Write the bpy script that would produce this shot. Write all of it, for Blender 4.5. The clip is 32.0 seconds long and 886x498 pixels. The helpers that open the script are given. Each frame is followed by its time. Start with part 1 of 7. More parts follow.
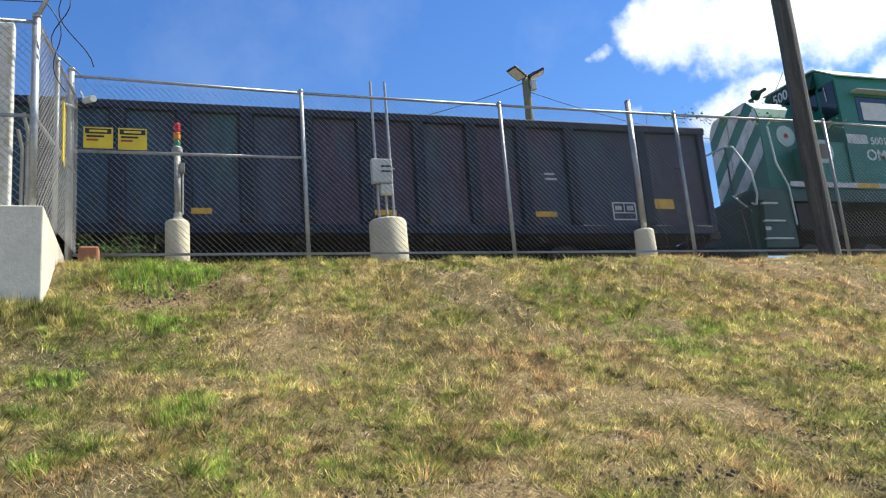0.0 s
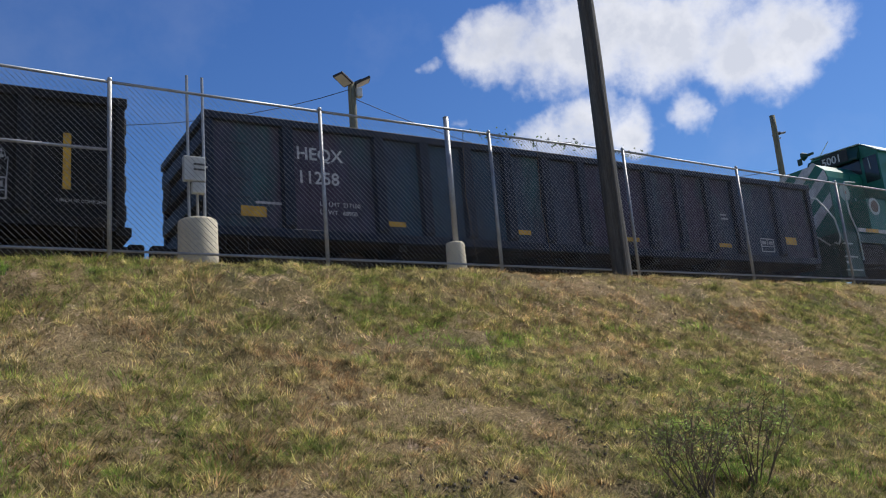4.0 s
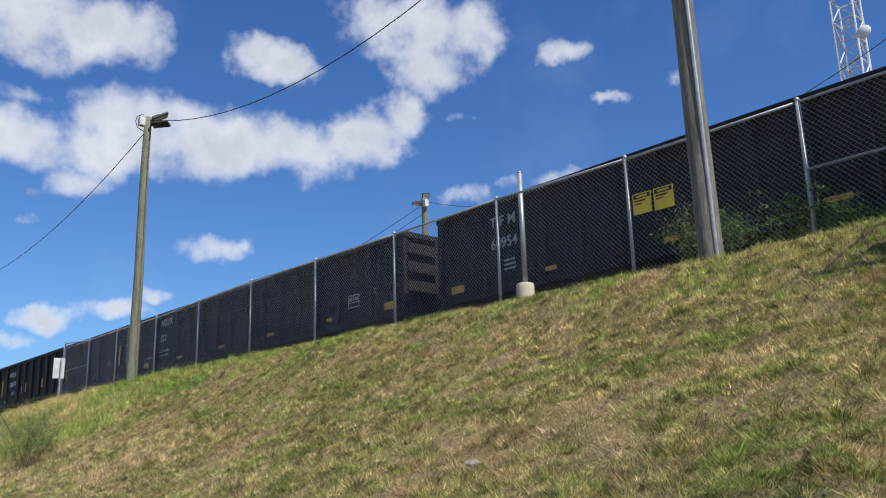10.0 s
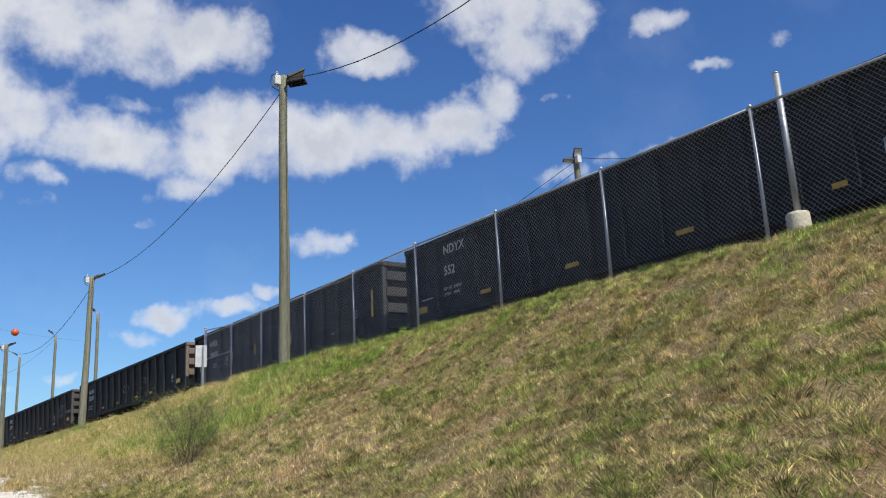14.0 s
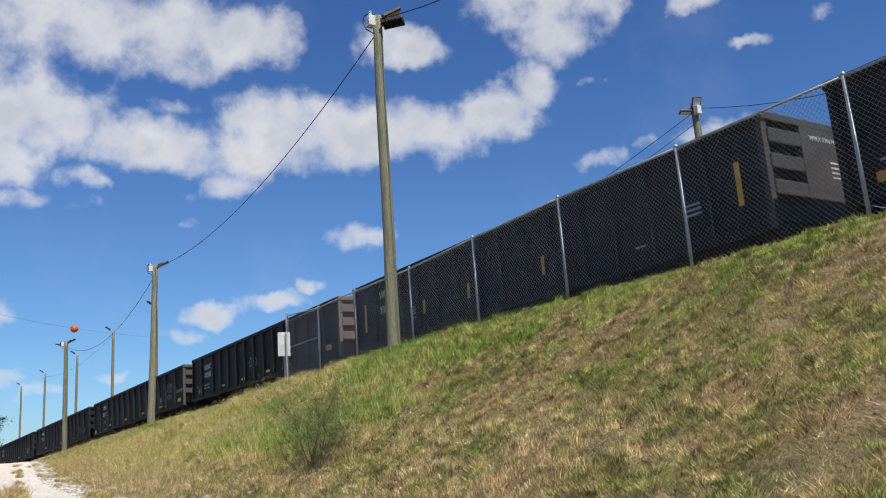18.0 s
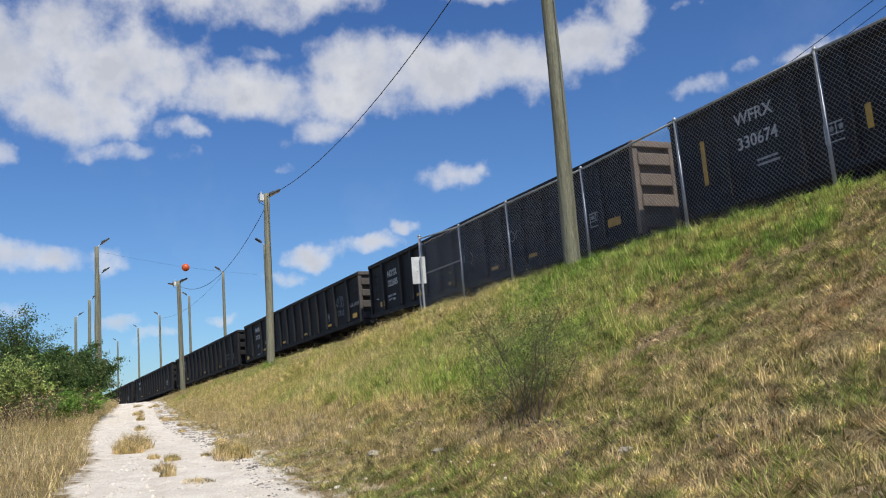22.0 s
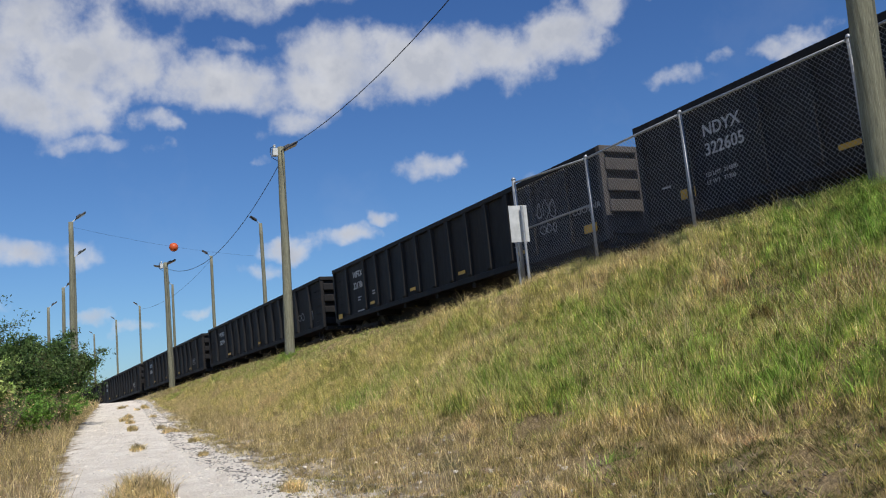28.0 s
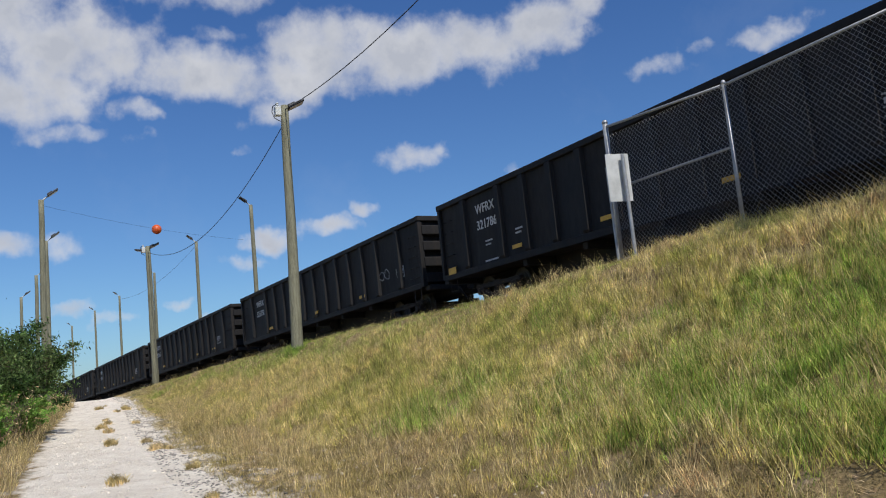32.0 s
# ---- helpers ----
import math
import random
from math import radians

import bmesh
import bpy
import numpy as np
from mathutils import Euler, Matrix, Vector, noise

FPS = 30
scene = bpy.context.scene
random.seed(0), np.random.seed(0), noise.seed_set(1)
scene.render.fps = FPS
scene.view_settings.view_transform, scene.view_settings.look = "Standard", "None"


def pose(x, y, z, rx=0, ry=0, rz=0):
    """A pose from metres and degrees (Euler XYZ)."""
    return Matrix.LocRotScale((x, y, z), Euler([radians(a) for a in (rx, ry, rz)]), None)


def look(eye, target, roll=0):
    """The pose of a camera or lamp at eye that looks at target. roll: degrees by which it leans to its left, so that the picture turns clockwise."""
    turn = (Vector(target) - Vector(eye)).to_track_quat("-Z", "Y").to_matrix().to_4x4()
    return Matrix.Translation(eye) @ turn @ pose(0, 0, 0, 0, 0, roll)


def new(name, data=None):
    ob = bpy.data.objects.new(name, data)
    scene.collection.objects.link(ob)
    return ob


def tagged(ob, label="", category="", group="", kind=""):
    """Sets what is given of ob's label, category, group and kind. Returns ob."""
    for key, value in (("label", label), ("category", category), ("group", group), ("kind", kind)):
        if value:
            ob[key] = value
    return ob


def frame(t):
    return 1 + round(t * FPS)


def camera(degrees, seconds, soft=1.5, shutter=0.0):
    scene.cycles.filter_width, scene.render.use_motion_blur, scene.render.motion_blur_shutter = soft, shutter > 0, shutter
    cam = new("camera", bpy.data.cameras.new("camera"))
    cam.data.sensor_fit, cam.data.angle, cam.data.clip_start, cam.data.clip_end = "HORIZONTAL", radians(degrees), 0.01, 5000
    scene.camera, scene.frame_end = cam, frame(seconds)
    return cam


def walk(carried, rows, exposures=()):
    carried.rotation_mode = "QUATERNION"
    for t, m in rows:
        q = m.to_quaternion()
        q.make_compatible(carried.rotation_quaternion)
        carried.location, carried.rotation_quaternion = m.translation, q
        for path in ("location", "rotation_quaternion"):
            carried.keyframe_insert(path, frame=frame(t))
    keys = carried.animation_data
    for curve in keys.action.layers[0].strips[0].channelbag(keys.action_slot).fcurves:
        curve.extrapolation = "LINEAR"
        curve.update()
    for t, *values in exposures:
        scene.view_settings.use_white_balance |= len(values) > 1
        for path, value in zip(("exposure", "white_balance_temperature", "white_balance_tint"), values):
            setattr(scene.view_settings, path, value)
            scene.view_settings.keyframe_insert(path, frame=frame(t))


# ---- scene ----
# ---------------------------------------------------------------- camera
PATH = [
    (0.0, 37.504, -11.356, -2.691, 103.31, 4.83, -18.46), (0.5, 37.468, -11.343, -2.689, 103.22, 4.59, -19.29),
    (1.0, 37.452, -11.319, -2.687, 103.21, 4.58, -19.30), (1.5, 37.386, -11.339, -2.686, 103.18, 4.68, -18.97),
    (2.0, 37.365, -11.361, -2.685, 103.39, 4.87, -16.24), (2.5, 37.403, -11.375, -2.683, 103.30, 5.11, -18.96),
    (3.0, 37.464, -11.403, -2.681, 103.05, 5.18, -23.57), (3.5, 37.529, -11.444, -2.681, 102.78, 5.08, -28.15),
    (4.0, 37.582, -11.499, -2.682, 102.61, 4.82, -30.81), (4.5, 37.604, -11.570, -2.686, 102.67, 4.42, -29.65),
    (5.0, 37.579, -11.655, -2.693, 103.09, 3.89, -22.77), (5.5, 37.514, -11.743, -2.702, 103.81, 3.05, -11.43),
    (6.0, 37.435, -11.806, -2.708, 104.31, 2.59, -1.40), (6.5, 37.347, -11.797, -2.714, 104.67, 1.73, 11.42),
    (7.0, 37.207, -11.744, -2.722, 104.77, 1.04, 23.52), (7.5, 37.059, -11.680, -2.735, 104.82, 0.80, 33.45),
    (8.0, 36.830, -11.598, -2.742, 104.83, 0.62, 38.94), (8.5, 36.513, -11.541, -2.742, 104.84, 0.59, 42.14),
    (9.0, 36.173, -11.451, -2.740, 104.60, 0.83, 46.60), (9.5, 35.788, -11.315, -2.729, 104.58, 1.12, 48.20),
    (10.0, 35.304, -11.202, -2.713, 104.39, 1.41, 48.19), (10.5, 34.810, -11.117, -2.702, 104.26, 1.81, 48.41),
    (11.0, 34.304, -11.053, -2.690, 104.21, 2.10, 49.62), (11.5, 33.805, -11.011, -2.673, 104.07, 2.06, 50.60),
    (12.0, 33.339, -10.950, -2.658, 104.21, 2.03, 51.49), (12.5, 32.890, -10.873, -2.653, 104.24, 2.46, 54.21),
    (13.0, 32.468, -10.779, -2.648, 104.07, 2.72, 54.82), (13.5, 32.021, -10.725, -2.627, 103.90, 2.82, 55.19),
    (14.0, 31.547, -10.699, -2.593, 103.63, 2.76, 55.58), (14.5, 31.063, -10.679, -2.559, 103.62, 3.12, 56.23),
    (15.0, 30.573, -10.667, -2.530, 103.53, 3.36, 56.64), (15.5, 30.077, -10.658, -2.503, 103.39, 3.51, 56.89),
    (16.0, 29.577, -10.649, -2.474, 103.25, 3.59, 57.06), (16.5, 29.074, -10.633, -2.442, 103.15, 3.62, 57.23),
    (17.0, 28.571, -10.605, -2.400, 103.12, 3.62, 57.50), (17.5, 28.047, -10.587, -2.358, 103.16, 3.67, 58.02),
    (18.0, 27.535, -10.553, -2.323, 103.12, 3.97, 58.68), (18.5, 27.017, -10.513, -2.296, 103.07, 4.05, 59.02),
    (19.0, 26.495, -10.471, -2.276, 103.02, 4.15, 58.80), (19.5, 25.967, -10.413, -2.259, 102.98, 4.39, 58.51),
    (20.0, 25.436, -10.351, -2.241, 103.10, 4.16, 60.53), (20.5, 24.933, -10.283, -2.220, 102.94, 4.27, 61.14),
    (21.0, 24.427, -10.226, -2.193, 101.79, 4.23, 64.05), (21.5, 23.890, -10.171, -2.163, 99.44, 4.46, 64.78),
    (22.0, 23.345, -10.108, -2.131, 99.41, 4.50, 65.22), (22.5, 22.752, -10.066, -2.096, 99.12, 4.49, 65.30),
    (23.0, 22.134, -10.034, -2.059, 98.95, 4.57, 65.90), (23.5, 21.507, -10.017, -2.022, 98.99, 4.48, 66.55),
    (24.0, 20.882, -10.000, -1.989, 98.91, 4.50, 66.49), (24.5, 20.248, -9.980, -1.960, 98.88, 4.40, 66.21),
    (25.0, 19.635, -9.935, -1.935, 98.91, 4.34, 65.87), (25.5, 19.028, -9.892, -1.914, 98.78, 4.58, 65.53),
    (26.0, 18.427, -9.864, -1.893, 98.68, 4.83, 65.19), (26.5, 17.831, -9.846, -1.868, 98.62, 5.06, 64.86),
    (27.0, 17.244, -9.830, -1.839, 98.60, 5.21, 64.52), (27.5, 16.665, -9.812, -1.803, 98.62, 5.26, 64.16),
    (28.0, 16.097, -9.783, -1.760, 98.70, 5.15, 63.79), (28.5, 15.535, -9.751, -1.713, 98.72, 5.21, 63.43),
    (29.0, 14.989, -9.731, -1.667, 98.73, 5.15, 63.26), (29.5, 14.453, -9.703, -1.624, 98.70, 5.11, 63.10),
    (30.0, 13.911, -9.650, -1.583, 98.44, 5.22, 62.90), (30.5, 13.344, -9.578, -1.544, 98.37, 5.27, 62.75),
    (31.0, 12.783, -9.472, -1.506, 98.23, 5.41, 62.62), (31.5, 12.199, -9.352, -1.468, 98.14, 5.59, 62.58),
    (32.0, 11.593, -9.227, -1.427, 97.93, 5.43, 62.60)
]
cam = camera(55.2, 32.0, soft=1.1)
walk(cam, [(t, pose(x, y, z, rx, ry, rz)) for t, x, y, z, rx, ry, rz in PATH],
     exposures=[(0.0, 0.80, 6750, 4), (0.5, 0.56, 6650, 4), (1.0, 0.38, 6600, 5), (2.0, 0.20, 6500, 8), (5.0, -0.14, 6400, 11), (6.0, 0.14, 6500, 10), (7.0, 0.48, 6550, 9), (8.0, 0.42, 6400, 9), (9.0, 0.26, 6300, 9), (13.0, 0.16, 6350, 9), (16.0, 0.10, 6500, 10), (22.0, 0.03, 6500, 10), (25.0, -0.12, 6400, 10), (32.0, -0.16, 6400, 10)])

# ---------------------------------------------------------------- world and sun
SUN_EL, SUN_AZ = 52.0, -1.0          # degrees above the horizon; degrees from +x towards +y
sky = bpy.data.worlds.new("sky")
scene.world = sky
sky.use_nodes = True
wt = sky.node_tree
wt.nodes.clear()


def wnode(kind, *links, operation="", clamp=False):
    n = wt.nodes.new(kind)
    if operation:
        n.operation, n.use_clamp = operation, clamp
    for i, v in enumerate(links):
        if v is None:
            continue
        if isinstance(v, bpy.types.NodeSocket):
            wt.links.new(v, n.inputs[i])
        else:
            n.inputs[i].default_value = v
    return n


def wmath(op, a, b=None, c=None, clamp=False):
    return wnode("ShaderNodeMath", a, b, c, operation=op, clamp=clamp).outputs[0]


air = wnode("ShaderNodeTexSky")
air.sky_type, air.sun_disc = "NISHITA", False
air.sun_elevation, air.sun_rotation = radians(SUN_EL), radians(90 - SUN_AZ)
air.air_density, air.dust_density, air.ozone_density, air.altitude = 1.0, 0.4, 3.0, 100
coord = wnode("ShaderNodeTexCoord")
sep = wnode("ShaderNodeSeparateXYZ", coord.outputs["Generated"])
dx, dy, dz = sep.outputs
azim = wmath("MULTIPLY", wmath("ARCTAN2", wmath("MULTIPLY", dx, -1.0), dy), 180 / math.pi)
elev = wmath("MULTIPLY", wmath("ARCSINE", dz), 180 / math.pi)
# ragged edges: shift the two angles by noise
rag = wnode("ShaderNodeTexNoise", coord.outputs["Generated"])
rag.inputs["Scale"].default_value, rag.inputs["Detail"].default_value, rag.inputs["Roughness"].default_value = 16.0, 4.0, 0.6
rs = wnode("ShaderNodeSeparateColor", rag.outputs["Color"])
az2 = wmath("MULTIPLY_ADD", wmath("SUBTRACT", rs.outputs[0], 0.5), 4.5, azim)
el2 = wmath("MULTIPLY_ADD", wmath("SUBTRACT", rs.outputs[1], 0.5), 2.6, elev)
# cumulus and wisps: azimuth (left of +y), elevation, half width, half height, thickness
CUMULUS = [
    # the great bank in the west and its bays
    (80.5, 27.4, 9.5, 2.6, 1.0), (71.9, 27.0, 5.0, 1.9, 1.0), (91.8, 22.4, 6.0, 3.4, 1.0), (85.5, 22.2, 4.6, 3.0, 1.0), (88.0, 19.0, 4.6, 2.0, 1.0), (85.5, 16.4, 3.6, 0.8, 0.5),
    (82.0, 34.0, 14.0, 3.4, 1.0), (102.0, 24.0, 7.0, 5.0, 1.0),
    # the long cloud under it
    (77.1, 20.5, 4.5, 1.6, 1.0), (72.4, 19.7, 3.9, 1.6, 1.0), (69.1, 21.7, 4.0, 2.6, 1.0), (63.6, 21.2, 5.1, 2.3, 1.0), (58.0, 20.8, 3.9, 1.9, 1.0), (53.7, 21.7, 3.0, 1.7, 1.0),
    (72.7, 17.8, 2.5, 1.1, 0.8), (76.1, 22.7, 2.3, 0.7, 0.5), (81.8, 18.1, 1.5, 0.8, 0.7), (81.8, 16.5, 1.3, 0.5, 0.4), (74.6, 15.6, 1.3, 0.5, 0.5),
    # north-west
    (59.7, 26.7, 3.0, 1.5, 0.9), (61.9, 27.9, 1.5, 0.6, 0.4), (50.5, 29.2, 4.8, 2.2, 1.0), (45.1, 28.5, 2.4, 2.2, 0.9), (48.2, 26.1, 3.7, 1.8, 1.0), (50.4, 23.6, 2.2, 1.6, 0.9),
    (52.0, 35.0, 9.0, 3.0, 1.0), (38.4, 26.8, 2.2, 0.9, 0.75), (35.6, 23.7, 1.4, 0.4, 0.55), (30.6, 24.3, 1.4, 0.5, 0.6), (46.0, 23.1, 1.1, 0.4, 0.55),
    (43.3, 18.8, 1.5, 0.5, 0.6), (38.7, 18.9, 2.6, 0.8, 0.8), (45.9, 18.0, 2.2, 0.8, 0.7), (27.0, 20.5, 1.2, 0.3, 0.3),
    # small ones over the western horizon
    (63.4, 14.3, 2.4, 0.9, 0.8), (66.6, 11.0, 1.1, 0.5, 0.7), (69.4, 10.1, 2.7, 0.8, 0.8), (73.2, 9.6, 2.0, 0.8, 0.8), (75.0, 8.3, 1.5, 0.5, 0.65), (56.3, 12.8, 1.1, 0.5, 0.5),
    (90.9, 10.0, 3.4, 1.2, 0.9), (86.3, 9.7, 2.6, 1.0, 0.8), (92.5, 16.4, 1.5, 0.8, 0.6), (92.4, 6.8, 1.6, 0.7, 0.7), (86.1, 5.6, 1.7, 0.5, 0.7), (83.9, 4.6, 1.6, 0.5, 0.7),
    (79.4, 5.8, 1.5, 0.4, 0.55), (76.4, 4.4, 2.2, 0.6, 0.6), (98.0, 9.0, 4.0, 1.4, 0.8),
    # north-east, round the sun's side
    (-37.0, 25.7, 3.5, 2.1, 1.1), (-43.2, 25.2, 5.0, 3.2, 1.2), (-49.0, 24.5, 4.8, 3.2, 1.2), (-55.0, 23.0, 4.5, 3.2, 1.2), (-42.0, 19.4, 4.8, 1.6, 1.1), (-45.2, 18.9, 1.9, 1.4, 1.0),
    (-49.8, 19.2, 1.5, 1.7, 0.8), (-34.0, 20.8, 1.0, 0.5, 0.4), (-31.8, 24.6, 0.9, 0.7, 0.5), (-21.4, 20.5, 1.8, 1.4, 0.8), (-14.1, 23.9, 0.6, 0.4, 0.4),
    # the rest of the sky
    (120.0, 22.0, 14.0, 5.0, 1.0), (150.0, 30.0, 18.0, 6.0, 1.0), (-110.0, 25.0, 14.0, 6.0, 1.0), (-150.0, 20.0, 15.0, 5.0, 1.0)]
cover = None
for a, e, ra, re, k in CUMULUS:
    u = wmath("MULTIPLY", wmath("SUBTRACT", az2, a), 1 / (ra * 1.12))
    v = wmath("MULTIPLY", wmath("SUBTRACT", el2, e), 1 / (re * 1.15))
    d = wmath("SUBTRACT", k, wmath("MULTIPLY", wmath("ADD", wmath("MULTIPLY", u, u), wmath("MULTIPLY", v, v)), 0.8 if k > 0.7 else 0.65))
    cover = d if cover is None else wmath("SMOOTH_MAX", cover, d, 0.25)
fine = wnode("ShaderNodeTexNoise", coord.outputs["Generated"])
fine.inputs["Scale"].default_value, fine.inputs["Detail"].default_value, fine.inputs["Roughness"].default_value = 20.0, 9.0, 0.58
cover = wmath("MULTIPLY_ADD", wmath("SUBTRACT", fine.outputs[0], 0.5), 2.1, cover)
dens = wnode("ShaderNodeMapRange", cover, 0.05, 1.17, 0.0, 0.97)
dens.interpolation_type = "SMOOTHSTEP"
dens = dens.outputs[0]
# thin veils drift between the clouds
veil = wnode("ShaderNodeTexNoise", coord.outputs["Generated"])
veil.inputs["Scale"].default_value, veil.inputs["Detail"].default_value, veil.inputs["Roughness"].default_value = 5.0, 7.0, 0.6
veil = wnode("ShaderNodeMapRange", veil.outputs[0], 0.55, 0.80, 0.0, 0.07).outputs[0]
dens = wmath("MAXIMUM", dens, veil)
thick = wnode("ShaderNodeMapRange", wmath("MULTIPLY_ADD", wmath("SUBTRACT", rs.outputs[2], 0.5), 1.5, cover), 0.50, 1.30, 0.0, 1.0).outputs[0]
tone = wnode("ShaderNodeMix")
tone.data_type = "RGBA"
tone.inputs[6].default_value, tone.inputs[7].default_value = (0.98, 0.98, 1.0, 1), (0.66, 0.69, 0.77, 1)
wt.links.new(thick, tone.inputs[0])
AIR, CLOUD = 0.074, 0.80
# the air is paler and less violet towards the horizon
hue = wnode("ShaderNodeMix")
hue.data_type = "RGBA"
hue.inputs[6].default_value, hue.inputs[7].default_value = (0.82, 1.14, 1.48, 1), (0.62, 0.98, 1.53, 1)
wt.links.new(wnode("ShaderNodeMapRange", elev, 6.0, 30.0, 0.0, 1.0).outputs[0], hue.inputs[0])
rich = wnode("ShaderNodeMix")
rich.data_type, rich.blend_type = "RGBA", "MULTIPLY"
rich.inputs[0].default_value = 1.0
wt.links.new(hue.outputs[2], rich.inputs[7])
wt.links.new(air.outputs[0], rich.inputs[6])
bg_air = wnode("ShaderNodeBackground", rich.outputs[2], AIR)
# clouds on the sun's side are brighter
glow = wnode("ShaderNodeMapRange", dx, 0.0, 0.7, CLOUD, CLOUD * 1.35).outputs[0]
bg_cloud = wnode("ShaderNodeBackground", tone.outputs[2], glow)
mix = wnode("ShaderNodeMixShader", dens, bg_air.outputs[0], bg_cloud.outputs[0])
out = wnode("ShaderNodeOutputWorld", mix.outputs[0])

sun_data = bpy.data.lights.new("sun", "SUN")
sun_data.energy, sun_data.angle, sun_data.color = 5.0, radians(0.53), (1.0, 0.95, 0.86)
sun = new("sun", sun_data)
se, sa = radians(SUN_EL), radians(SUN_AZ)
sun.matrix_world = look((0, 0, 0), (-math.cos(se) * math.cos(sa), -math.cos(se) * math.sin(sa), -math.sin(se)))

# ---------------------------------------------------------------- materials
def material(name, col, rough=0.6, metal=0.0, second=None, scale=4.0, mix_lo=0.4, mix_hi=0.65, grain=0.0, grain_scale=60.0,
             bump=0.0, bump_scale=30.0, stretch=(1, 1, 1), island=0.0, spec=0.5, coord_kind="Object", third=None):
    """A node material: base colour mixed with a second one by broad noise, with fine grain, bump and wear."""
    m = bpy.data.materials.new(name)
    m.use_nodes = True
    t = m.node_tree
    b = t.nodes["Principled BSDF"]
    b.inputs["Roughness"].default_value, b.inputs["Metallic"].default_value = rough, metal
    b.inputs["Specular IOR Level"].default_value = spec
    tc = t.nodes.new("ShaderNodeTexCoord")
    mp = t.nodes.new("ShaderNodeMapping")
    mp.inputs["Scale"].default_value = stretch
    if coord_kind == "World":
        t.links.new(t.nodes.new("ShaderNodeNewGeometry").outputs["Position"], mp.inputs[0])
    else:
        t.links.new(tc.outputs["Object"], mp.inputs[0])

    def nz(s, detail=5.0, r=0.6):
        n = t.nodes.new("ShaderNodeTexNoise")
        n.inputs["Scale"].default_value, n.inputs["Detail"].default_value, n.inputs["Roughness"].default_value = s, detail, r
        t.links.new(mp.outputs[0], n.inputs["Vector"])
        return n.outputs[0]

    def ramp(sock, lo, hi):
        r = t.nodes.new("ShaderNodeMapRange")
        r.inputs[1].default_value, r.inputs[2].default_value = lo, hi
        t.links.new(sock, r.inputs[0])
        return r.outputs[0]

    def blend(fac, a, c, kind="MIX"):
        x = t.nodes.new("ShaderNodeMix")
        x.data_type, x.blend_type = "RGBA", kind
        for i, v in ((0, fac), (6, a), (7, c)):
            if isinstance(v, bpy.types.NodeSocket):
                t.links.new(v, x.inputs[i])
            else:
                x.inputs[i].default_value = v if i == 0 else (*v[:3], 1)
        return x.outputs[2]

    colour = blend(ramp(nz(scale), mix_lo, mix_hi), col, second or [c * 0.8 for c in col])
    if third:
        colour = blend(ramp(nz(scale * 3.3), 0.55, 0.7), colour, third)
    if grain:
        colour = blend(grain, colour, blend(ramp(nz(grain_scale, 3), 0.3, 0.7), (0.35, 0.35, 0.35), (1.6, 1.6, 1.6)), "MULTIPLY")
    if island:
        geo = t.nodes.new("ShaderNodeNewGeometry")
        hsv = t.nodes.new("ShaderNodeHueSaturation")
        t.links.new(colour, hsv.inputs["Color"])
        mr = t.nodes.new("ShaderNodeMapRange")
        mr.inputs[3].default_value, mr.inputs[4].default_value = 1 - island, 1 + island
        t.links.new(geo.outputs["Random Per Island"], mr.inputs[0])
        t.links.new(mr.outputs[0], hsv.inputs["Value"])
        colour = hsv.outputs[0]
    t.links.new(colour, b.inputs["Base Color"])
    rr = t.nodes.new("ShaderNodeMapRange")
    rr.inputs[3].default_value, rr.inputs[4].default_value = max(rough - 0.12, 0.02), min(rough + 0.12, 1)
    t.links.new(nz(scale * 2.1), rr.inputs[0])
    t.links.new(rr.outputs[0], b.inputs["Roughness"])
    if bump:
        bp = t.nodes.new("ShaderNodeBump")
        bp.inputs["Strength"].default_value, bp.inputs["Distance"].default_value = bump, 0.02
        t.links.new(nz(bump_scale, 4), bp.inputs["Height"])
        t.links.new(bp.outputs[0], b.inputs["Normal"])
    return m


M_STEEL = material("galvanised_steel", (0.40, 0.41, 0.42), 0.5, 0.55, (0.29, 0.30, 0.31), 6, grain=0.25)
M_WIRE = material("galvanised_wire", (0.36, 0.365, 0.37), 0.55, 0.3, (0.26, 0.26, 0.26), 3)
M_CONC = material("concrete", (0.60, 0.555, 0.46), 0.85, 0, (0.47, 0.435, 0.365), 0.9, grain=0.12, grain_scale=11, bump=0.2, bump_scale=30, third=(0.54, 0.51, 0.45))
M_PANEL = material("old_concrete_panel", (0.70, 0.675, 0.61), 0.9, 0, (0.59, 0.57, 0.51), 2.2, grain=0.2, grain_scale=28, bump=0.4, bump_scale=35, third=(0.64, 0.62, 0.57))
M_BOLL = material("cream_concrete", (0.62, 0.56, 0.42), 0.8, 0, (0.50, 0.45, 0.34), 3, grain=0.3, bump=0.2)
M_WOOD = material("weathered_pole_wood", (0.205, 0.20, 0.135), 0.85, 0, (0.12, 0.115, 0.075), 2.5, grain=0.5, grain_scale=14, bump=0.5, bump_scale=14, stretch=(9, 9, 0.5), third=(0.26, 0.255, 0.18))
M_WOODGR = material("grey_pole_wood", (0.17, 0.163, 0.13), 0.85, 0, (0.085, 0.08, 0.062), 1.6, grain=0.55, grain_scale=10, bump=0.5, bump_scale=14, stretch=(7, 7, 0.6), third=(0.23, 0.22, 0.18))
M_WOODDK = material("dark_pole_wood", (0.105, 0.098, 0.088), 0.85, 0, (0.06, 0.056, 0.05), 2.5, grain=0.5, grain_scale=14, bump=0.5, bump_scale=14, stretch=(9, 9, 0.5))
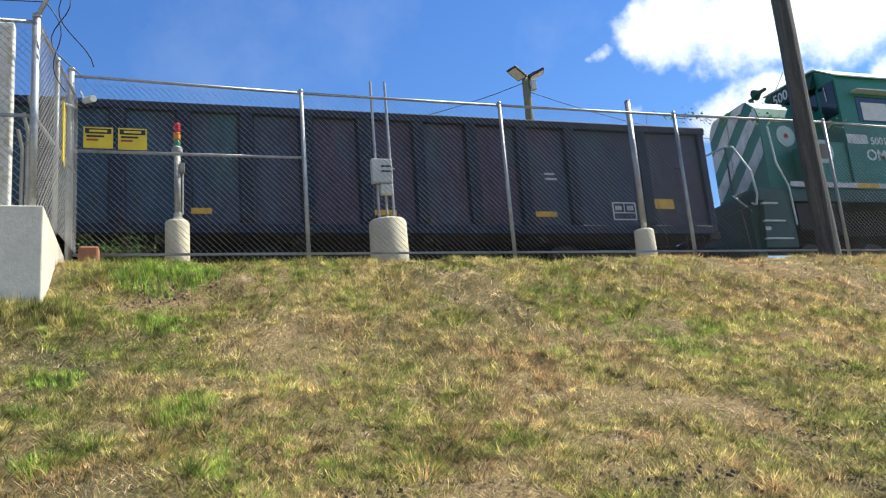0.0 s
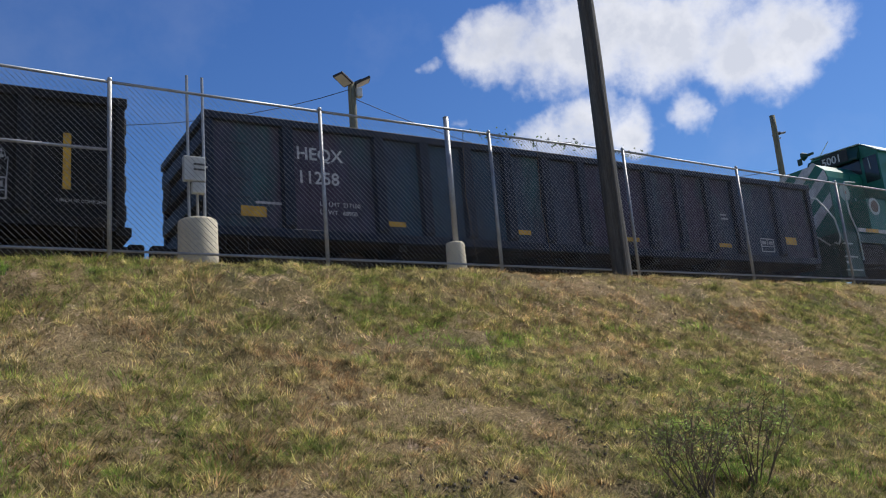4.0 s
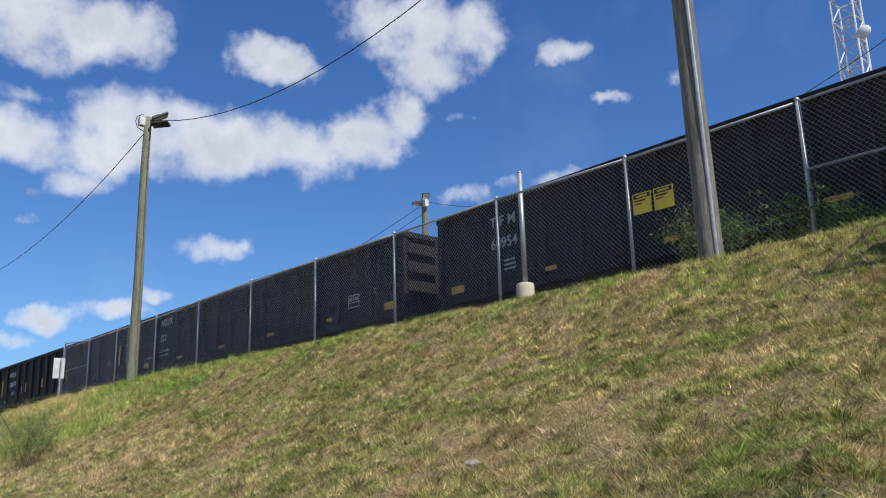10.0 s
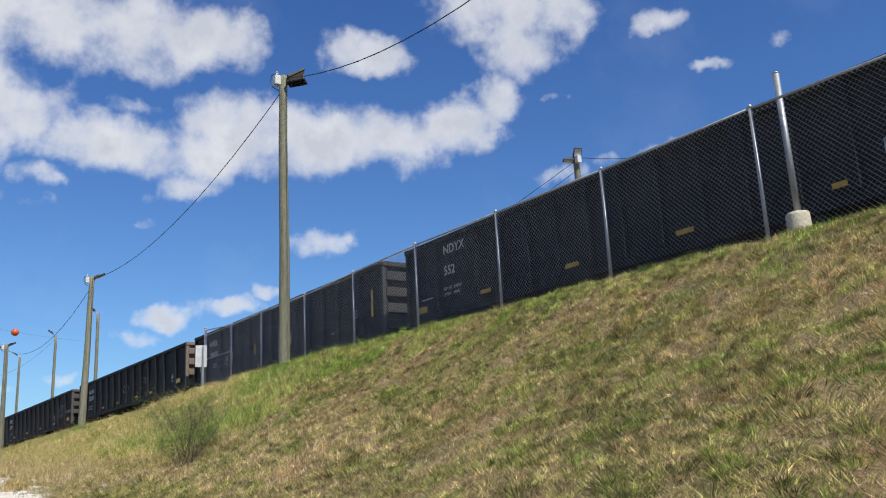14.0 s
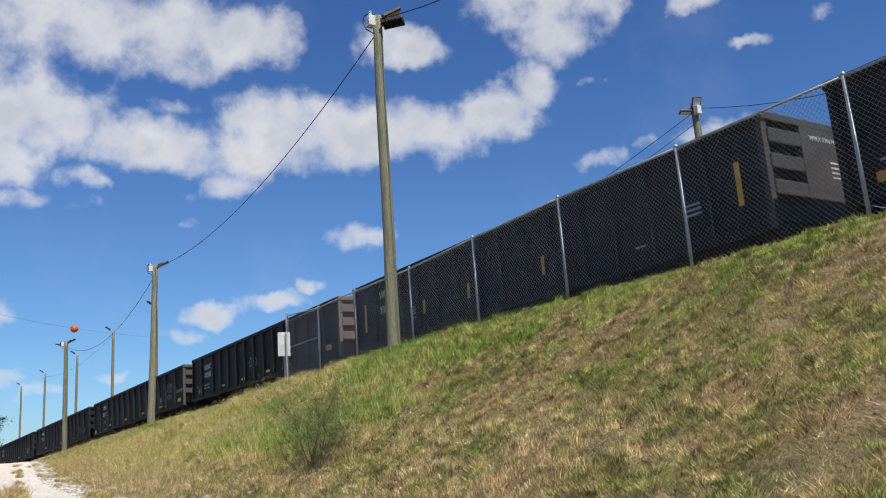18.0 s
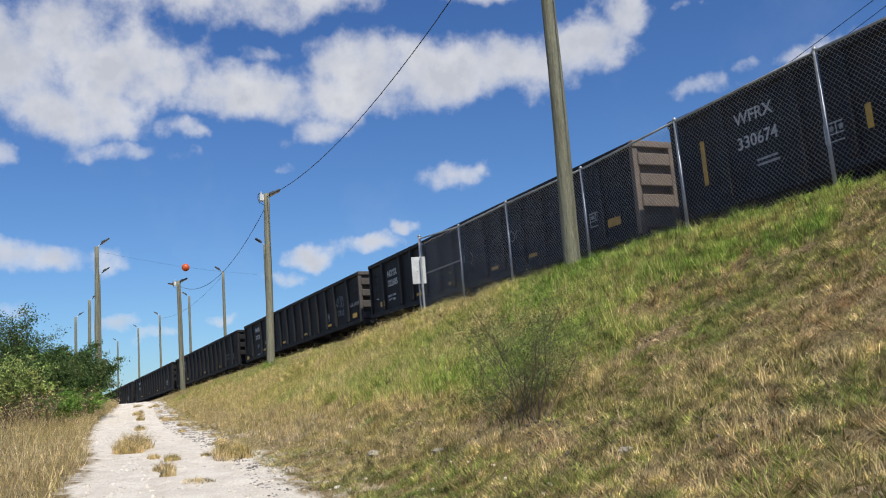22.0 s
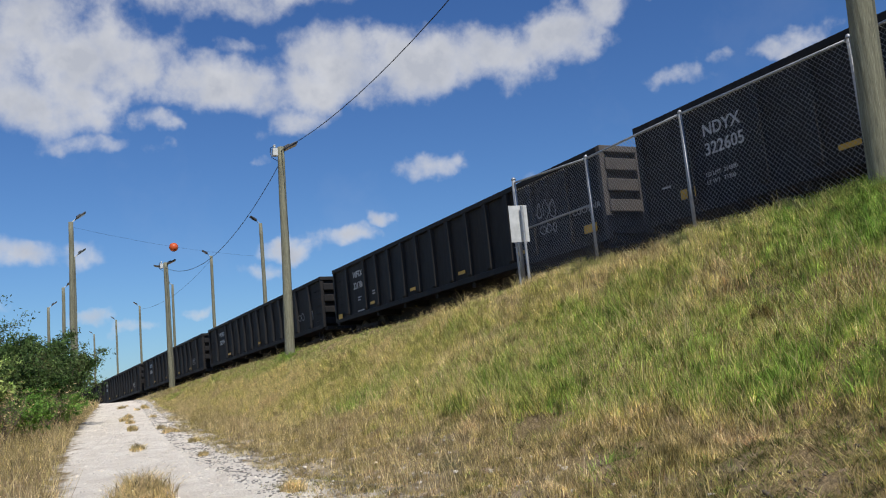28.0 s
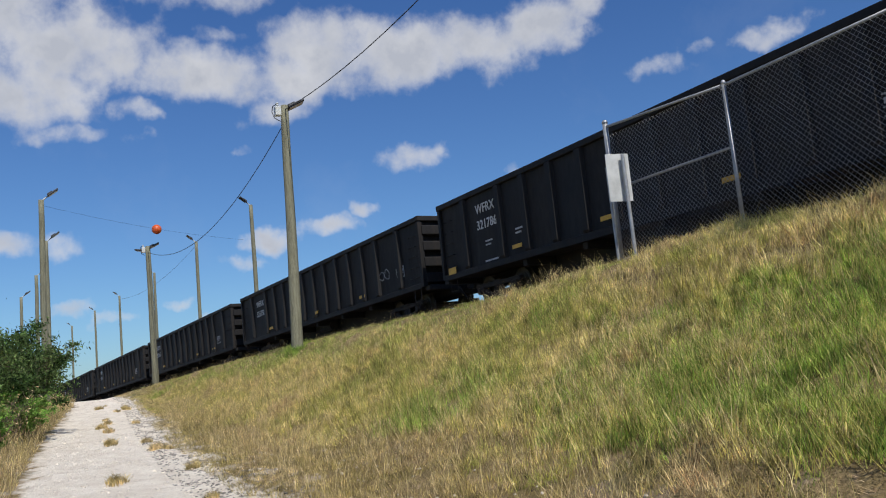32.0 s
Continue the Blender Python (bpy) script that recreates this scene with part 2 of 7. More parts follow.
M_BLACK = material("black_car_paint", (0.011, 0.011, 0.012), 0.66, 0, (0.018, 0.016, 0.015), 1.1, grain=0.35, grain_scale=18, bump=0.08, bump_scale=6, stretch=(1, 1, 0.35), third=(0.024, 0.019, 0.016), spec=0.22)
M_NAVY = material("navy_car_paint", (0.010, 0.018, 0.036), 0.6, 0, (0.018, 0.028, 0.046), 1.1, grain=0.35, grain_scale=18, bump=0.08, bump_scale=6, stretch=(1, 1, 0.35), third=(0.03, 0.027, 0.03), spec=0.3)
M_NAVYPANEL = material("stained_navy_sheet", (0.028, 0.060, 0.090), 0.6, 0, (0.064, 0.046, 0.070), 0.35, grain=0.45, grain_scale=9, bump=0.12, bump_scale=2.5, stretch=(1, 1, 0.3), third=(0.038, 0.088, 0.096), spec=0.3)
M_PANELS = material("stained_black_sheet", (0.014, 0.014, 0.015), 0.66, 0, (0.021, 0.018, 0.016), 0.5, grain=0.45, grain_scale=9, bump=0.12, bump_scale=2.5, stretch=(1, 1, 0.3), third=(0.024, 0.022, 0.021), spec=0.2)
M_RUST = material("rusty_black_steel", (0.030, 0.027, 0.025), 0.85, 0.0, (0.055, 0.038, 0.028), 2.0, grain=0.4, grain_scale=24)
M_DUST = material("dusty_grey_steel", (0.085, 0.072, 0.062), 0.8, 0, (0.055, 0.048, 0.042), 1.5, grain=0.35, grain_scale=20)
M_GREYEND = material("dark_grey_steel", (0.050, 0.047, 0.045), 0.8, 0, (0.036, 0.034, 0.032), 1.5, grain=0.35, grain_scale=20)
M_BROWNEND = material("grimy_brown_steel", (0.125, 0.098, 0.08), 0.8, 0, (0.08, 0.064, 0.052), 1.5, grain=0.4, grain_scale=20)
M_BEIGE = material("dusty_beige_steel", (0.195, 0.15, 0.115), 0.8, 0, (0.135, 0.105, 0.08), 1.5, grain=0.35, grain_scale=20)
M_WHEEL = material("worn_wheel_steel", (0.05, 0.042, 0.036), 0.6, 0.4, (0.09, 0.07, 0.05), 3)
M_RAIL = material("rail_steel", (0.12, 0.085, 0.06), 0.5, 0.6, (0.25, 0.23, 0.21), 3)
M_WHITE = material("white_paint", (0.62, 0.62, 0.60), 0.6, 0, (0.42, 0.42, 0.41), 5, grain=0.3, grain_scale=30)
M_CHALK = material("chalk_paint", (0.50, 0.50, 0.50), 0.8, 0, (0.30, 0.30, 0.30), 9, grain=0.3)
M_YELLOW = material("yellow_reflective", (0.62, 0.36, 0.03), 0.5, 0, (0.45, 0.26, 0.03), 6, grain=0.25)
M_SIGNY = material("yellow_sign", (0.66, 0.50, 0.03), 0.5, 0, (0.58, 0.43, 0.03), 5)
M_INK = material("black_ink", (0.02, 0.02, 0.02), 0.6)
M_GREEN = material("green_loco_paint", (0.012, 0.150, 0.105), 0.42, 0, (0.010, 0.115, 0.082), 1.2, grain=0.2, grain_scale=14)
M_GREENDK = material("dark_green_paint", (0.008, 0.055, 0.038), 0.5, 0, (0.006, 0.04, 0.03), 1.2, grain=0.2)
M_ROOF = material("pale_green_roof", (0.42, 0.52, 0.46), 0.45, 0, (0.34, 0.44, 0.40), 1.5)
M_HANDRAIL = material("pale_handrail", (0.50, 0.58, 0.54), 0.5)
M_GLASSDK = material("dark_cab_glass", (0.012, 0.014, 0.018), 0.12, 0, spec=0.8)
M_UNDER = material("black_underframe", (0.012, 0.012, 0.012), 0.8, 0, (0.022, 0.018, 0.015), 2)
M_GREYBOX = material("grey_enclosure", (0.55, 0.56, 0.53), 0.5, 0, (0.45, 0.46, 0.44), 4)
M_RED = material("red_lens", (0.55, 0.02, 0.02), 0.25)
M_AMBER = material("amber_lens", (0.60, 0.22, 0.02), 0.25)
M_GRNL = material("green_lens", (0.05, 0.24, 0.09), 0.25)
M_SIGPOLE = material("grey_painted_pipe", (0.34, 0.34, 0.31), 0.55, 0, (0.24, 0.22, 0.19), 6, grain=0.3)
M_LAMP = material("dark_lamp_housing", (0.03, 0.03, 0.032), 0.5)
M_LENS = material("lamp_glass", (0.55, 0.57, 0.58), 0.2)
M_CABLE = material("black_cable", (0.018, 0.018, 0.02), 0.6)
M_ORANGE = material("orange_ball", (0.62, 0.10, 0.02), 0.45)
M_TOWER = material("white_tower_paint", (0.62, 0.63, 0.65), 0.5, 0, (0.5, 0.51, 0.53), 3)
M_DIRTWH = material("white_sign_back", (0.55, 0.56, 0.55), 0.5, 0.1, (0.42, 0.43, 0.42), 4)
M_BLUEPL = material("pale_plastic_sheet", (0.40, 0.47, 0.52), 0.5)
M_GRAFR = material("red_spray_paint", (0.36, 0.035, 0.04), 0.7, 0, (0.25, 0.05, 0.05), 3)
M_GRAFG = material("green_spray_paint", (0.045, 0.10, 0.04), 0.7, 0, (0.03, 0.06, 0.03), 3)
M_ROCK = material("limestone", (0.40, 0.36, 0.30), 0.95, 0, (0.25, 0.225, 0.19), 9, grain=0.5, grain_scale=40, bump=0.8, bump_scale=40)
M_CHALKST = material("chalk_stone", (0.70, 0.63, 0.54), 0.95, 0, (0.54, 0.48, 0.40), 9, island=0.25)
M_GRAVEL = material("dark_gravel", (0.27, 0.245, 0.21), 0.9, 0, (0.10, 0.09, 0.08), 9, island=0.35)
M_BALLAST = material("ballast_stone", (0.10, 0.092, 0.083), 0.9, 0, (0.10, 0.09, 0.08), 9, island=0.4)
M_TIE = material("creosote_timber", (0.05, 0.04, 0.032), 0.9, 0, (0.08, 0.065, 0.05), 4)
M_CLOD = material("dark_soil_clods", (0.14, 0.11, 0.08), 0.95, 0, (0.075, 0.06, 0.045), 7, island=0.4)
M_CLAY = material("terracotta", (0.36, 0.15, 0.08), 0.8)


def grass_material(name, green, dry, straw, lo, hi, island, vary=1.3, fleck=1.6):
    """Blades: green where broad noise is low, dry and straw-coloured where it is high; every blade a little different."""
    m = bpy.data.materials.new(name)
    m.use_nodes = True
    t = m.node_tree
    b = t.nodes["Principled BSDF"]
    geo = t.nodes.new("ShaderNodeNewGeometry")

    def nz(s, d=3.0):
        n = t.nodes.new("ShaderNodeTexNoise")
        n.inputs["Scale"].default_value, n.inputs["Detail"].default_value = s, d
        t.links.new(geo.outputs["Position"], n.inputs["Vector"])
        return n.outputs[0]

    def mth(op, a, c):
        n = t.nodes.new("ShaderNodeMath")
        n.operation = op
        for i, v in enumerate((a, c)):
            if isinstance(v, bpy.types.NodeSocket):
                t.links.new(v, n.inputs[i])
            else:
                n.inputs[i].default_value = v
        return n.outputs[0]

    rnd = geo.outputs["Random Per Island"]
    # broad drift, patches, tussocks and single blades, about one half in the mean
    f = mth("MULTIPLY", nz(0.45), 1.5)
    for s_, k in ((1.7, 1.4), (6.5, 1.5), (15.0, 0.9)):
        f = mth("ADD", f, mth("MULTIPLY", mth("SUBTRACT", nz(s_), 0.5), k))
    f = mth("ADD", mth("SUBTRACT", f, 0.25), mth("MULTIPLY", mth("SUBTRACT", rnd, 0.5), island))
    cr = t.nodes.new("ShaderNodeValToRGB")
    e = cr.color_ramp.elements
    e[0].position, e[0].color = lo, (*green, 1)
    e[1].position, e[1].color = hi, (*straw, 1)
    mid = e.new((lo + hi) / 2)
    mid.color = (*dry, 1)
    end = e.new(min(hi + 0.16, 1.0))
    end.color = (straw[0] * 0.62, straw[1] * 0.50, straw[2] * 0.45, 1)
    t.links.new(f, cr.inputs[0])
    hsv = t.nodes.new("ShaderNodeHueSaturation")
    t.links.new(cr.outputs[0], hsv.inputs["Color"])
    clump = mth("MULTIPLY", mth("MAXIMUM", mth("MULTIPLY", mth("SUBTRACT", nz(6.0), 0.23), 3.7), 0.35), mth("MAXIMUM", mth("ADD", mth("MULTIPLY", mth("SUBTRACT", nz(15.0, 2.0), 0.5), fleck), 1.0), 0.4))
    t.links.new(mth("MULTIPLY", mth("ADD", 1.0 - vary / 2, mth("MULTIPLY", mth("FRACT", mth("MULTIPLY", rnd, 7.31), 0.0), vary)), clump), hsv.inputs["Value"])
    t.links.new(hsv.outputs[0], b.inputs["Base Color"])
    b.inputs["Roughness"].default_value = 0.65
    b.inputs["Specular IOR Level"].default_value = 0.3
    tr = t.nodes.new("ShaderNodeBsdfTranslucent")
    t.links.new(hsv.outputs[0], tr.inputs[0])
    ms = t.nodes.new("ShaderNodeMixShader")
    ms.inputs[0].default_value = 0.42
    t.links.new(b.outputs[0], ms.inputs[1])
    t.links.new(tr.outputs[0], ms.inputs[2])
    t.links.new(ms.outputs[0], t.nodes["Material Output"].inputs[0])
    return m


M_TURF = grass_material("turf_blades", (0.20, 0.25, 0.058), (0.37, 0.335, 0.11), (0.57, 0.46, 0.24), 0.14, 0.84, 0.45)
M_TALL = grass_material("tall_grass_blades", (0.34, 0.37, 0.085), (0.62, 0.53, 0.16), (0.80, 0.68, 0.34), 0.10, 0.72, 0.40, 0.8, 0.4)
M_LUSH = grass_material("lush_grass_blades", (0.22, 0.35, 0.06), (0.32, 0.40, 0.08), (0.47, 0.44, 0.15), 0.25, 1.0, 0.35, 0.9)
M_LITTER = grass_material("grey_brown_litter", (0.38, 0.275, 0.16), (0.54, 0.41, 0.26), (0.70, 0.56, 0.39), 0.2, 0.8, 0.5)
M_STRAW = grass_material("straw_blades", (0.42, 0.34, 0.13), (0.60, 0.47, 0.23), (0.72, 0.58, 0.34), 0.25, 0.85, 0.35, 0.7)
M_LEAF = grass_material("shrub_leaves", (0.060, 0.115, 0.028), (0.095, 0.150, 0.042), (0.15, 0.19, 0.07), 0.25, 1.0, 0.4)
M_LEAFGR = grass_material("grey_green_leaves", (0.22, 0.31, 0.085), (0.28, 0.35, 0.10), (0.36, 0.38, 0.13), 0.25, 1.0, 0.4)
M_MESQ = grass_material("mesquite_leaves", (0.105, 0.165, 0.048), (0.155, 0.21, 0.065), (0.23, 0.26, 0.09), 0.25, 1.0, 0.4)
M_LUSHLEAF = grass_material("bright_leaves", (0.13, 0.28, 0.04), (0.18, 0.33, 0.06), (0.25, 0.36, 0.09), 0.25, 1.0, 0.4, 0.7)
M_CREST = grass_material("crest_grass_blades", (0.245, 0.365, 0.062), (0.345, 0.42, 0.085), (0.51, 0.49, 0.16), 0.20, 0.95, 0.45, 0.9, 0.6)
M_DEAD = grass_material("dead_brown_blades", (0.34, 0.22, 0.10), (0.42, 0.27, 0.13), (0.50, 0.36, 0.20), 0.25, 0.9, 0.35)
M_THATCH = grass_material("thatch_blades", (0.35, 0.29, 0.10), (0.52, 0.41, 0.17), (0.68, 0.54, 0.29), 0.2, 0.85, 0.4, 0.9, 0.6)
M_TWIG = material("brown_twigs", (0.10, 0.075, 0.05), 0.9, 0, (0.16, 0.12, 0.08), 5)


def ground_material():
    """Soil and thatch under the grass; caliche on the road; ballast under the track. Masks follow the plan."""
    m = bpy.data.materials.new("ground_soil")
    m.use_nodes = True
    t = m.node_tree
    b = t.nodes["Principled BSDF"]
    b.inputs["Roughness"].default_value = 0.95
    b.inputs["Specular IOR Level"].default_value = 0.1
    geo = t.nodes.new("ShaderNodeNewGeometry")

    def nz(s, d=5.0, r=0.6):
        n = t.nodes.new("ShaderNodeTexNoise")
        n.inputs["Scale"].default_value, n.inputs["Detail"].default_value, n.inputs["Roughness"].default_value = s, d, r
        t.links.new(geo.outputs["Position"], n.inputs["Vector"])
        return n.outputs[0]

    def mr(sock, lo, hi):
        r = t.nodes.new("ShaderNodeMapRange")
        r.inputs[1].default_value, r.inputs[2].default_value = lo, hi
        t.links.new(sock, r.inputs[0])
        return r.outputs[0]

    def blend(fac, a, c, kind="MIX"):
        x = t.nodes.new("ShaderNodeMix")
        x.data_type, x.blend_type = "RGBA", kind
        for i, v in ((0, fac), (6, a), (7, c)):
            if isinstance(v, bpy.types.NodeSocket):
                t.links.new(v, x.inputs[i])
            else:
                x.inputs[i].default_value = v if i == 0 else (*v[:3], 1)
        return x.outputs[2]

    thatch = blend(mr(nz(1.7), 0.35, 0.65), (0.19, 0.145, 0.068), (0.26, 0.195, 0.105))
    thatch = blend(mr(nz(5.0), 0.60, 0.70), thatch, (0.40, 0.30, 0.21))
    thatch = blend(mr(nz(0.5), 0.50, 0.70), thatch, (0.10, 0.095, 0.045))
    thatch = blend(mr(nz(7.5, 3), 0.36, 0.27), thatch, (0.045, 0.036, 0.022))
    thatch = blend(0.85, thatch, blend(mr(nz(38, 4, 0.7), 0.3, 0.7), (0.3, 0.29, 0.27), (2.0, 1.95, 1.9)), "MULTIPLY")
    at = t.nodes.new("ShaderNodeAttribute")
    at.attribute_name = "road"
    chalk = blend(mr(nz(2.4), 0.35, 0.65), (0.84, 0.775, 0.67), (0.70, 0.62, 0.52))
    chalk = blend(0.45, chalk, blend(mr(nz(45, 4, 0.7), 0.3, 0.7), (0.55, 0.54, 0.52), (1.3, 1.3, 1.3)), "MULTIPLY")
    e = t.nodes.new("ShaderNodeMath")
    e.operation = "MULTIPLY_ADD"
    t.links.new(nz(3.0, 6), e.inputs[0])
    e.inputs[1].default_value = 0.9
    t.links.new(at.outputs["Fac"], e.inputs[2])
    at3 = t.nodes.new("ShaderNodeAttribute")
    at3.attribute_name = "toe"
    clay = blend(mr(nz(6.0), 0.35, 0.65), (0.52, 0.41, 0.31), (0.37, 0.28, 0.20))
    clay = blend(0.5, clay, blend(mr(nz(45, 4, 0.7), 0.3, 0.7), (0.45, 0.44, 0.42), (1.3, 1.3, 1.3)), "MULTIPLY")
    chalk = blend(at3.outputs["Fac"], chalk, clay)
    col = blend(mr(e.outputs[0], 0.85, 1.05), thatch, chalk)
    at2 = t.nodes.new("ShaderNodeAttribute")
    at2.attribute_name = "bed"
    stone = blend(mr(nz(30, 3, 0.7), 0.35, 0.65), (0.040, 0.036, 0.032), (0.10, 0.09, 0.08))
    col = blend(mr(at2.outputs["Fac"], 0.4, 0.6), col, stone)
    t.links.new(col, b.inputs["Base Color"])
    bp = t.nodes.new("ShaderNodeBump")
    bp.inputs["Strength"].default_value, bp.inputs["Distance"].default_value = 1.0, 0.05
    t.links.new(nz(22, 5, 0.7), bp.inputs["Height"])
    t.links.new(bp.outputs[0], b.inputs["Normal"])
    return m


M_GROUND = ground_material()


# ---------------------------------------------------------------- mesh helpers
def finish(name, bm, mat, smooth=False):
    me = bpy.data.meshes.new(name)
    bmesh.ops.recalc_face_normals(bm, faces=bm.faces)
    bm.to_mesh(me)
    bm.free()
    if mat:
        me.materials.append(mat)
    if smooth:
        for p in me.polygons:
            p.use_smooth = True
    return me


def part(name, bm, mat, parent, label="", smooth=False, at=None):
    me = bm if isinstance(bm, bpy.types.Mesh) else finish(name, bm, mat, smooth)
    ob = new(name, me)
    ob.parent = parent
    if at is not None:
        ob.matrix_local = at
    if label:
        tagged(ob, label)
    return ob


def thing(name, label, category, group="", kind="", at=None):
    ob = new(name)
    ob.empty_display_size = 0.2
    if at is not None:
        ob.matrix_basis = at
    return tagged(ob, label, category, group, kind)


def whole(name, bm, mat, label, category, group="", kind="", at=None, smooth=False):
    me = bm if isinstance(bm, bpy.types.Mesh) else finish(name, bm, mat, smooth)
    ob = new(name, me)
    if at is not None:
        ob.matrix_basis = at
    return tagged(ob, label, category, group, kind)


def box(bm, x0, x1, y0, y1, z0, z1, bevel=0.0):
    vs = [bm.verts.new((x, y, z)) for x in (x0, x1) for y in (y0, y1) for z in (z0, z1)]
    fs = [bm.faces.new([vs[i] for i in q]) for q in ((0, 1, 3, 2), (4, 6, 7, 5), (0, 4, 5, 1), (2, 3, 7, 6), (0, 2, 6, 4), (1, 5, 7, 3))]
    if bevel:
        es = list({e for f in fs for e in f.edges})
        bmesh.ops.bevel(bm, geom=es, offset=bevel, segments=2, affect="EDGES", profile=0.5)
    return bm


def tube(bm, p, q, r0, r1=None, seg=10, caps=True):
    r1 = r0 if r1 is None else r1
    p, q = Vector(p), Vector(q)
    a = (q - p).normalized()
    s = a.orthogonal().normalized()
    u = a.cross(s)
    rings = []
    for c, r in ((p, r0), (q, r1)):
        rings.append([bm.verts.new(c + (s * math.cos(k * math.tau / seg) + u * math.sin(k * math.tau / seg)) * r) for k in range(seg)])
    for k in range(seg):
        bm.faces.new((rings[0][k], rings[0][(k + 1) % seg], rings[1][(k + 1) % seg], rings[1][k]))
    if caps:
        bm.faces.new(rings[0][::-1])
        bm.faces.new(rings[1])
    return bm


def pipe(bm, pts, r, seg=8):
    """One unbroken round bar along the points."""
    pts = [Vector(p) for p in pts]
    last, side = None, None
    for i, p in enumerate(pts):
        a = (pts[min(i + 1, len(pts) - 1)] - pts[max(i - 1, 0)]).normalized()
        side = a.orthogonal().normalized() if side is None else (side - a * side.dot(a)).normalized()
        u = a.cross(side)
        ring = [bm.verts.new(p + (side * math.cos(k * math.tau / seg) + u * math.sin(k * math.tau / seg)) * r) for k in range(seg)]
        if last:
            for k in range(seg):
                bm.faces.new((last[k], last[(k + 1) % seg], ring[(k + 1) % seg], ring[k]))
        else:
            bm.faces.new(ring[::-1])
        last = ring
    bm.faces.new(last)
    return bm


def lathe(bm, profile, seg=20, centre=(0, 0, 0), axis="z"):
    rings = []
    for r, h in profile:
        ring = []
        for k in range(seg):
            c, s = math.cos(k * math.tau / seg) * r, math.sin(k * math.tau / seg) * r
            v = (c, s, h) if axis == "z" else ((c, h, s) if axis == "y" else (h, c, s))
            ring.append(bm.verts.new(Vector(v) + Vector(centre)))
        rings.append(ring)
    for a, b in zip(rings, rings[1:]):
        for k in range(seg):
            bm.faces.new((a[k], a[(k + 1) % seg], b[(k + 1) % seg], b[k]))
    bm.faces.new(rings[0][::-1])
    bm.faces.new(rings[-1])
    return bm


def B():
    return bmesh.new()


def sag(a, b, drop, n=16):
    a, b = Vector(a), Vector(b)
    return [a.lerp(b, i / n) - Vector((0, 0, drop * 4 * (i / n) * (1 - i / n))) for i in range(n + 1)]


def raw_mesh(name, verts, faces, mat):
    me = bpy.data.meshes.new(name)
    n, k = len(faces), faces.shape[1]
    me.vertices.add(len(verts))
    me.vertices.foreach_set("co", np.asarray(verts, np.float32).ravel())
    me.loops.add(n * k)
    me.loops.foreach_set("vertex_index", np.asarray(faces, np.int32).ravel())
    me.polygons.add(n)
    me.polygons.foreach_set("loop_start", np.arange(0, n * k, k, dtype=np.int32))
    me.update(calc_edges=True)
    me.materials.append(mat)
    return me


TEXTS = []


def text(name, body, size, mat, parent, at, label="", bold=0.0):
    """Lettering, turned into a mesh later on in one go."""
    TEXTS.append((name, body, size, mat, parent, at, label, bold))


def set_texts():
    obs = []
    for name, body, size, mat, parent, at, label, bold in TEXTS:
        cu = bpy.data.curves.new(name, "FONT")
        cu.body, cu.size, cu.extrude, cu.offset, cu.resolution_u = body, size, 0.003, bold, 3
        obs.append(new(name, cu))
    graph = bpy.context.evaluated_depsgraph_get()
    meshes = [bpy.data.meshes.new_from_object(o.evaluated_get(graph)) for o in obs]
    for o, me, (name, body, size, mat, parent, at, label, bold) in zip(obs, meshes, TEXTS):
        bpy.data.objects.remove(o)
        me.materials.clear()
        me.materials.append(mat)
        part(name, me, mat, parent, label, at=at)


# ---------------------------------------------------------------- the lie of the land
def bend(x):
    """How far the track has turned away, west of x = -5."""
    d = np.maximum(0.0, -5.0 - np.asarray(x, float))
    return np.where(d < 20, d * d / 40, d - 10)


def track_y(x):
    return -0.085 * bend(x)


def track_z(x):
    return -0.04 * bend(x)


def road_z(x):
    return np.interp(x, [-2000, -140, -95, -60, -36, 11.6, 16, 22, 29, 37.5, 60, 300], [-4.6, -4.6, -3.4, -1.62, -1.42, -2.98, -3.28, -3.62, -4.0, -4.26, -4.5, -4.5])


def road_mid(x):
    return np.interp(x, [-90, -45, -30, -20, -8, 0, 8, 14, 22, 37, 60], [-4.2, -4.2, -4.9, -6.0, -7.2, -7.85, -8.15, -8.8, -9.9, -11.8, -13])


def land(x, y):
    """Height of the ground: the track's bed on its bank, the slope, the road and the flat beyond."""
    x, y = np.asarray(x, float), np.asarray(y, float)
    yy = y - track_y(x)
    top = track_z(x)
    drop = np.interp(-yy, [0.6, 1.0, 1.5, 2.0, 3.0, 4.0, 5.0, 6.0, 7.0, 9.0, 14.0, 60.0], [0.0, 0.06, 0.30, 0.68, 1.40, 1.88, 2.38, 2.84, 3.25, 4.0, 5.9, 23.0])
    # the bank is a little lower beside the open track in the west
    top = top - 0.24 * np.clip((3.0 - x) / 5, 0, 1) * np.clip((2.2 - yy) / 0.8, 0, 1)
    top = top - 0.22 * np.clip((x - 34) / 2, 0, 1) * np.clip((1.8 - yy) / 0.8, 0, 1)
    # ground beyond the track is raised, an invented bank closing off sky under the wagons
    slope = top - drop + 0.9 * np.clip((yy - 6.6) / 2.4, 0, 1)
    flat = road_z(x) + 0.0 * y
    k = 0.25
    h = np.clip(0.5 + 0.5 * (slope - flat) / k, 0, 1)
    z = flat * (1 - h) + slope * h + k * h * (1 - h)
    return z

# ---------------------------------------------------------------- ground
def spaced(stops):
    out = []
    for (a, b, step) in stops:
        out += list(np.arange(a, b, step))
    return np.array(sorted(set(round(float(v), 4) for v in out)))


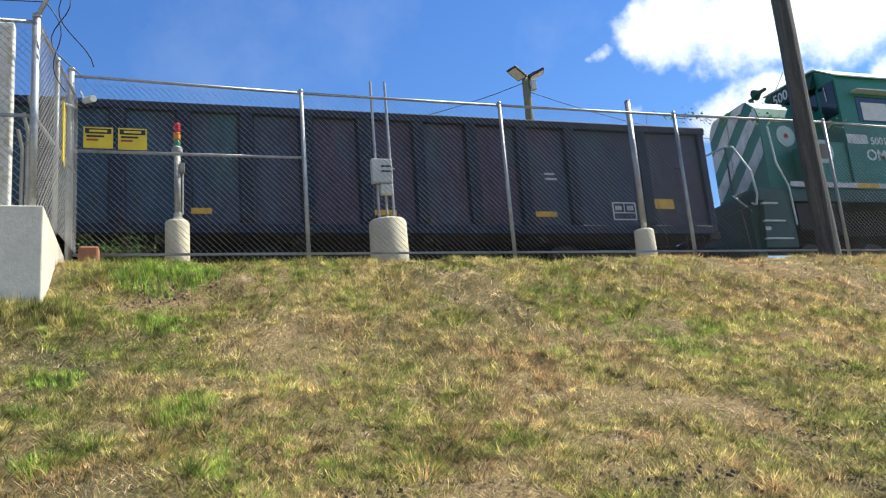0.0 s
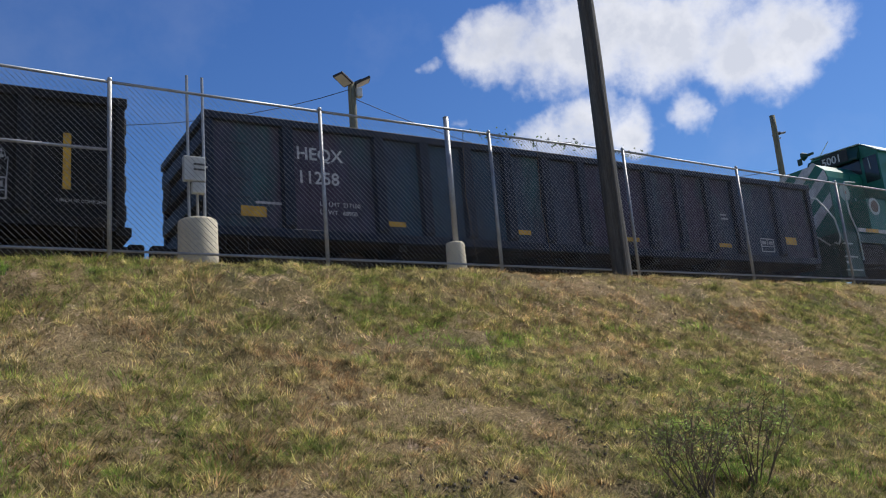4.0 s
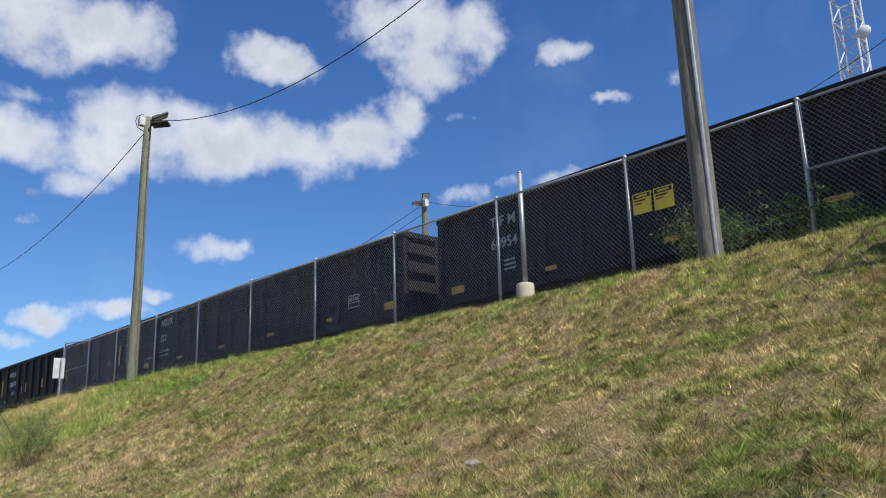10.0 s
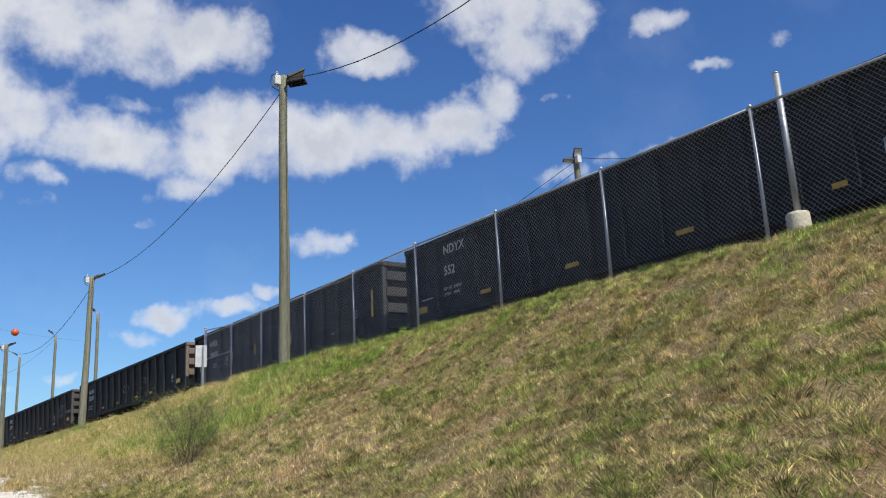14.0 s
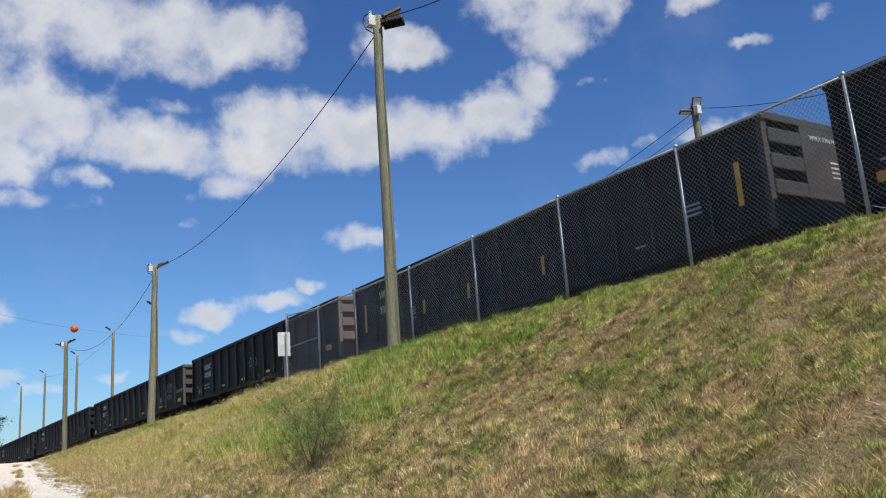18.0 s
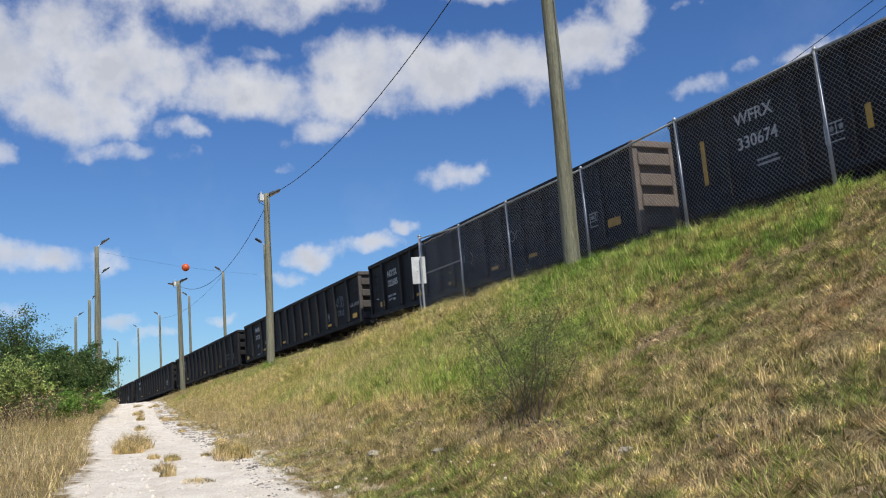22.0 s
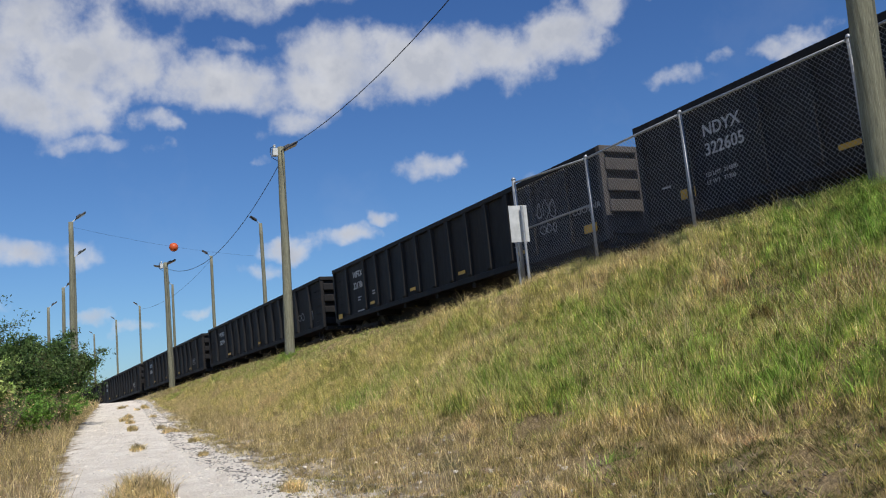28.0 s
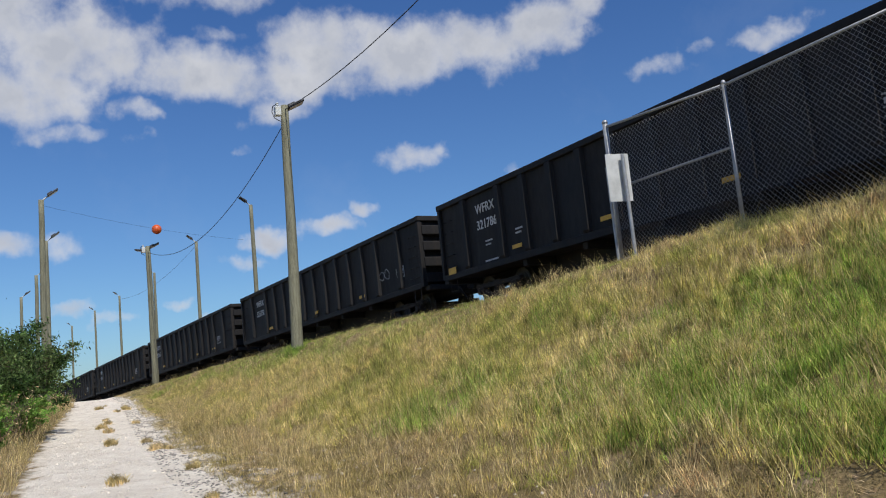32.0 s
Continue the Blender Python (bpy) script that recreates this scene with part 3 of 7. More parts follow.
gx = spaced([(-3000, -300, 300), (-300, -90, 12), (-90, -40, 1.0), (-40, 8, 0.3), (8, 54, 0.14), (54, 90, 3), (90, 300, 20), (300, 3001, 300)])
gy = spaced([(-3000, -300, 300), (-300, -40, 20), (-40, -13, 1.5), (-13, -7.4, 0.3), (-7.4, 1.2, 0.13), (1.2, 9, 0.6), (9, 60, 6), (60, 300, 40), (300, 3001, 300)])
GX, GY = np.meshgrid(gx, gy, indexing="ij")
GZ = land(GX, GY)
near = ((GX > -60) & (GX < 56) & (GY < 0.3) & (GY > -14)).astype(float)
lump = np.array([noise.noise((x * 0.9, y * 0.9, 3.1)) * 0.06 + noise.noise((x * 2.6, y * 2.6, 7.7)) * 0.05 + noise.noise((x * 4.9, y * 4.9, 1.7)) * 0.08 if k else 0.0
                 for x, y, k in zip(GX.ravel(), GY.ravel(), near.ravel())]).reshape(GX.shape)
mid = road_mid(GX)
on_road = np.clip(1 - np.abs(GY - mid) / 1.3, -1, 1) * ((GX > -120) & (GX < 58))
GZ = GZ + lump * np.where(on_road > 0.1, 0.5, 1.0)
# a washed-out hollow under the shrub, and its lip
GZ = GZ - 0.28 * np.exp(-((GX - 14.4) / 0.75) ** 2 - ((GY + 5.3) / 0.28) ** 2) + 0.10 * np.exp(-((GX - 14.3) / 0.8) ** 2 - ((GY + 4.8) / 0.25) ** 2)
GZ = GZ - 0.14 * np.exp(-((GX - 37.6) / 0.5) ** 2 - ((GY + 1.95) / 0.16) ** 2) - 0.12 * np.exp(-((GX - 44.2) / 0.3) ** 2 - ((GY + 4.3) / 0.14) ** 2)
# a dip beside the plinth, where the signal's bollard stands
GZ = GZ - 0.24 * np.exp(-((GX - 31.4) / 1.7) ** 2) * np.clip((GY + 1.2) / 0.7, 0, 1) * (GY < 1.7)
# earth banked against the concrete plinth
GZ = GZ + 0.17 * np.exp(-((GX - 34.9) / 2.0) ** 4 - ((GY + 2.4) / 0.5) ** 2)
# the road lies in a shallow bed with a verge on its south side
GZ = GZ + np.where(GY < mid - 1.5, 0.12 * np.clip((mid - 1.5 - GY) / 1.5, 0, 1) * (np.abs(GX) < 80), 0)
nx_, ny_ = GX.shape
idx = np.arange(nx_ * ny_).reshape(nx_, ny_)
quads = np.stack([idx[:-1, :-1], idx[1:, :-1], idx[1:, 1:], idx[:-1, 1:]], -1).reshape(-1, 4)
ground_me = raw_mesh("ground", np.stack([GX, GY, GZ], -1).reshape(-1, 3), quads, M_GROUND)
ra = ground_me.attributes.new("road", "FLOAT", "POINT")
off = GY - mid
toe = np.interp(off, [0.9, 1.3, 2.4, 3.6, 4.3], [0.0, 0.45, 0.40, 0.33, 0.0]) * np.clip((19 - GX) / 3, 0, 1) * np.clip((GX + 40) / 20, 0, 1)
toe = toe * np.where(off > 2.2, np.clip((GX - 1) / 5, 0, 1), 1.0)
ra.data.foreach_set("value", np.maximum(np.clip(0.5 + on_road * 0.9, 0, 1) * (on_road > -0.4), toe).astype(np.float32).ravel())
ta = ground_me.attributes.new("toe", "FLOAT", "POINT")
ta.data.foreach_set("value", np.clip((off - 1.5) / 0.9, 0, 1).astype(np.float32).ravel())
bed = np.clip(1 - np.abs(GY - track_y(GX) - 3.95) / 3.4, 0, 1)
ba_ = ground_me.attributes.new("bed", "FLOAT", "POINT")
ba_.data.foreach_set("value", np.clip(bed * 3, 0, 1).astype(np.float32).ravel())
for p in ground_me.polygons:
    p.use_smooth = True
whole("ground", ground_me, None, "dry grassy bank with a pale caliche track at its foot", "ground", kind="structure")


def ground_at(x, y):
    """Height of the built ground by its grid."""
    i = np.clip(np.searchsorted(gx, x) - 1, 0, nx_ - 2)
    j = np.clip(np.searchsorted(gy, y) - 1, 0, ny_ - 2)
    u, v = (x - gx[i]) / (gx[i + 1] - gx[i]), (y - gy[j]) / (gy[j + 1] - gy[j])
    return (GZ[i, j] * (1 - u) * (1 - v) + GZ[i + 1, j] * u * (1 - v) + GZ[i, j + 1] * (1 - u) * v + GZ[i + 1, j + 1] * u * v)


def gz(x, y):
    return float(ground_at(np.array([x]), np.array([y]))[0])


# ---------------------------------------------------------------- track
RAIL = 0.15


def rails():
    xs = np.concatenate([np.arange(-190, -5, 5.0), [-5, 40, 110]])
    for off in (-0.75, 0.75):
        bm = B()
        prof = ((-0.07, -0.14), (0.07, -0.14), (0.07, -0.12), (0.015, -0.10), (0.015, -0.04), (0.036, -0.03), (0.036, 0), (-0.036, 0), (-0.036, -0.03), (-0.015, -0.04), (-0.015, -0.10), (-0.07, -0.12))
        last = None
        for x in xs:
            c = Vector((x, float(track_y(x)) + 3.95 + off, float(track_z(x)) + RAIL))
            ring = [bm.verts.new(c + Vector((0, a, h))) for a, h in prof]
            if last:
                for k in range(len(ring)):
                    bm.faces.new((last[k], last[(k + 1) % len(ring)], ring[(k + 1) % len(ring)], ring[k]))
            last = ring
        whole("rail", bm, M_RAIL, "rust-brown steel rail on the ballast bed", "rail", "rails of the track", "structure")


rails()
bm = B()
for i in range(300):
    x = -118 + i * 0.6
    c = (x, float(track_y(x)) + 3.95, float(track_z(x)))
    box(bm, c[0] - 0.11, c[0] + 0.11, c[1] - 1.28, c[1] + 1.28, c[2] - 0.12, c[2] + 0.015)
tagged(whole("sleepers", bm, M_TIE, "dark creosoted timber sleepers under the rails", "sleepers"), kind="stuff")


# ---------------------------------------------------------------- chain-link fence
def link_mesh(length, z0, z1, pitch=0.082, r=0.0030):
    """Two sets of crossing wires over a bay that runs along +x, as slim three-sided rods."""
    h = z1 - z0
    vs, fs = [], []
    for sgn in (1, -1):
        n = int((length + h) / pitch)
        for k in range(n + 1):
            a = k * pitch - (h if sgn > 0 else 0)
            b = a + sgn * h
            # clip the slanted wire to the bay
            t0, t1 = 0.0, 1.0
            for lim, side in ((0.0, 1), (length, -1)):
                fa, fb = (a - lim) * side, (b - lim) * side
                if fa < 0 and fb < 0:
                    t0, t1 = 1.0, 0.0
                elif fa < 0:
                    t0 = max(t0, fa / (fa - fb))
                elif fb < 0:
                    t1 = min(t1, fa / (fa - fb))
            if t1 - t0 < 0.01:
                continue
            p = np.array([a + (b - a) * t0, sgn * 0.0018, z0 + h * t0])
            q = np.array([a + (b - a) * t1, sgn * 0.0018, z0 + h * t1])
            base = len(vs)
            for e in (p, q):
                for o in ((0, -1.2, 0), (0.87, 0.6, 0.5), (-0.87, 0.6, -0.5)):
                    vs.append(e + np.array(o) * r)
            for k3 in range(3):
                j = (k3 + 1) % 3
                fs.append((base + k3, base + j, base + 3 + j, base + 3 + k3))
    return raw_mesh("chain_link", np.array(vs), np.array(fs), M_WIRE)


def post_mesh(bm, x, y, z0, z1, r):
    tube(bm, (x, y, z0), (x, y, z1), r, seg=12)
    lathe(bm, [(r * 1.15, 0), (r * 1.15, 0.03), (r * 0.8, 0.055), (r * 0.2, 0.065)], 12, (x, y, z1 - 0.01))
    return bm


def fence_run(posts, tops, y, label, heavy=(), mid_bays=(), mid_z=1.45, bottom=True, low=0.10):
    """Posts at the given x, with rails and wire between them. Heights are above the fence's foot."""
    f = thing("chain_link_fence", label, "fence", at=pose(0, y, 0))
    for i, x in enumerate(posts):
        r = 0.044 if i in heavy else 0.030
        part("post", post_mesh(B(), x, 0, -0.35, tops[i] + (0.05 if i in heavy else 0.0), r), M_STEEL, f, smooth=True)
    for i, (a, b) in enumerate(zip(posts, posts[1:])):
        part("top_rail", tube(B(), (a, 0, tops[i] - 0.02), (b, 0, tops[i + 1] - 0.02), 0.021), M_STEEL, f, smooth=True)
        if bottom:
            part("bottom_rail", tube(B(), (a, 0, low), (b, 0, low), 0.018), M_STEEL, f, smooth=True)
        if i in mid_bays:
            part("middle_rail", tube(B(), (a, 0, mid_z), (b, 0, mid_z), 0.021), M_STEEL, f, smooth=True)
        part("chain_link", link_mesh(b - a, -0.02, min(tops[i], tops[i + 1]) - 0.02), M_WIRE, f, at=pose(a, -0.032, 0))
    return f


west = [0.60, 3.26, 5.90, 9.12, 12.09, 15.17, 18.29, 21.36, 24.50, 27.50, 30.47]
west_top = [2.36, 2.18, 2.20, 2.17, 2.24, 2.29, 2.26, 2.24, 2.24, 2.18, 2.16]
fence_run(west, west_top, 0.0, "long galvanised chain-link fence along the top of the bank", heavy=(0,), mid_bays=(0,), mid_z=1.25, low=0.06)
fence_run([30.47, 33.62], [2.16, 2.16], -0.02, "short galvanised chain-link bay beside the concrete enclosure", mid_bays=(0,), mid_z=1.13, low=0.10)
east = [36.53, 39.56, 42.64, 45.81, 48.95, 52.18, 55.6, 58.7]
fence_run(east, [2.53, 2.46, 2.44, 2.44, 2.46, 2.40, 2.38, 2.36], -0.10, "tall galvanised chain-link fence beside the signal", heavy=(0,), mid_bays=(0,), mid_z=1.46, low=0.07)


# ---------------------------------------------------------------- concrete enclosure
def enclosure():
    e = thing("concrete_enclosure", "grey concrete plinth with a fenced concrete shield panel", "enclosure")
    bm = box(B(), 33.33, 36.48, -2.28, 0.45, -1.15, 0.06, bevel=0.015)
    part("plinth", bm, M_CONC, e)
    for jx in (34.62, 35.55):
        part("joint", box(B(), jx, jx + 0.006, -2.283, -2.279, -0.78, 0.05), M_PANEL, e)
    bm = box(B(), 33.97, 36.12, -2.02, -1.86, 0.06, 2.22, bevel=0.02)
    for v in bm.verts:
        v.co += Vector((noise.noise(v.co * 3.0), 0, noise.noise(v.co * 3.3))) * 0.02
    panel = part("shield_panel", bm, M_PANEL, e, "weathered concrete shield panel with chipped edges")
    rnd = random.Random(4)
    for hx, hz in ((34.12, 1.80), (34.5, 1.82), (34.14, 1.06), (34.52, 1.04)):
        part("bolt_hole", lathe(B(), [(0.022, -0.004), (0.022, 0.002)], 10, (hx, -2.022, hz), "y"), M_INK, panel)
    for i in range(16):
        x, z = 36.10 + rnd.uniform(-0.05, 0.0), 0.1 + i * 0.135
        part("chip", box(B(), x - rnd.uniform(0.01, 0.05), x + 0.01, -2.0235, -2.015, z, z + rnd.uniform(0.03, 0.11)), M_BOLL, panel)
    # posts, rails, wire and barbed arms of the enclosure's own fence
    for x, y in ((33.66, -2.20), (36.36, -2.20)):
        part("post", post_mesh(B(), x, y, 0.06, 2.20, 0.042), M_STEEL, e, smooth=True)
    for name, z in (("top_rail", 2.14), ("middle_rail", 1.06)):
        part(name, tube(B(), (33.66, -2.20, z), (36.36, -2.20, z), 0.02), M_STEEL, e, smooth=True)
        part(name, tube(B(), (36.36, -2.20, z), (36.58, -0.12, z + 0.1), 0.02), M_STEEL, e, smooth=True)
        part(name, tube(B(), (33.66, -2.20, z), (33.62, -0.02, z), 0.02), M_STEEL, e, smooth=True)
    part("chain_link", link_mesh(2.7, 0.07, 2.14), M_WIRE, e, at=pose(33.66, -2.24, 0))
    part("chain_link", link_mesh(2.09, 0.07, 2.16), M_WIRE, e, at=pose(36.40, -2.20, 0, 0, 0, 84))
    part("chain_link", link_mesh(2.18, 0.07, 2.14), M_WIRE, e, at=pose(33.63, -2.20, 0, 0, 0, 91))
    part("post", post_mesh(B(), 36.47, -1.15, 0.06, 2.20, 0.03), M_STEEL, e, smooth=True)
    arms = []
    for x, y, ox, oy in ((33.66, -2.20, -0.33, -0.18), (36.36, -2.20, 0.26, -0.26)):
        part("barbed_arm", tube(B(), (x, y, 2.20), (x + ox, y + oy, 2.60), 0.028, 0.02), M_STEEL, e)
        arms.append([(x + ox * k, y + oy * k, 2.20 + 0.40 * k) for k in (0.35, 0.65, 0.95)])
    for a, b in zip(*arms):
        part("barbed_wire", pipe(B(), sag(a, b, 0.03, 8), 0.006, 5), M_CABLE, e)
    # the cut ends of the barbed wire hang down beside the post
    for k, (a, off) in enumerate(zip(arms[1], (0.18, 0.30, 0.22))):
        pts = [Vector(a)]
        for j in range(1, 12):
            pts.append(Vector((a[0] + off * math.sin(j * 0.55 + k) * 0.5 + 0.02 * j, a[1] + 0.05 * j * 0.4, a[2] - j * 0.085)))
        part("barbed_wire", pipe(B(), pts, 0.006, 5), M_CABLE, e)
    # pipes and cables on the panel's east side
    for k in range(3):
        x = 36.18 + 0.05 * k
        part("conduit", pipe(B(), [(x, -1.6, 0.06), (x, -1.62, 0.9 + 0.2 * k), (x - 0.04, -1.7, 1.1 + 0.2 * k)], 0.02), M_SIGPOLE, e)
    return e


enclosure()
bm = box(B(), 34.73, 34.95, -2.36, -2.284, -0.80, -0.56, bevel=0.012)
whole("junction_box", bm, M_GREYBOX, "small grey junction box at the foot of the concrete plinth", "junction box")


def lattice_tower(x0, x1, y0, y1, z0, z1, step, name, label, leg=0.035):
    tw = thing(name, label, "tower")
    legs = [(x0, y0), (x1, y0), (x1, y1), (x0, y1)]
    for a in legs:
        part("leg", tube(B(), (*a, z0), (*a, z1), leg, seg=8), M_TOWER, tw)
    n = int((z1 - z0) / step)
    for i in range(n):
        za, zb = z0 + i * step, z0 + (i + 1) * step
        for j in range(4):
            p, q = legs[j], legs[(j + 1) % 4]
            if i % 2:
                p, q = q, p
            part("brace", tube(B(), (*p, za), (*q, zb), leg * 0.55, seg=6), M_TOWER, tw)
            part("strut", tube(B(), (*p, zb), (*q, zb), leg * 0.55, seg=6), M_TOWER, tw)
    return tw


tw = lattice_tower(34.30, 35.22, -0.35, 0.55, 0.06, 6.4, 0.8, "scanner_mast", "white lattice mast behind the concrete panel", 0.05)
part("mast_column", box(B(), 34.52, 35.04, -0.1, 0.3, 0.06, 6.4, bevel=0.02), M_SIGPOLE, tw, "grey rectangular column inside the mast")
part("mast_pipe", tube(B(), (35.36, -0.3, 0.06), (35.36, -0.3, 6.4), 0.035), M_TOWER, tw)
tw = lattice_tower(23.6, 24.4, 20.0, 20.8, 0.0, 14.4, 0.9, "radio_tower", "slim white lattice radio tower with a round dish", 0.05)
part("dish", lathe(B(), [(0.03, -0.10), (0.17, -0.07), (0.26, -0.01), (0.27, 0.0), (0.25, 0.0), (0.03, -0.06)], 20, (24.7, 19.85, 12.6), "y"), M_TOWER, tw, "round white dish", True)
part("aerial", tube(B(), (23.7, 20.1, 14.4), (23.7, 20.1, 15.3), 0.02), M_TOWER, tw)


# ---------------------------------------------------------------- signals, bollards, small fixtures
def concrete_post(name, label, x, y, r, z1, group="concrete bollards"):
    z0 = gz(x, y) - 0.15
    bm = lathe(B(), [(r, z0), (r * 1.01, (z0 + z1) / 2), (r * 0.99, z1 - 0.04), (r * 0.94, z1 - 0.01), (r * 0.85, z1)], 24, (x, y, 0))
    for v in bm.verts:
        v.co += Vector((noise.noise(v.co * 5), noise.noise(v.co * 5 + Vector((9, 0, 0))), 0)) * 0.008
    return whole(name, bm, M_BOLL, label, "bollard", group, smooth=True)


def signal(x, y, base_z, top):
    s = thing("signal_light", "grey signal pipe with red, amber and green lenses", "signal light", "signal lights beside the track")
    part("pole", tube(B(), (x, y, base_z), (x, y, top - 0.42), 0.045, seg=14), M_SIGPOLE, s, smooth=True)
    part("flange", lathe(B(), [(0.085, base_z), (0.085, base_z + 0.03), (0.06, base_z + 0.05), (0.055, base_z + 0.12)], 14, (x, y, 0)), M_SIGPOLE, s)
    part("coupling", lathe(B(), [(0.06, top - 0.46), (0.075, top - 0.44), (0.075, top - 0.38), (0.05, top - 0.35)], 14, (x, y, 0)), M_SIGPOLE, s)
    part("conduit", pipe(B(), [(x + 0.06, y, base_z + 0.1), (x + 0.07, y, top - 0.75), (x + 0.04, y, top - 0.62)], 0.016), M_SIGPOLE, s)
    part("junction_cover", box(B(), x + 0.03, x + 0.10, y - 0.05, y + 0.04, top - 0.74, top - 0.60, 0.01), M_SIGPOLE, s)
    for nm, m, a, b in (("green_lens", M_GRNL, 0.36, 0.27), ("amber_lens", M_AMBER, 0.26, 0.14), ("red_lens", M_RED, 0.13, 0.0)):
        part(nm, lathe(B(), [(0.045, top - a), (0.05, top - a + 0.01), (0.05, top - b - 0.015), (0.042, top - b)], 14, (x, y, 0)), m, s)
    return s


concrete_post("bollard", "cream concrete bollard carrying a signal light", 37.86, 0.5, 0.165, 0.69)
signal(37.87, 0.5, 0.69, 2.14)
concrete_post("bollard", "wide cream concrete bollard carrying a meter frame", 40.88, 0.5, 0.285, 0.72)
concrete_post("bollard", "cream concrete bollard with a steel post", 45.17, 0.3, 0.165, 0.53)
concrete_post("bollard", "cream concrete bollard with a steel post", 24.75, 0.42, 0.17, 0.58)
concrete_post("bollard", "cream concrete bollard carrying a signal light", 32.23, 0.25, 0.165, 0.46)
signal(32.27, 0.25, 0.46, 1.80)
for x, y, z0, z1, lean in ((45.19, 0.3, 0.5, 2.80, 0.02), (24.76, 0.42, 0.55, 2.79, -0.02)):
    bm = B()
    tube(bm, (x, y, z0), (x + lean, y, z1), 0.05, seg=12)
    lathe(bm, [(0.052, 0), (0.052, 0.02), (0.02, 0.04)], 12, (x + lean, y, z1 - 0.01))
    whole("steel_post", bm, M_STEEL, "galvanised steel post set in a concrete bollard", "post", "steel posts in bollards", smooth=True)

fr = thing("meter_frame", "two thin galvanised pipes holding a pale electrical box", "electrical box")
for x in (40.76, 40.99):
    part("upright", tube(B(), (x, 0.5, 0.70), (x, 0.5, 2.98), 0.022), M_STEEL, fr)
part("crossbar", tube(B(), (40.70, 0.5, 1.55), (41.05, 0.5, 1.55), 0.014), M_STEEL, fr)
part("meter_box", box(B(), 40.66, 40.98, 0.36, 0.47, 1.28, 1.66, 0.015), M_GREYBOX, fr, "pale grey meter box")
part("small_box", box(B(), 40.78, 40.97, 0.37, 0.47, 1.10, 1.265, 0.01), M_GREYBOX, fr)
for k in range(2):
    part("box_lip", box(B(), 40.80, 40.96, 0.352, 0.359, 1.44 + k * 0.08, 1.47 + k * 0.08, 0.003), M_LAMP, fr)
part("conduit", tube(B(), (40.87, 0.45, 0.7), (40.87, 0.45, 1.10), 0.02), M_SIGPOLE, fr)
part("base_plate", box(B(), 40.68, 41.08, 0.46, 0.54, 0.72, 0.745), M_YELLOW, fr)

cc = thing("security_camera", "small white camera on an arm beside the corner post", "camera")
part("arm", tube(B(), (36.60, -0.10, 2.06), (36.42, -0.32, 2.03), 0.02), M_GREYBOX, cc)
part("camera_body", tube(B(), (36.70, -0.12, 2.16), (36.82, -0.34, 2.10), 0.045), M_GREYBOX, cc)
part("mount", tube(B(), (36.64, -0.1, 2.3), (36.70, -0.14, 2.14), 0.016), M_GREYBOX, cc)
bm = box(B(), 36.66, 36.90, -0.35, -0.12, -0.08, 0.13, 0.03)
whole("clay_block", bm, M_CLAY, "reddish clay block beside the corner post", "block")
sb = thing("tall_sign", "narrow yellow warning board on the fence's east side", "sign")
part("board", box(B(), 36.52, 36.535, -1.05, -0.75, 1.0, 1.75), M_SIGNY, sb)


def warning_sign(x0, x1, z0, z1, y):
    s = thing("warning_sign", "yellow warning sign with black heading wired to the fence", "sign", "yellow fence signs")
    part("board", box(B(), x0, x1, y - 0.012, y - 0.006, z0, z1), M_SIGNY, s)
    w, h = x1 - x0, z1 - z0
    part("heading", box(B(), x0 + 0.02, x1 - 0.02, y - 0.016, y - 0.0125, z1 - 0.09, z1 - 0.02), M_INK, s)
    part("heading_bar", box(B(), x0 + w * 0.2, x1 - w * 0.2, y - 0.019, y - 0.0165, z1 - 0.07, z1 - 0.04), M_SIGNY, s)
    for k in range(2):
        part("text_bar", box(B(), x0 + w * 0.1, x1 - w * (0.3 + 0.2 * k), y - 0.016, y - 0.0125, z1 - 0.14 - 0.05 * k, z1 - 0.115 - 0.05 * k), M_INK if k == 0 else M_GRAFR, s)


warning_sign(36.69, 37.05, 1.49, 1.78, -0.14)
warning_sign(37.11, 37.47, 1.48, 1.78, -0.14)
warning_sign(27.62, 27.97, 1.14, 1.49, -0.04)
warning_sign(28.02, 28.38, 1.13, 1.49, -0.04)
sg = thing("yellow_marker_board", "tall narrow yellow board beside the signal pole", "sign")
part("board", box(B(), 32.13, 32.21, 0.12, 0.135, 0.55, 1.28), M_SIGNY, sg)
part("stake", tube(B(), (32.17, 0.15, -0.1), (32.17, 0.15, 1.2), 0.014), M_STEEL, sg)
part("bar", box(B(), 32.13, 32.21, 0.112, 0.119, 0.86, 0.90), M_INK, sg)

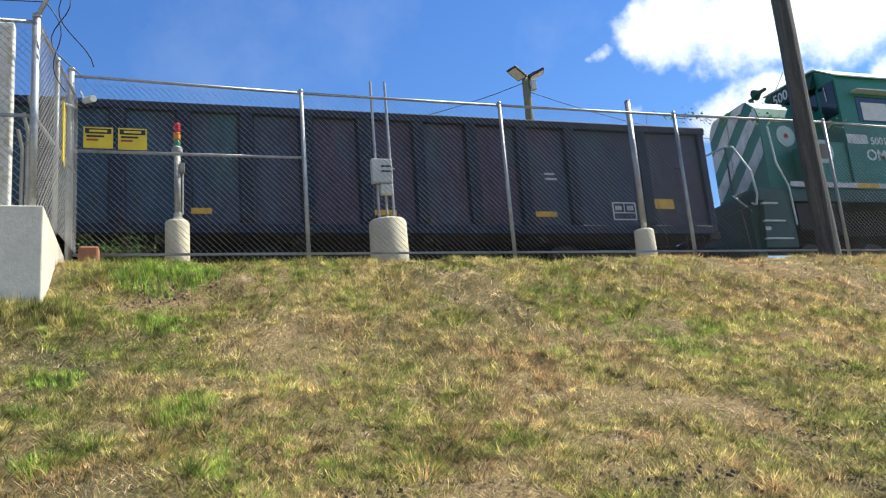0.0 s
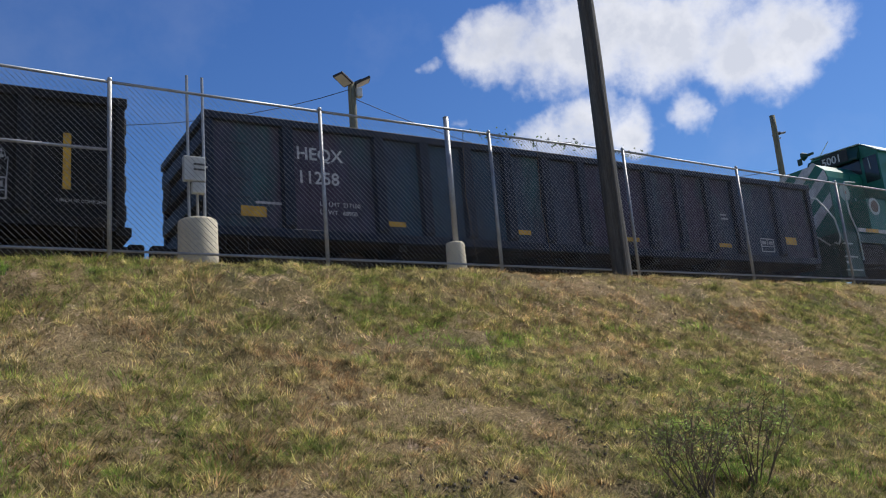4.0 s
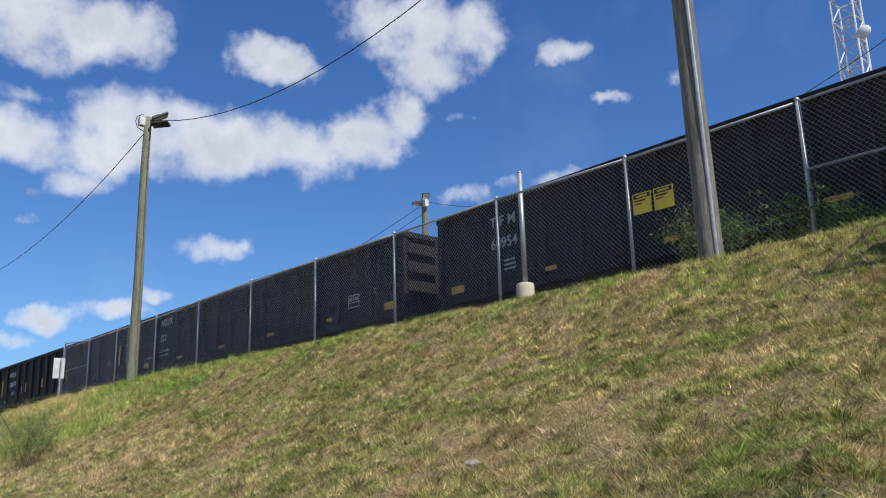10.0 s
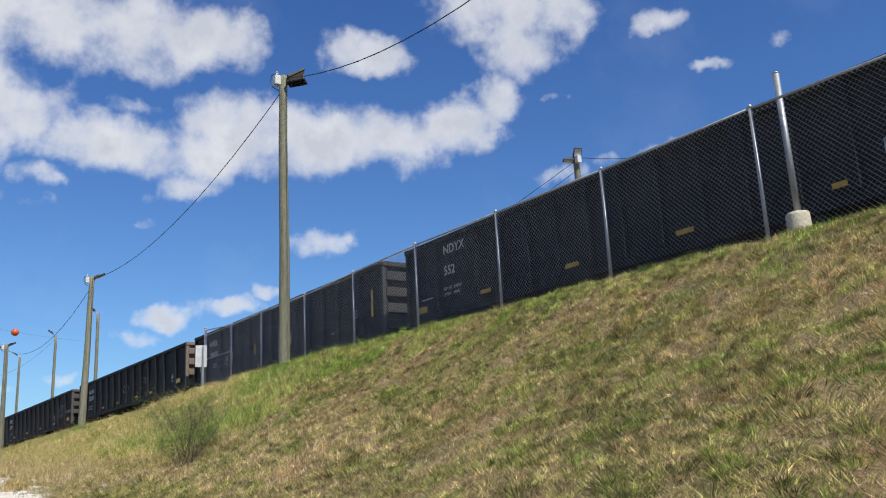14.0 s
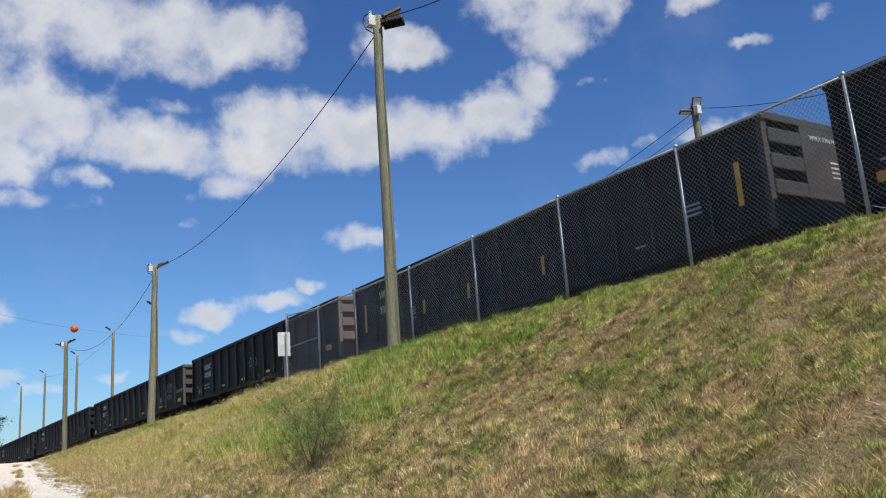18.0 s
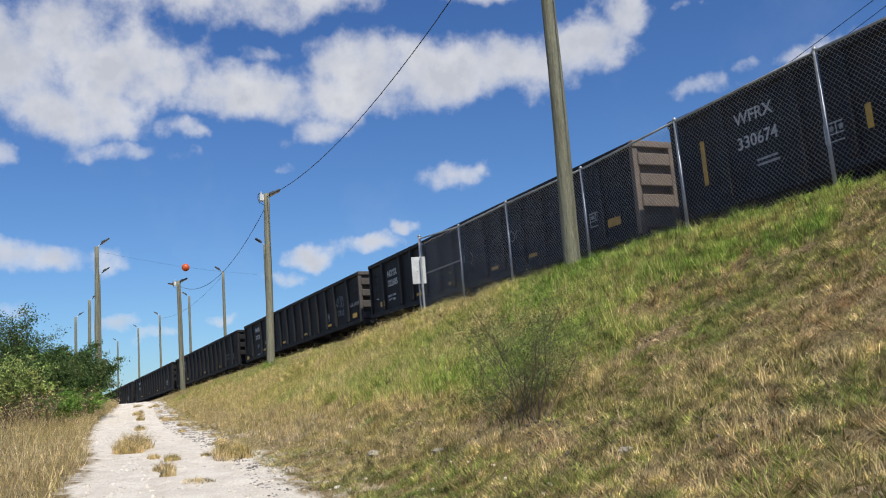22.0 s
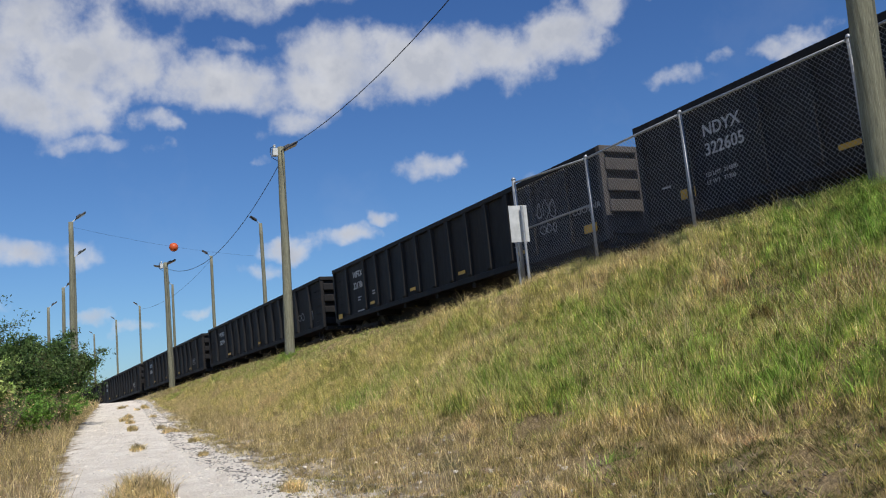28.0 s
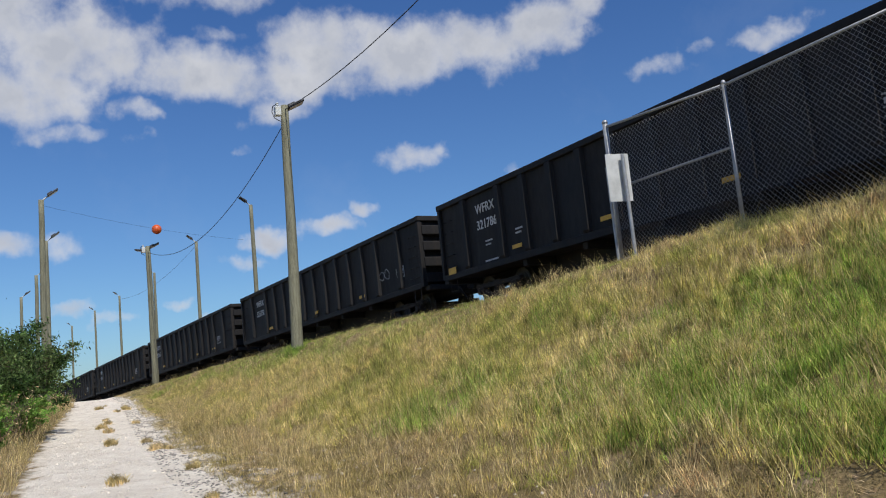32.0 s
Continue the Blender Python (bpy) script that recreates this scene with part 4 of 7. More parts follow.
sn = thing("back_of_sign", "plain pale metal sign on a post beside the fence's end", "sign")
part("sign_post", tube(B(), (1.33, -0.32, -0.3), (1.31, -0.32, 1.66), 0.03), M_STEEL, sn)
part("sign_post", tube(B(), (0.72, -0.16, -0.3), (0.70, -0.16, 1.6), 0.025), M_STEEL, sn)
part("plate", box(B(), -0.2, 0.2, -0.006, 0.006, -0.39, 0.39, 0.003), M_DIRTWH, sn, at=pose(1.21, -0.36, 1.30, 0, 0, 76))
rnd = random.Random(9)
for k in range(7):
    x = 26.2 + k * 0.55 + rnd.uniform(-0.2, 0.2)
    bm = B()
    box(bm, -0.3, 0.3, -0.12, 0.12, 0, 0.03)
    for v in bm.verts:
        v.co += Vector((rnd.uniform(-0.1, 0.1), rnd.uniform(-0.06, 0.06), rnd.uniform(0, 0.05)))
    whole("plastic_sheet", bm, M_BLUEPL, "pale blue plastic litter lying along the fence's foot", "litter", "plastic litter", at=pose(x, 0.2, gz(x, 0.2) + 0.02, 0, 0, rnd.uniform(-20, 20)))
# rough pale slabs stand in for white plastic lying along the east fence
for k in range(7):
    x = 42.9 + k * 0.75
    bm = box(B(), -0.32, 0.32, -0.08, 0.1, -0.03, 0.06)
    for v in bm.verts:
        v.co += Vector((rnd.uniform(-0.1, 0.1), rnd.uniform(-0.06, 0.06), rnd.uniform(-0.02, 0.03)))
    whole("pale_slab", bm, M_BOLL, "pale slab standing in for white plastic at the fence's foot", "slab", "broken slabs", at=pose(x, 0.12, gz(x, 0.1) + 0.02, 0, 0, rnd.uniform(-8, 8)))

# ---------------------------------------------------------------- poles and wires
def flood_lamp(parent, at, turn, tilt, glass=None, k=1.0):
    """A flat flood lamp on a short bracket, finned behind, its glass downwards."""
    m = Matrix.Translation(at) @ pose(0, 0, 0, 0, tilt, turn)
    h = part("lamp_head", box(B(), 0.12, 0.12 + 0.54 * k, -0.21 * k, 0.21 * k, -0.035, 0.04, 0.018), M_LAMP, parent, at=m)
    part("lamp_glass", box(B(), 0.16, 0.08 + 0.54 * k, -0.17 * k, 0.17 * k, -0.047, -0.038), glass or M_LENS, h)
    part("driver_box", box(B(), 0.16, 0.40, -0.09, 0.09, 0.043, 0.10, 0.012), M_LAMP, h)
    part("lamp_bracket", tube(B(), (-0.05, 0, -0.03), (0.16, 0, 0.0), 0.028), M_LAMP, h)
    return h


def wood_pole(base, top, r0, r1, mat, label, name="utility_pole", kit=True, group="wooden poles"):
    p = thing(name, label, "pole", group)
    bm = B()
    b, t = Vector(base) - Vector((0, 0, 0.4)), Vector(top)
    last = None
    n, seg = 14, 14
    for i in range(n + 1):
        c = b.lerp(t, i / n)
        r = r0 + (r1 - r0) * i / n
        wob = Vector((noise.noise(c * 0.4), noise.noise(c * 0.4 + Vector((5, 5, 5))), 0)) * 0.03
        ring = [bm.verts.new(c + wob + Vector((math.cos(k * math.tau / seg), math.sin(k * math.tau / seg), 0)) * r * (1 + 0.03 * noise.noise(Vector((k * 1.7, i * 0.6, base[0]))))) for k in range(seg)]
        if last:
            for k in range(seg):
                bm.faces.new((last[k], last[(k + 1) % seg], ring[(k + 1) % seg], ring[k]))
        last = ring
    bm.faces.new(last)
    part("shaft", bm, mat, p, smooth=True)
    return p


def pole_kit(p, top, turns=((-30, -18), (20, -20)), side=(-0.20, -0.12)):
    """Control box, insulator with its loop of wire, and flood lamps at a pole's head."""
    x, y, z = top
    bx, by = x + side[0], y + side[1]
    part("control_box", box(B(), bx - 0.10, bx + 0.10, by - 0.09, by + 0.09, z - 0.36, z - 0.08, 0.015), M_GREYBOX, p, "small white control box")
    part("insulator", lathe(B(), [(0.03, 0), (0.05, 0.03), (0.03, 0.06), (0.05, 0.09), (0.02, 0.12)], 10, (bx, by, z - 0.06)), M_GREYBOX, p)
    part("wire_loop", pipe(B(), [(bx, by, z + 0.02), (bx - 0.14, by - 0.10, z - 0.02), (bx - 0.18, by - 0.12, z - 0.18), (bx - 0.10, by - 0.08, z - 0.40), (x, y - 0.14, z - 0.50)], 0.014, 6), M_CABLE, p)
    for k, (turn, tilt) in enumerate(turns):
        flood_lamp(p, (x, y, z - 0.14 - 0.13 * k), turn, tilt, M_GLASSDK)


P1 = wood_pole((48.15, -0.5, -0.2), (48.16, -0.45, 8.3), 0.175, 0.14, M_WOODDK, "dark wooden utility pole standing against the fence")
part("cable_guard", pipe(B(), [(48.06, -0.69, -0.2), (48.08, -0.66, 8.0)], 0.03), M_WOODDK, P1)
P2 = wood_pole((29.38, -0.83, -0.3), (29.25, -0.85, 8.4), 0.175, 0.13, M_WOODGR, "weathered grey wooden utility pole before the fence")
part("cable_guard", pipe(B(), [(29.52, -0.95, -0.2), (29.42, -0.96, 8.2)], 0.028), M_STEEL, P2, "pale cable pipe up the pole")
pole_kit(P2, (29.25, -0.85, 8.4))
P3 = wood_pole((9.98, -1.03, -0.1), (10.46, -1.23, 8.30), 0.165, 0.115, M_WOOD, "weathered greenish wooden lamp pole on the bank")
pole_kit(P3, (10.46, -1.23, 8.30), ((72, -30), (50, -6)), (0.06, -0.24))
P4 = wood_pole((-12.40, -1.47, -0.2), (-12.66, -1.29, 6.95), 0.175, 0.12, M_WOOD, "weathered greenish wooden lamp pole on the bank")
pole_kit(P4, (-12.66, -1.29, 6.95), ((80, -26),), (0.08, -0.24))
P5 = wood_pole((-36.2, -1.75, gz(-36.2, -1.75)), (-35.9, -1.9, 6.55), 0.18, 0.13, M_WOOD, "weathered wooden lamp pole beside the track")
pole_kit(P5, (-35.9, -1.9, 6.55), ((80, -26), (250, -10)), (0.08, -0.24))

# poles beyond the train, and beside the road
FAR = [(48.7, 11.0, 8.5, 1), (9.6, 11.1, 8.3, 1), (29.0, 11.0, 8.35, 1), (69.4, 11.0, 10.1, 2), (-42.0, 5.6, 10.2, 0), (-57.5, 5.2, 10.5, 0), (-76.0, 4.8, 10.6, 0),
       (-97.0, 4.0, 10.8, 0), (-116.0, 3.0, 11.0, 0), (-130.0, 1.0, 10.2, 0), (-31.0, -7.3, 8.0, 3), (-42.0, -6.6, 8.0, 3), (-56.5, -6.6, 8.0, 3), (-70.0, -7.3, 8.0, 3)]
tops = {}
for i, (x, y, z, kind) in enumerate(FAR):
    z0 = float(land(x, y))
    p = wood_pole((x, y, z0), (x, y, z), 0.16, 0.12, M_WOOD, "wooden lamp pole with flood lamps beyond the train" if y > 0 else "tall wooden lamp pole beside the white road", "lamp_pole", group="lamp poles")
    tops[i] = Vector((x, y, z))
    if kind == 1:
        for turn, tilt in ((-20, -26), (200, -26)) if x > 40 else ((-28, -52), (235, -6)):
            flood_lamp(p, (x, y, z - (0.15 if x > 40 else 0.34)), turn, tilt, None, 1.0 if x > 40 else 0.74)
        part("control_box", box(B(), x + 0.1, x + 0.28, y - 0.2, y, z - 0.5, z - 0.2, 0.015), M_GREYBOX, p)
    elif kind == 2:
        flood_lamp(p, (x, y, z - 0.9), 10, -15)
        part("bracket", tube(B(), (x, y, z - 1.2), (x + 0.35, y, z - 1.0), 0.03), M_GREYBOX, p)
    else:
        side = -90 if kind == 0 else 90
        part("lamp_arm", tube(B(), (x, y, z - 0.1), (x, y + (0.22 if kind else -0.22), z + 0.12), 0.03), M_GREYBOX, p)
        flood_lamp(p, (x, y + (0.2 if kind else -0.2), z + 0.12), side, -36, M_GLASSDK)


def cable(name, a, b, drop, r, label, n=18):
    return whole(name, pipe(B(), sag(a, b, drop, n), r, 6), M_CABLE, label, "cable", "overhead cables")


cable("overhead_cable", (29.25, -0.85, 7.95), (10.5, -1.2, 8.22), 1.7, 0.013, "black cable hanging between two wooden poles")
cable("overhead_cable", (10.3, -1.25, 7.85), (-12.6, -1.3, 6.80), 1.05, 0.013, "black cable hanging between two wooden poles")
cable("overhead_cable", (-12.85, -1.3, 6.40), (-35.8, -1.9, 6.2), 1.45, 0.013, "black cable hanging between two wooden poles")
cable("overhead_cable", (48.1, -0.5, 8.1), (29.3, -0.85, 8.3), 0.8, 0.013, "black cable hanging between two wooden poles")
cable("overhead_cable", (48.7, 11.0, 8.3), (29.0, 11.0, 8.1), 2.2, 0.011, "black cable beyond the train")
cable("overhead_cable", (48.7, 11.0, 8.0), (69.4, 11.0, 7.6), 1.4, 0.011, "black cable beyond the train")
cable("overhead_cable", (29.0, 11.0, 8.1), (9.6, 11.1, 8.1), 1.9, 0.011, "black cable beyond the train")
cable("overhead_cable", (9.6, 11.1, 8.0), (-14.0, 9.0, 4.0), 0.6, 0.011, "black cable beyond the train")
cable("overhead_cable", (9.6, 11.1, 7.6), (-14.0, 9.0, 3.4), 0.6, 0.010, "black cable beyond the train")
cable("overhead_cable", (-31.0, -7.3, 7.75), (-39.4, 4.3, 7.45), 0.22, 0.005, "thin cable over the white road")
cable("overhead_cable", (-57.5, 5.2, 10.2), (-97.0, 4.0, 10.4), 1.0, 0.012, "black cable beyond the train")
bm = B()
bmesh.ops.create_uvsphere(bm, u_segments=24, v_segments=14, radius=0.26)
whole("marker_ball", bm, M_ORANGE, "orange marker ball hanging on a thin cable", "marker ball", at=pose(-35.2, -1.5, 7.35), smooth=True)

# ---------------------------------------------------------------- train
SHARED = {}


def shared(key, make, mat, smooth=False):
    if key not in SHARED:
        SHARED[key] = finish(key[0], make(), mat, smooth)
    return SHARED[key]


def wheelset():
    bm = B()
    tube(bm, (0, -0.9, 0), (0, 0.9, 0), 0.08, seg=10)
    for s in (-1, 1):
        y = s * 0.75
        lathe(bm, [(0.10, y + s * 0.09), (0.15, y + s * 0.07), (0.30, y + s * 0.045), (0.36, y + s * 0.07), (0.42, y + s * 0.07), (0.425, y - s * 0.03),
                   (0.455, y - s * 0.06), (0.44, y - s * 0.075), (0.30, y - s * 0.03), (0.12, y - s * 0.06)], 28, axis="y")
        for k in range(6):
            a = k * math.tau / 6
            c = (math.cos(a) * 0.22, y + s * 0.05, math.sin(a) * 0.22)
            box(bm, c[0] - 0.03, c[0] + 0.03, c[1] - 0.02, c[1] + 0.035, c[2] - 0.03, c[2] + 0.03)
    return bm


def truck_frame():
    bm = B()
    for s in (-1, 1):
        y = s * 1.02
        box(bm, -1.15, 1.15, y - 0.07, y + 0.07, 0.50, 0.62, 0.02)
        box(bm, -0.45, 0.45, y - 0.07, y + 0.07, 0.20, 0.32, 0.02)
        for e in (-1, 1):
            tube(bm, (e * 0.42, y, 0.26), (e * 0.95, y, 0.50), 0.07, seg=8)
            box(bm, e * 0.86 - 0.15, e * 0.86 + 0.15, y - 0.1, y + 0.1, 0.33, 0.53, 0.02)
            lathe(bm, [(0.1, y + s * 0.08), (0.09, y + s * 0.15), (0.04, y + s * 0.16)], 12, (e * 0.86, 0, 0.42), "y")
        for k in (-0.15, 0.0, 0.15):
            tube(bm, (k, y, 0.30), (k, y, 0.52), 0.055, seg=8)
    box(bm, -0.2, 0.2, -1.1, 1.1, 0.48, 0.66, 0.03)
    return bm


WHEELS = []


def truck(car, x, powered=False):
    t = part("truck", shared(("truck_frame",), truck_frame, M_RUST), None, car, at=pose(x, 0, 0))
    for e in (-0.86, 0.86):
        w = part("wheelset", shared(("wheelset",), wheelset, M_WHEEL, False), None, t, at=pose(e, 0, 0.425))
        WHEELS.append((w, e))
    return t


def coupler():
    bm = B()
    box(bm, 0, 0.45, -0.09, 0.09, 0.80, 0.98, 0.02)
    box(bm, 0.40, 0.68, -0.15, 0.13, 0.76, 1.02, 0.04)
    return bm


def rib_mesh(h):
    def make():
        bm = B()
        prof = ((-0.14, 0), (-0.10, -0.10), (0.10, -0.10), (0.14, 0))
        rings = [[bm.verts.new((a, b, z)) for a, b in prof] for z in (0, 0.10, h)]
        for v in rings[0]:
            v.co.y *= 0.3
        for r0, r1 in zip(rings, rings[1:]):
            for k in range(3):
                bm.faces.new((r0[k], r0[k + 1], r1[k + 1], r1[k]))
        bm.faces.new(rings[0])
        bm.faces.new(rings[-1][::-1])
        return bm
    return make


def end_beam():
    bm = B()
    return box(bm, 0, 0.17, -1.46, 1.46, 0, 0.30, 0.03)


def grab(n, w, step):
    bm = B()
    for k in range(n):
        z = k * step
        pipe(bm, [(-w / 2, 0.0, z), (-w / 2, -0.07, z), (w / 2, -0.07, z), (w / 2, 0.0, z)], 0.011, 6)
    return bm


def stroke(pts, w):
    """A painted line on the side: one rounded ribbon through the points, on the sheet's face."""
    bm = B()
    P = [Vector(p) for p in pts]
    line = []
    for k in range(len(P) - 1):
        p0, p1, p2, p3 = P[max(k - 1, 0)], P[k], P[k + 1], P[min(k + 2, len(P) - 1)]
        for j in range(4):
            t = j / 4
            line.append(0.5 * (2 * p1 + (p2 - p0) * t + (2 * p0 - 5 * p1 + 4 * p2 - p3) * t * t + (3 * p1 - p0 - 3 * p2 + p3) * t * t * t))
    line.append(P[-1])
    last = None
    for k, p in enumerate(line):
        d = line[min(k + 1, len(line) - 1)] - line[max(k - 1, 0)]
        n = Vector((-d.y, d.x)).normalized() * w / 2
        row = [bm.verts.new((p.x + n.x, 0, p.y + n.y)), bm.verts.new((p.x - n.x, 0, p.y - n.y))]
        if last:
            bm.faces.new((last[0], last[1], row[1], row[0]))
        last = row
    return bm


def scrawl(seed, x, z, w, h, n, car, y, mat=None, lw=0.022):
    """Loose sprayed strokes that cannot be read."""
    r = random.Random(seed)
    for k in range(n):
        cx = x + (k + 0.5) * w / n
        a = r.uniform(0, 6.28)
        pts = []
        for j in range(9):
            a += r.uniform(0.2, 1.5)
            pts.append((cx + math.cos(a) * w / n * r.uniform(0.2, 0.6), z + math.sin(a) * h * r.uniform(0.25, 0.55)))
        part("paint_scrawl", stroke(pts, lw), mat or M_CHALK, car, at=pose(0, y - 0.004, 0))


TOP, SILL = 3.13, 1.02


def gondola(L, paint, end_mat, sheet, stripes, seed, label, high_stripe=(), plated=False, ribs=13, brake=True):
    """A high-sided open freight wagon about L long; its middle is the origin, its foot the rails' top."""
    car = thing("gondola_wagon", label, "freight wagon", "wagons of the train")
    hx, hy, top = L / 2 - 0.14, 1.50, TOP
    rnd = random.Random(seed)
    # solid black block added between the trucks, so the gap below the floor looks dark
    part("underfloor_fill", box(B(), -hx + 3.3, hx - 3.3, -0.55, 0.55, 0.30, 1.0, 0.04), M_UNDER, car)
    for s in (-1, 1):
        part("side_sheet", box(B(), -hx, hx, min(s * hy, s * (hy - 0.03)), max(s * hy, s * (hy - 0.03)), SILL, top - 0.08), sheet, car)
        part("top_chord", box(B(), -hx - 0.03, hx + 0.03, min(s * (hy - 0.06), s * (hy + 0.10)), max(s * (hy - 0.06), s * (hy + 0.10)), top - 0.15, top, 0.02), paint, car)
        part("side_sill", box(B(), -hx, hx, min(s * (hy - 0.05), s * (hy + 0.085)), max(s * (hy - 0.05), s * (hy + 0.085)), SILL - 0.14, SILL + 0.03, 0.015), paint, car)
        me = shared(("side_rib", paint.name), rib_mesh(top - 0.15 - SILL), paint)
        # a wide plain panel for the lettering at each end, close ribs between
        for x in [-hx + 1.38, hx - 1.38] + [-hx + 3.25 + k * (L - 6.5) / (ribs - 3) for k in range(ribs - 2)]:
            part("side_rib", me, None, car, at=pose(x, s * hy, SILL, 0, 0, 0 if s < 0 else 180))
    part("floor", box(B(), -hx, hx, -hy + 0.04, hy - 0.04, SILL - 0.06, SILL + 0.02), M_RUST, car)
    part("centre_sill", box(B(), -hx - 0.2, hx + 0.2, -0.32, 0.32, 0.68, SILL - 0.07, 0.02), M_UNDER, car)
    for k in range(5):
        x = -hx * 0.55 + k * hx * 1.1 / 4
        part("cross_bearer", box(B(), x - 0.09, x + 0.09, -1.45, 1.45, 0.74, SILL - 0.07), M_UNDER, car)
    part("brake_reservoir", tube(B(), (-0.9, -0.8, 0.72), (0.2, -0.8, 0.72), 0.19, seg=14), M_UNDER, car)
    part("brake_rod", tube(B(), (-hx * 0.7, -0.5, 0.62), (hx * 0.7, -0.5, 0.62), 0.025, seg=6), M_UNDER, car)
    for s in (-1, 1):
        part("end_sheet", box(B(), min(s * hx, s * (hx - 0.04)), max(s * hx, s * (hx - 0.04)), -hy, hy, SILL - 0.05, top - 0.1), paint if s < 0 else end_mat, car)
        part("end_chord", box(B(), min(s * (hx - 0.05), s * (hx + 0.16)), max(s * (hx - 0.05), s * (hx + 0.16)), -hy - 0.09, hy + 0.09, top - 0.15, top + 0.01, 0.02), paint if s < 0 else end_mat, car)
        m = end_mat if s > 0 else paint
        me = shared(("end_beam", m.name), end_beam, m)
        for k in range(4):
            z = SILL + 0.02 + k * 0.50
            part("end_beam", me, None, car, at=pose(s * hx, 0, z, 0, 0, 0 if s > 0 else 180))
        if s > 0 and plated:
            part("end_plate", box(B(), hx + 0.02, hx + 0.185, -0.55, 1.44, SILL + 0.04, top - 0.16, 0.01), m, car)
        for c in (-1, 1):
            part("corner_post", box(B(), min(s * (hx - 0.02), s * (hx + 0.12)), max(s * (hx - 0.02), s * (hx + 0.12)), c * hy - 0.08, c * hy + 0.08, SILL - 0.1, top - 0.15, 0.015), m, car)
        part("end_platform", box(B(), min(s * hx, s * (hx + 0.25)), max(s * hx, s * (hx + 0.25)), -1.45, 1.45, SILL - 0.22, SILL - 0.07, 0.01), M_UNDER, car)
        part("coupler", shared(("coupler",), coupler, M_RUST), None, car, at=pose(s * (hx + 0.05), 0, -0.02, 0, 0, 0 if s > 0 else 180))
        truck(car, s * (hx - 2.05))
        # ladder rungs at two corners
        for k in range(6):
            part("rung", shared(("rung", paint.name), lambda: grab(1, 0.42, 0.33), paint), None, car, at=pose(s * (hx - 0.42), -hy - 0.01, SILL - 0.1 + k * 0.33))
        part("air_hose", pipe(B(), [(s * (hx + 0.3), -0.4, 0.85), (s * (hx + 0.5), -0.42, 0.62), (s * (hx + 0.62), -0.36, 0.42), (s * (hx + 0.68), -0.3, 0.5)], 0.025, 8), M_CABLE, car)
        part("step", pipe(B(), [(s * (hx - 0.6), -1.5, SILL - 0.1), (s * (hx - 0.6), -1.5, 0.55), (s * (hx - 0.2), -1.5, 0.55), (s * (hx - 0.2), -1.5, SILL - 0.1)], 0.016, 6), M_RUST, car)
    if brake:
        part("brake_wheel", lathe(B(), [(0.26, -0.015), (0.28, 0), (0.26, 0.015), (0.235, 0.012), (0.235, -0.012)], 22, (-hx - 0.28, 0.55, 2.15), "x"), M_RUST, car)
        part("brake_shaft", tube(B(), (-hx - 0.3, 0.55, 2.15), (-hx, 0.55, 2.15), 0.02, seg=6), M_RUST, car)
    # yellow reflective patches along the sill, and upright ones on some wagons
    ys = -hy - 0.006
    for x, w, h, z in stripes:
        part("reflector", box(B(), x - w / 2, x + w / 2, ys - 0.09, ys - 0.086, z, z + h), M_YELLOW, car)
    for x, z0, z1 in high_stripe:
        part("reflector", box(B(), x - 0.06, x + 0.06, ys - 0.09, ys - 0.086, z0, z1), M_YELLOW, car)
    # lettering near the west end
    fy = -hy - 0.005
    at = lambda x, z: pose(x, fy, z, 90, 0, 0)
    return car, hx, fy, at


def data_box(car, x, z, fy, w=0.52, h=0.36, rows=2):
    """A stencilled frame of four white lines with two cells and plain bars in them."""
    for a, b, c, d in ((0, w, 0, 0.025), (0, w, h - 0.025, h), (0, 0.025, 0, h), (w - 0.025, w, 0, h), (0, w, h * 0.38, h * 0.38 + 0.02), (w * 0.48, w * 0.48 + 0.02, h * 0.38, h)):
        part("stencil_frame", box(B(), x + a, x + b, fy - 0.004, fy, z + c, z + d), M_WHITE, car)
    for k in range(2):
        part("stencil_bar", box(B(), x + 0.06 + k * 0.26, x + 0.2 + k * 0.26, fy - 0.004, fy, z + h * 0.55, z + h * 0.8), M_CHALK, car)


def stencil_bars(car, x, z, fy, n, w, h=0.05, gap=0.085, seed=1):
    r = random.Random(seed)
    for k in range(n):
        part("stencil_bar", box(B(), x, x + w * r.uniform(0.6, 1.0), fy - 0.004, fy, z - k * gap, z - k * gap + h), M_CHALK, car)


CARS = []          # (thing, length, place of its east end at the clip's start)
E = 48.76


def patch_row(us, z=1.20, w=0.44, h=0.10):
    return [(u, w, h, z) for u in us]


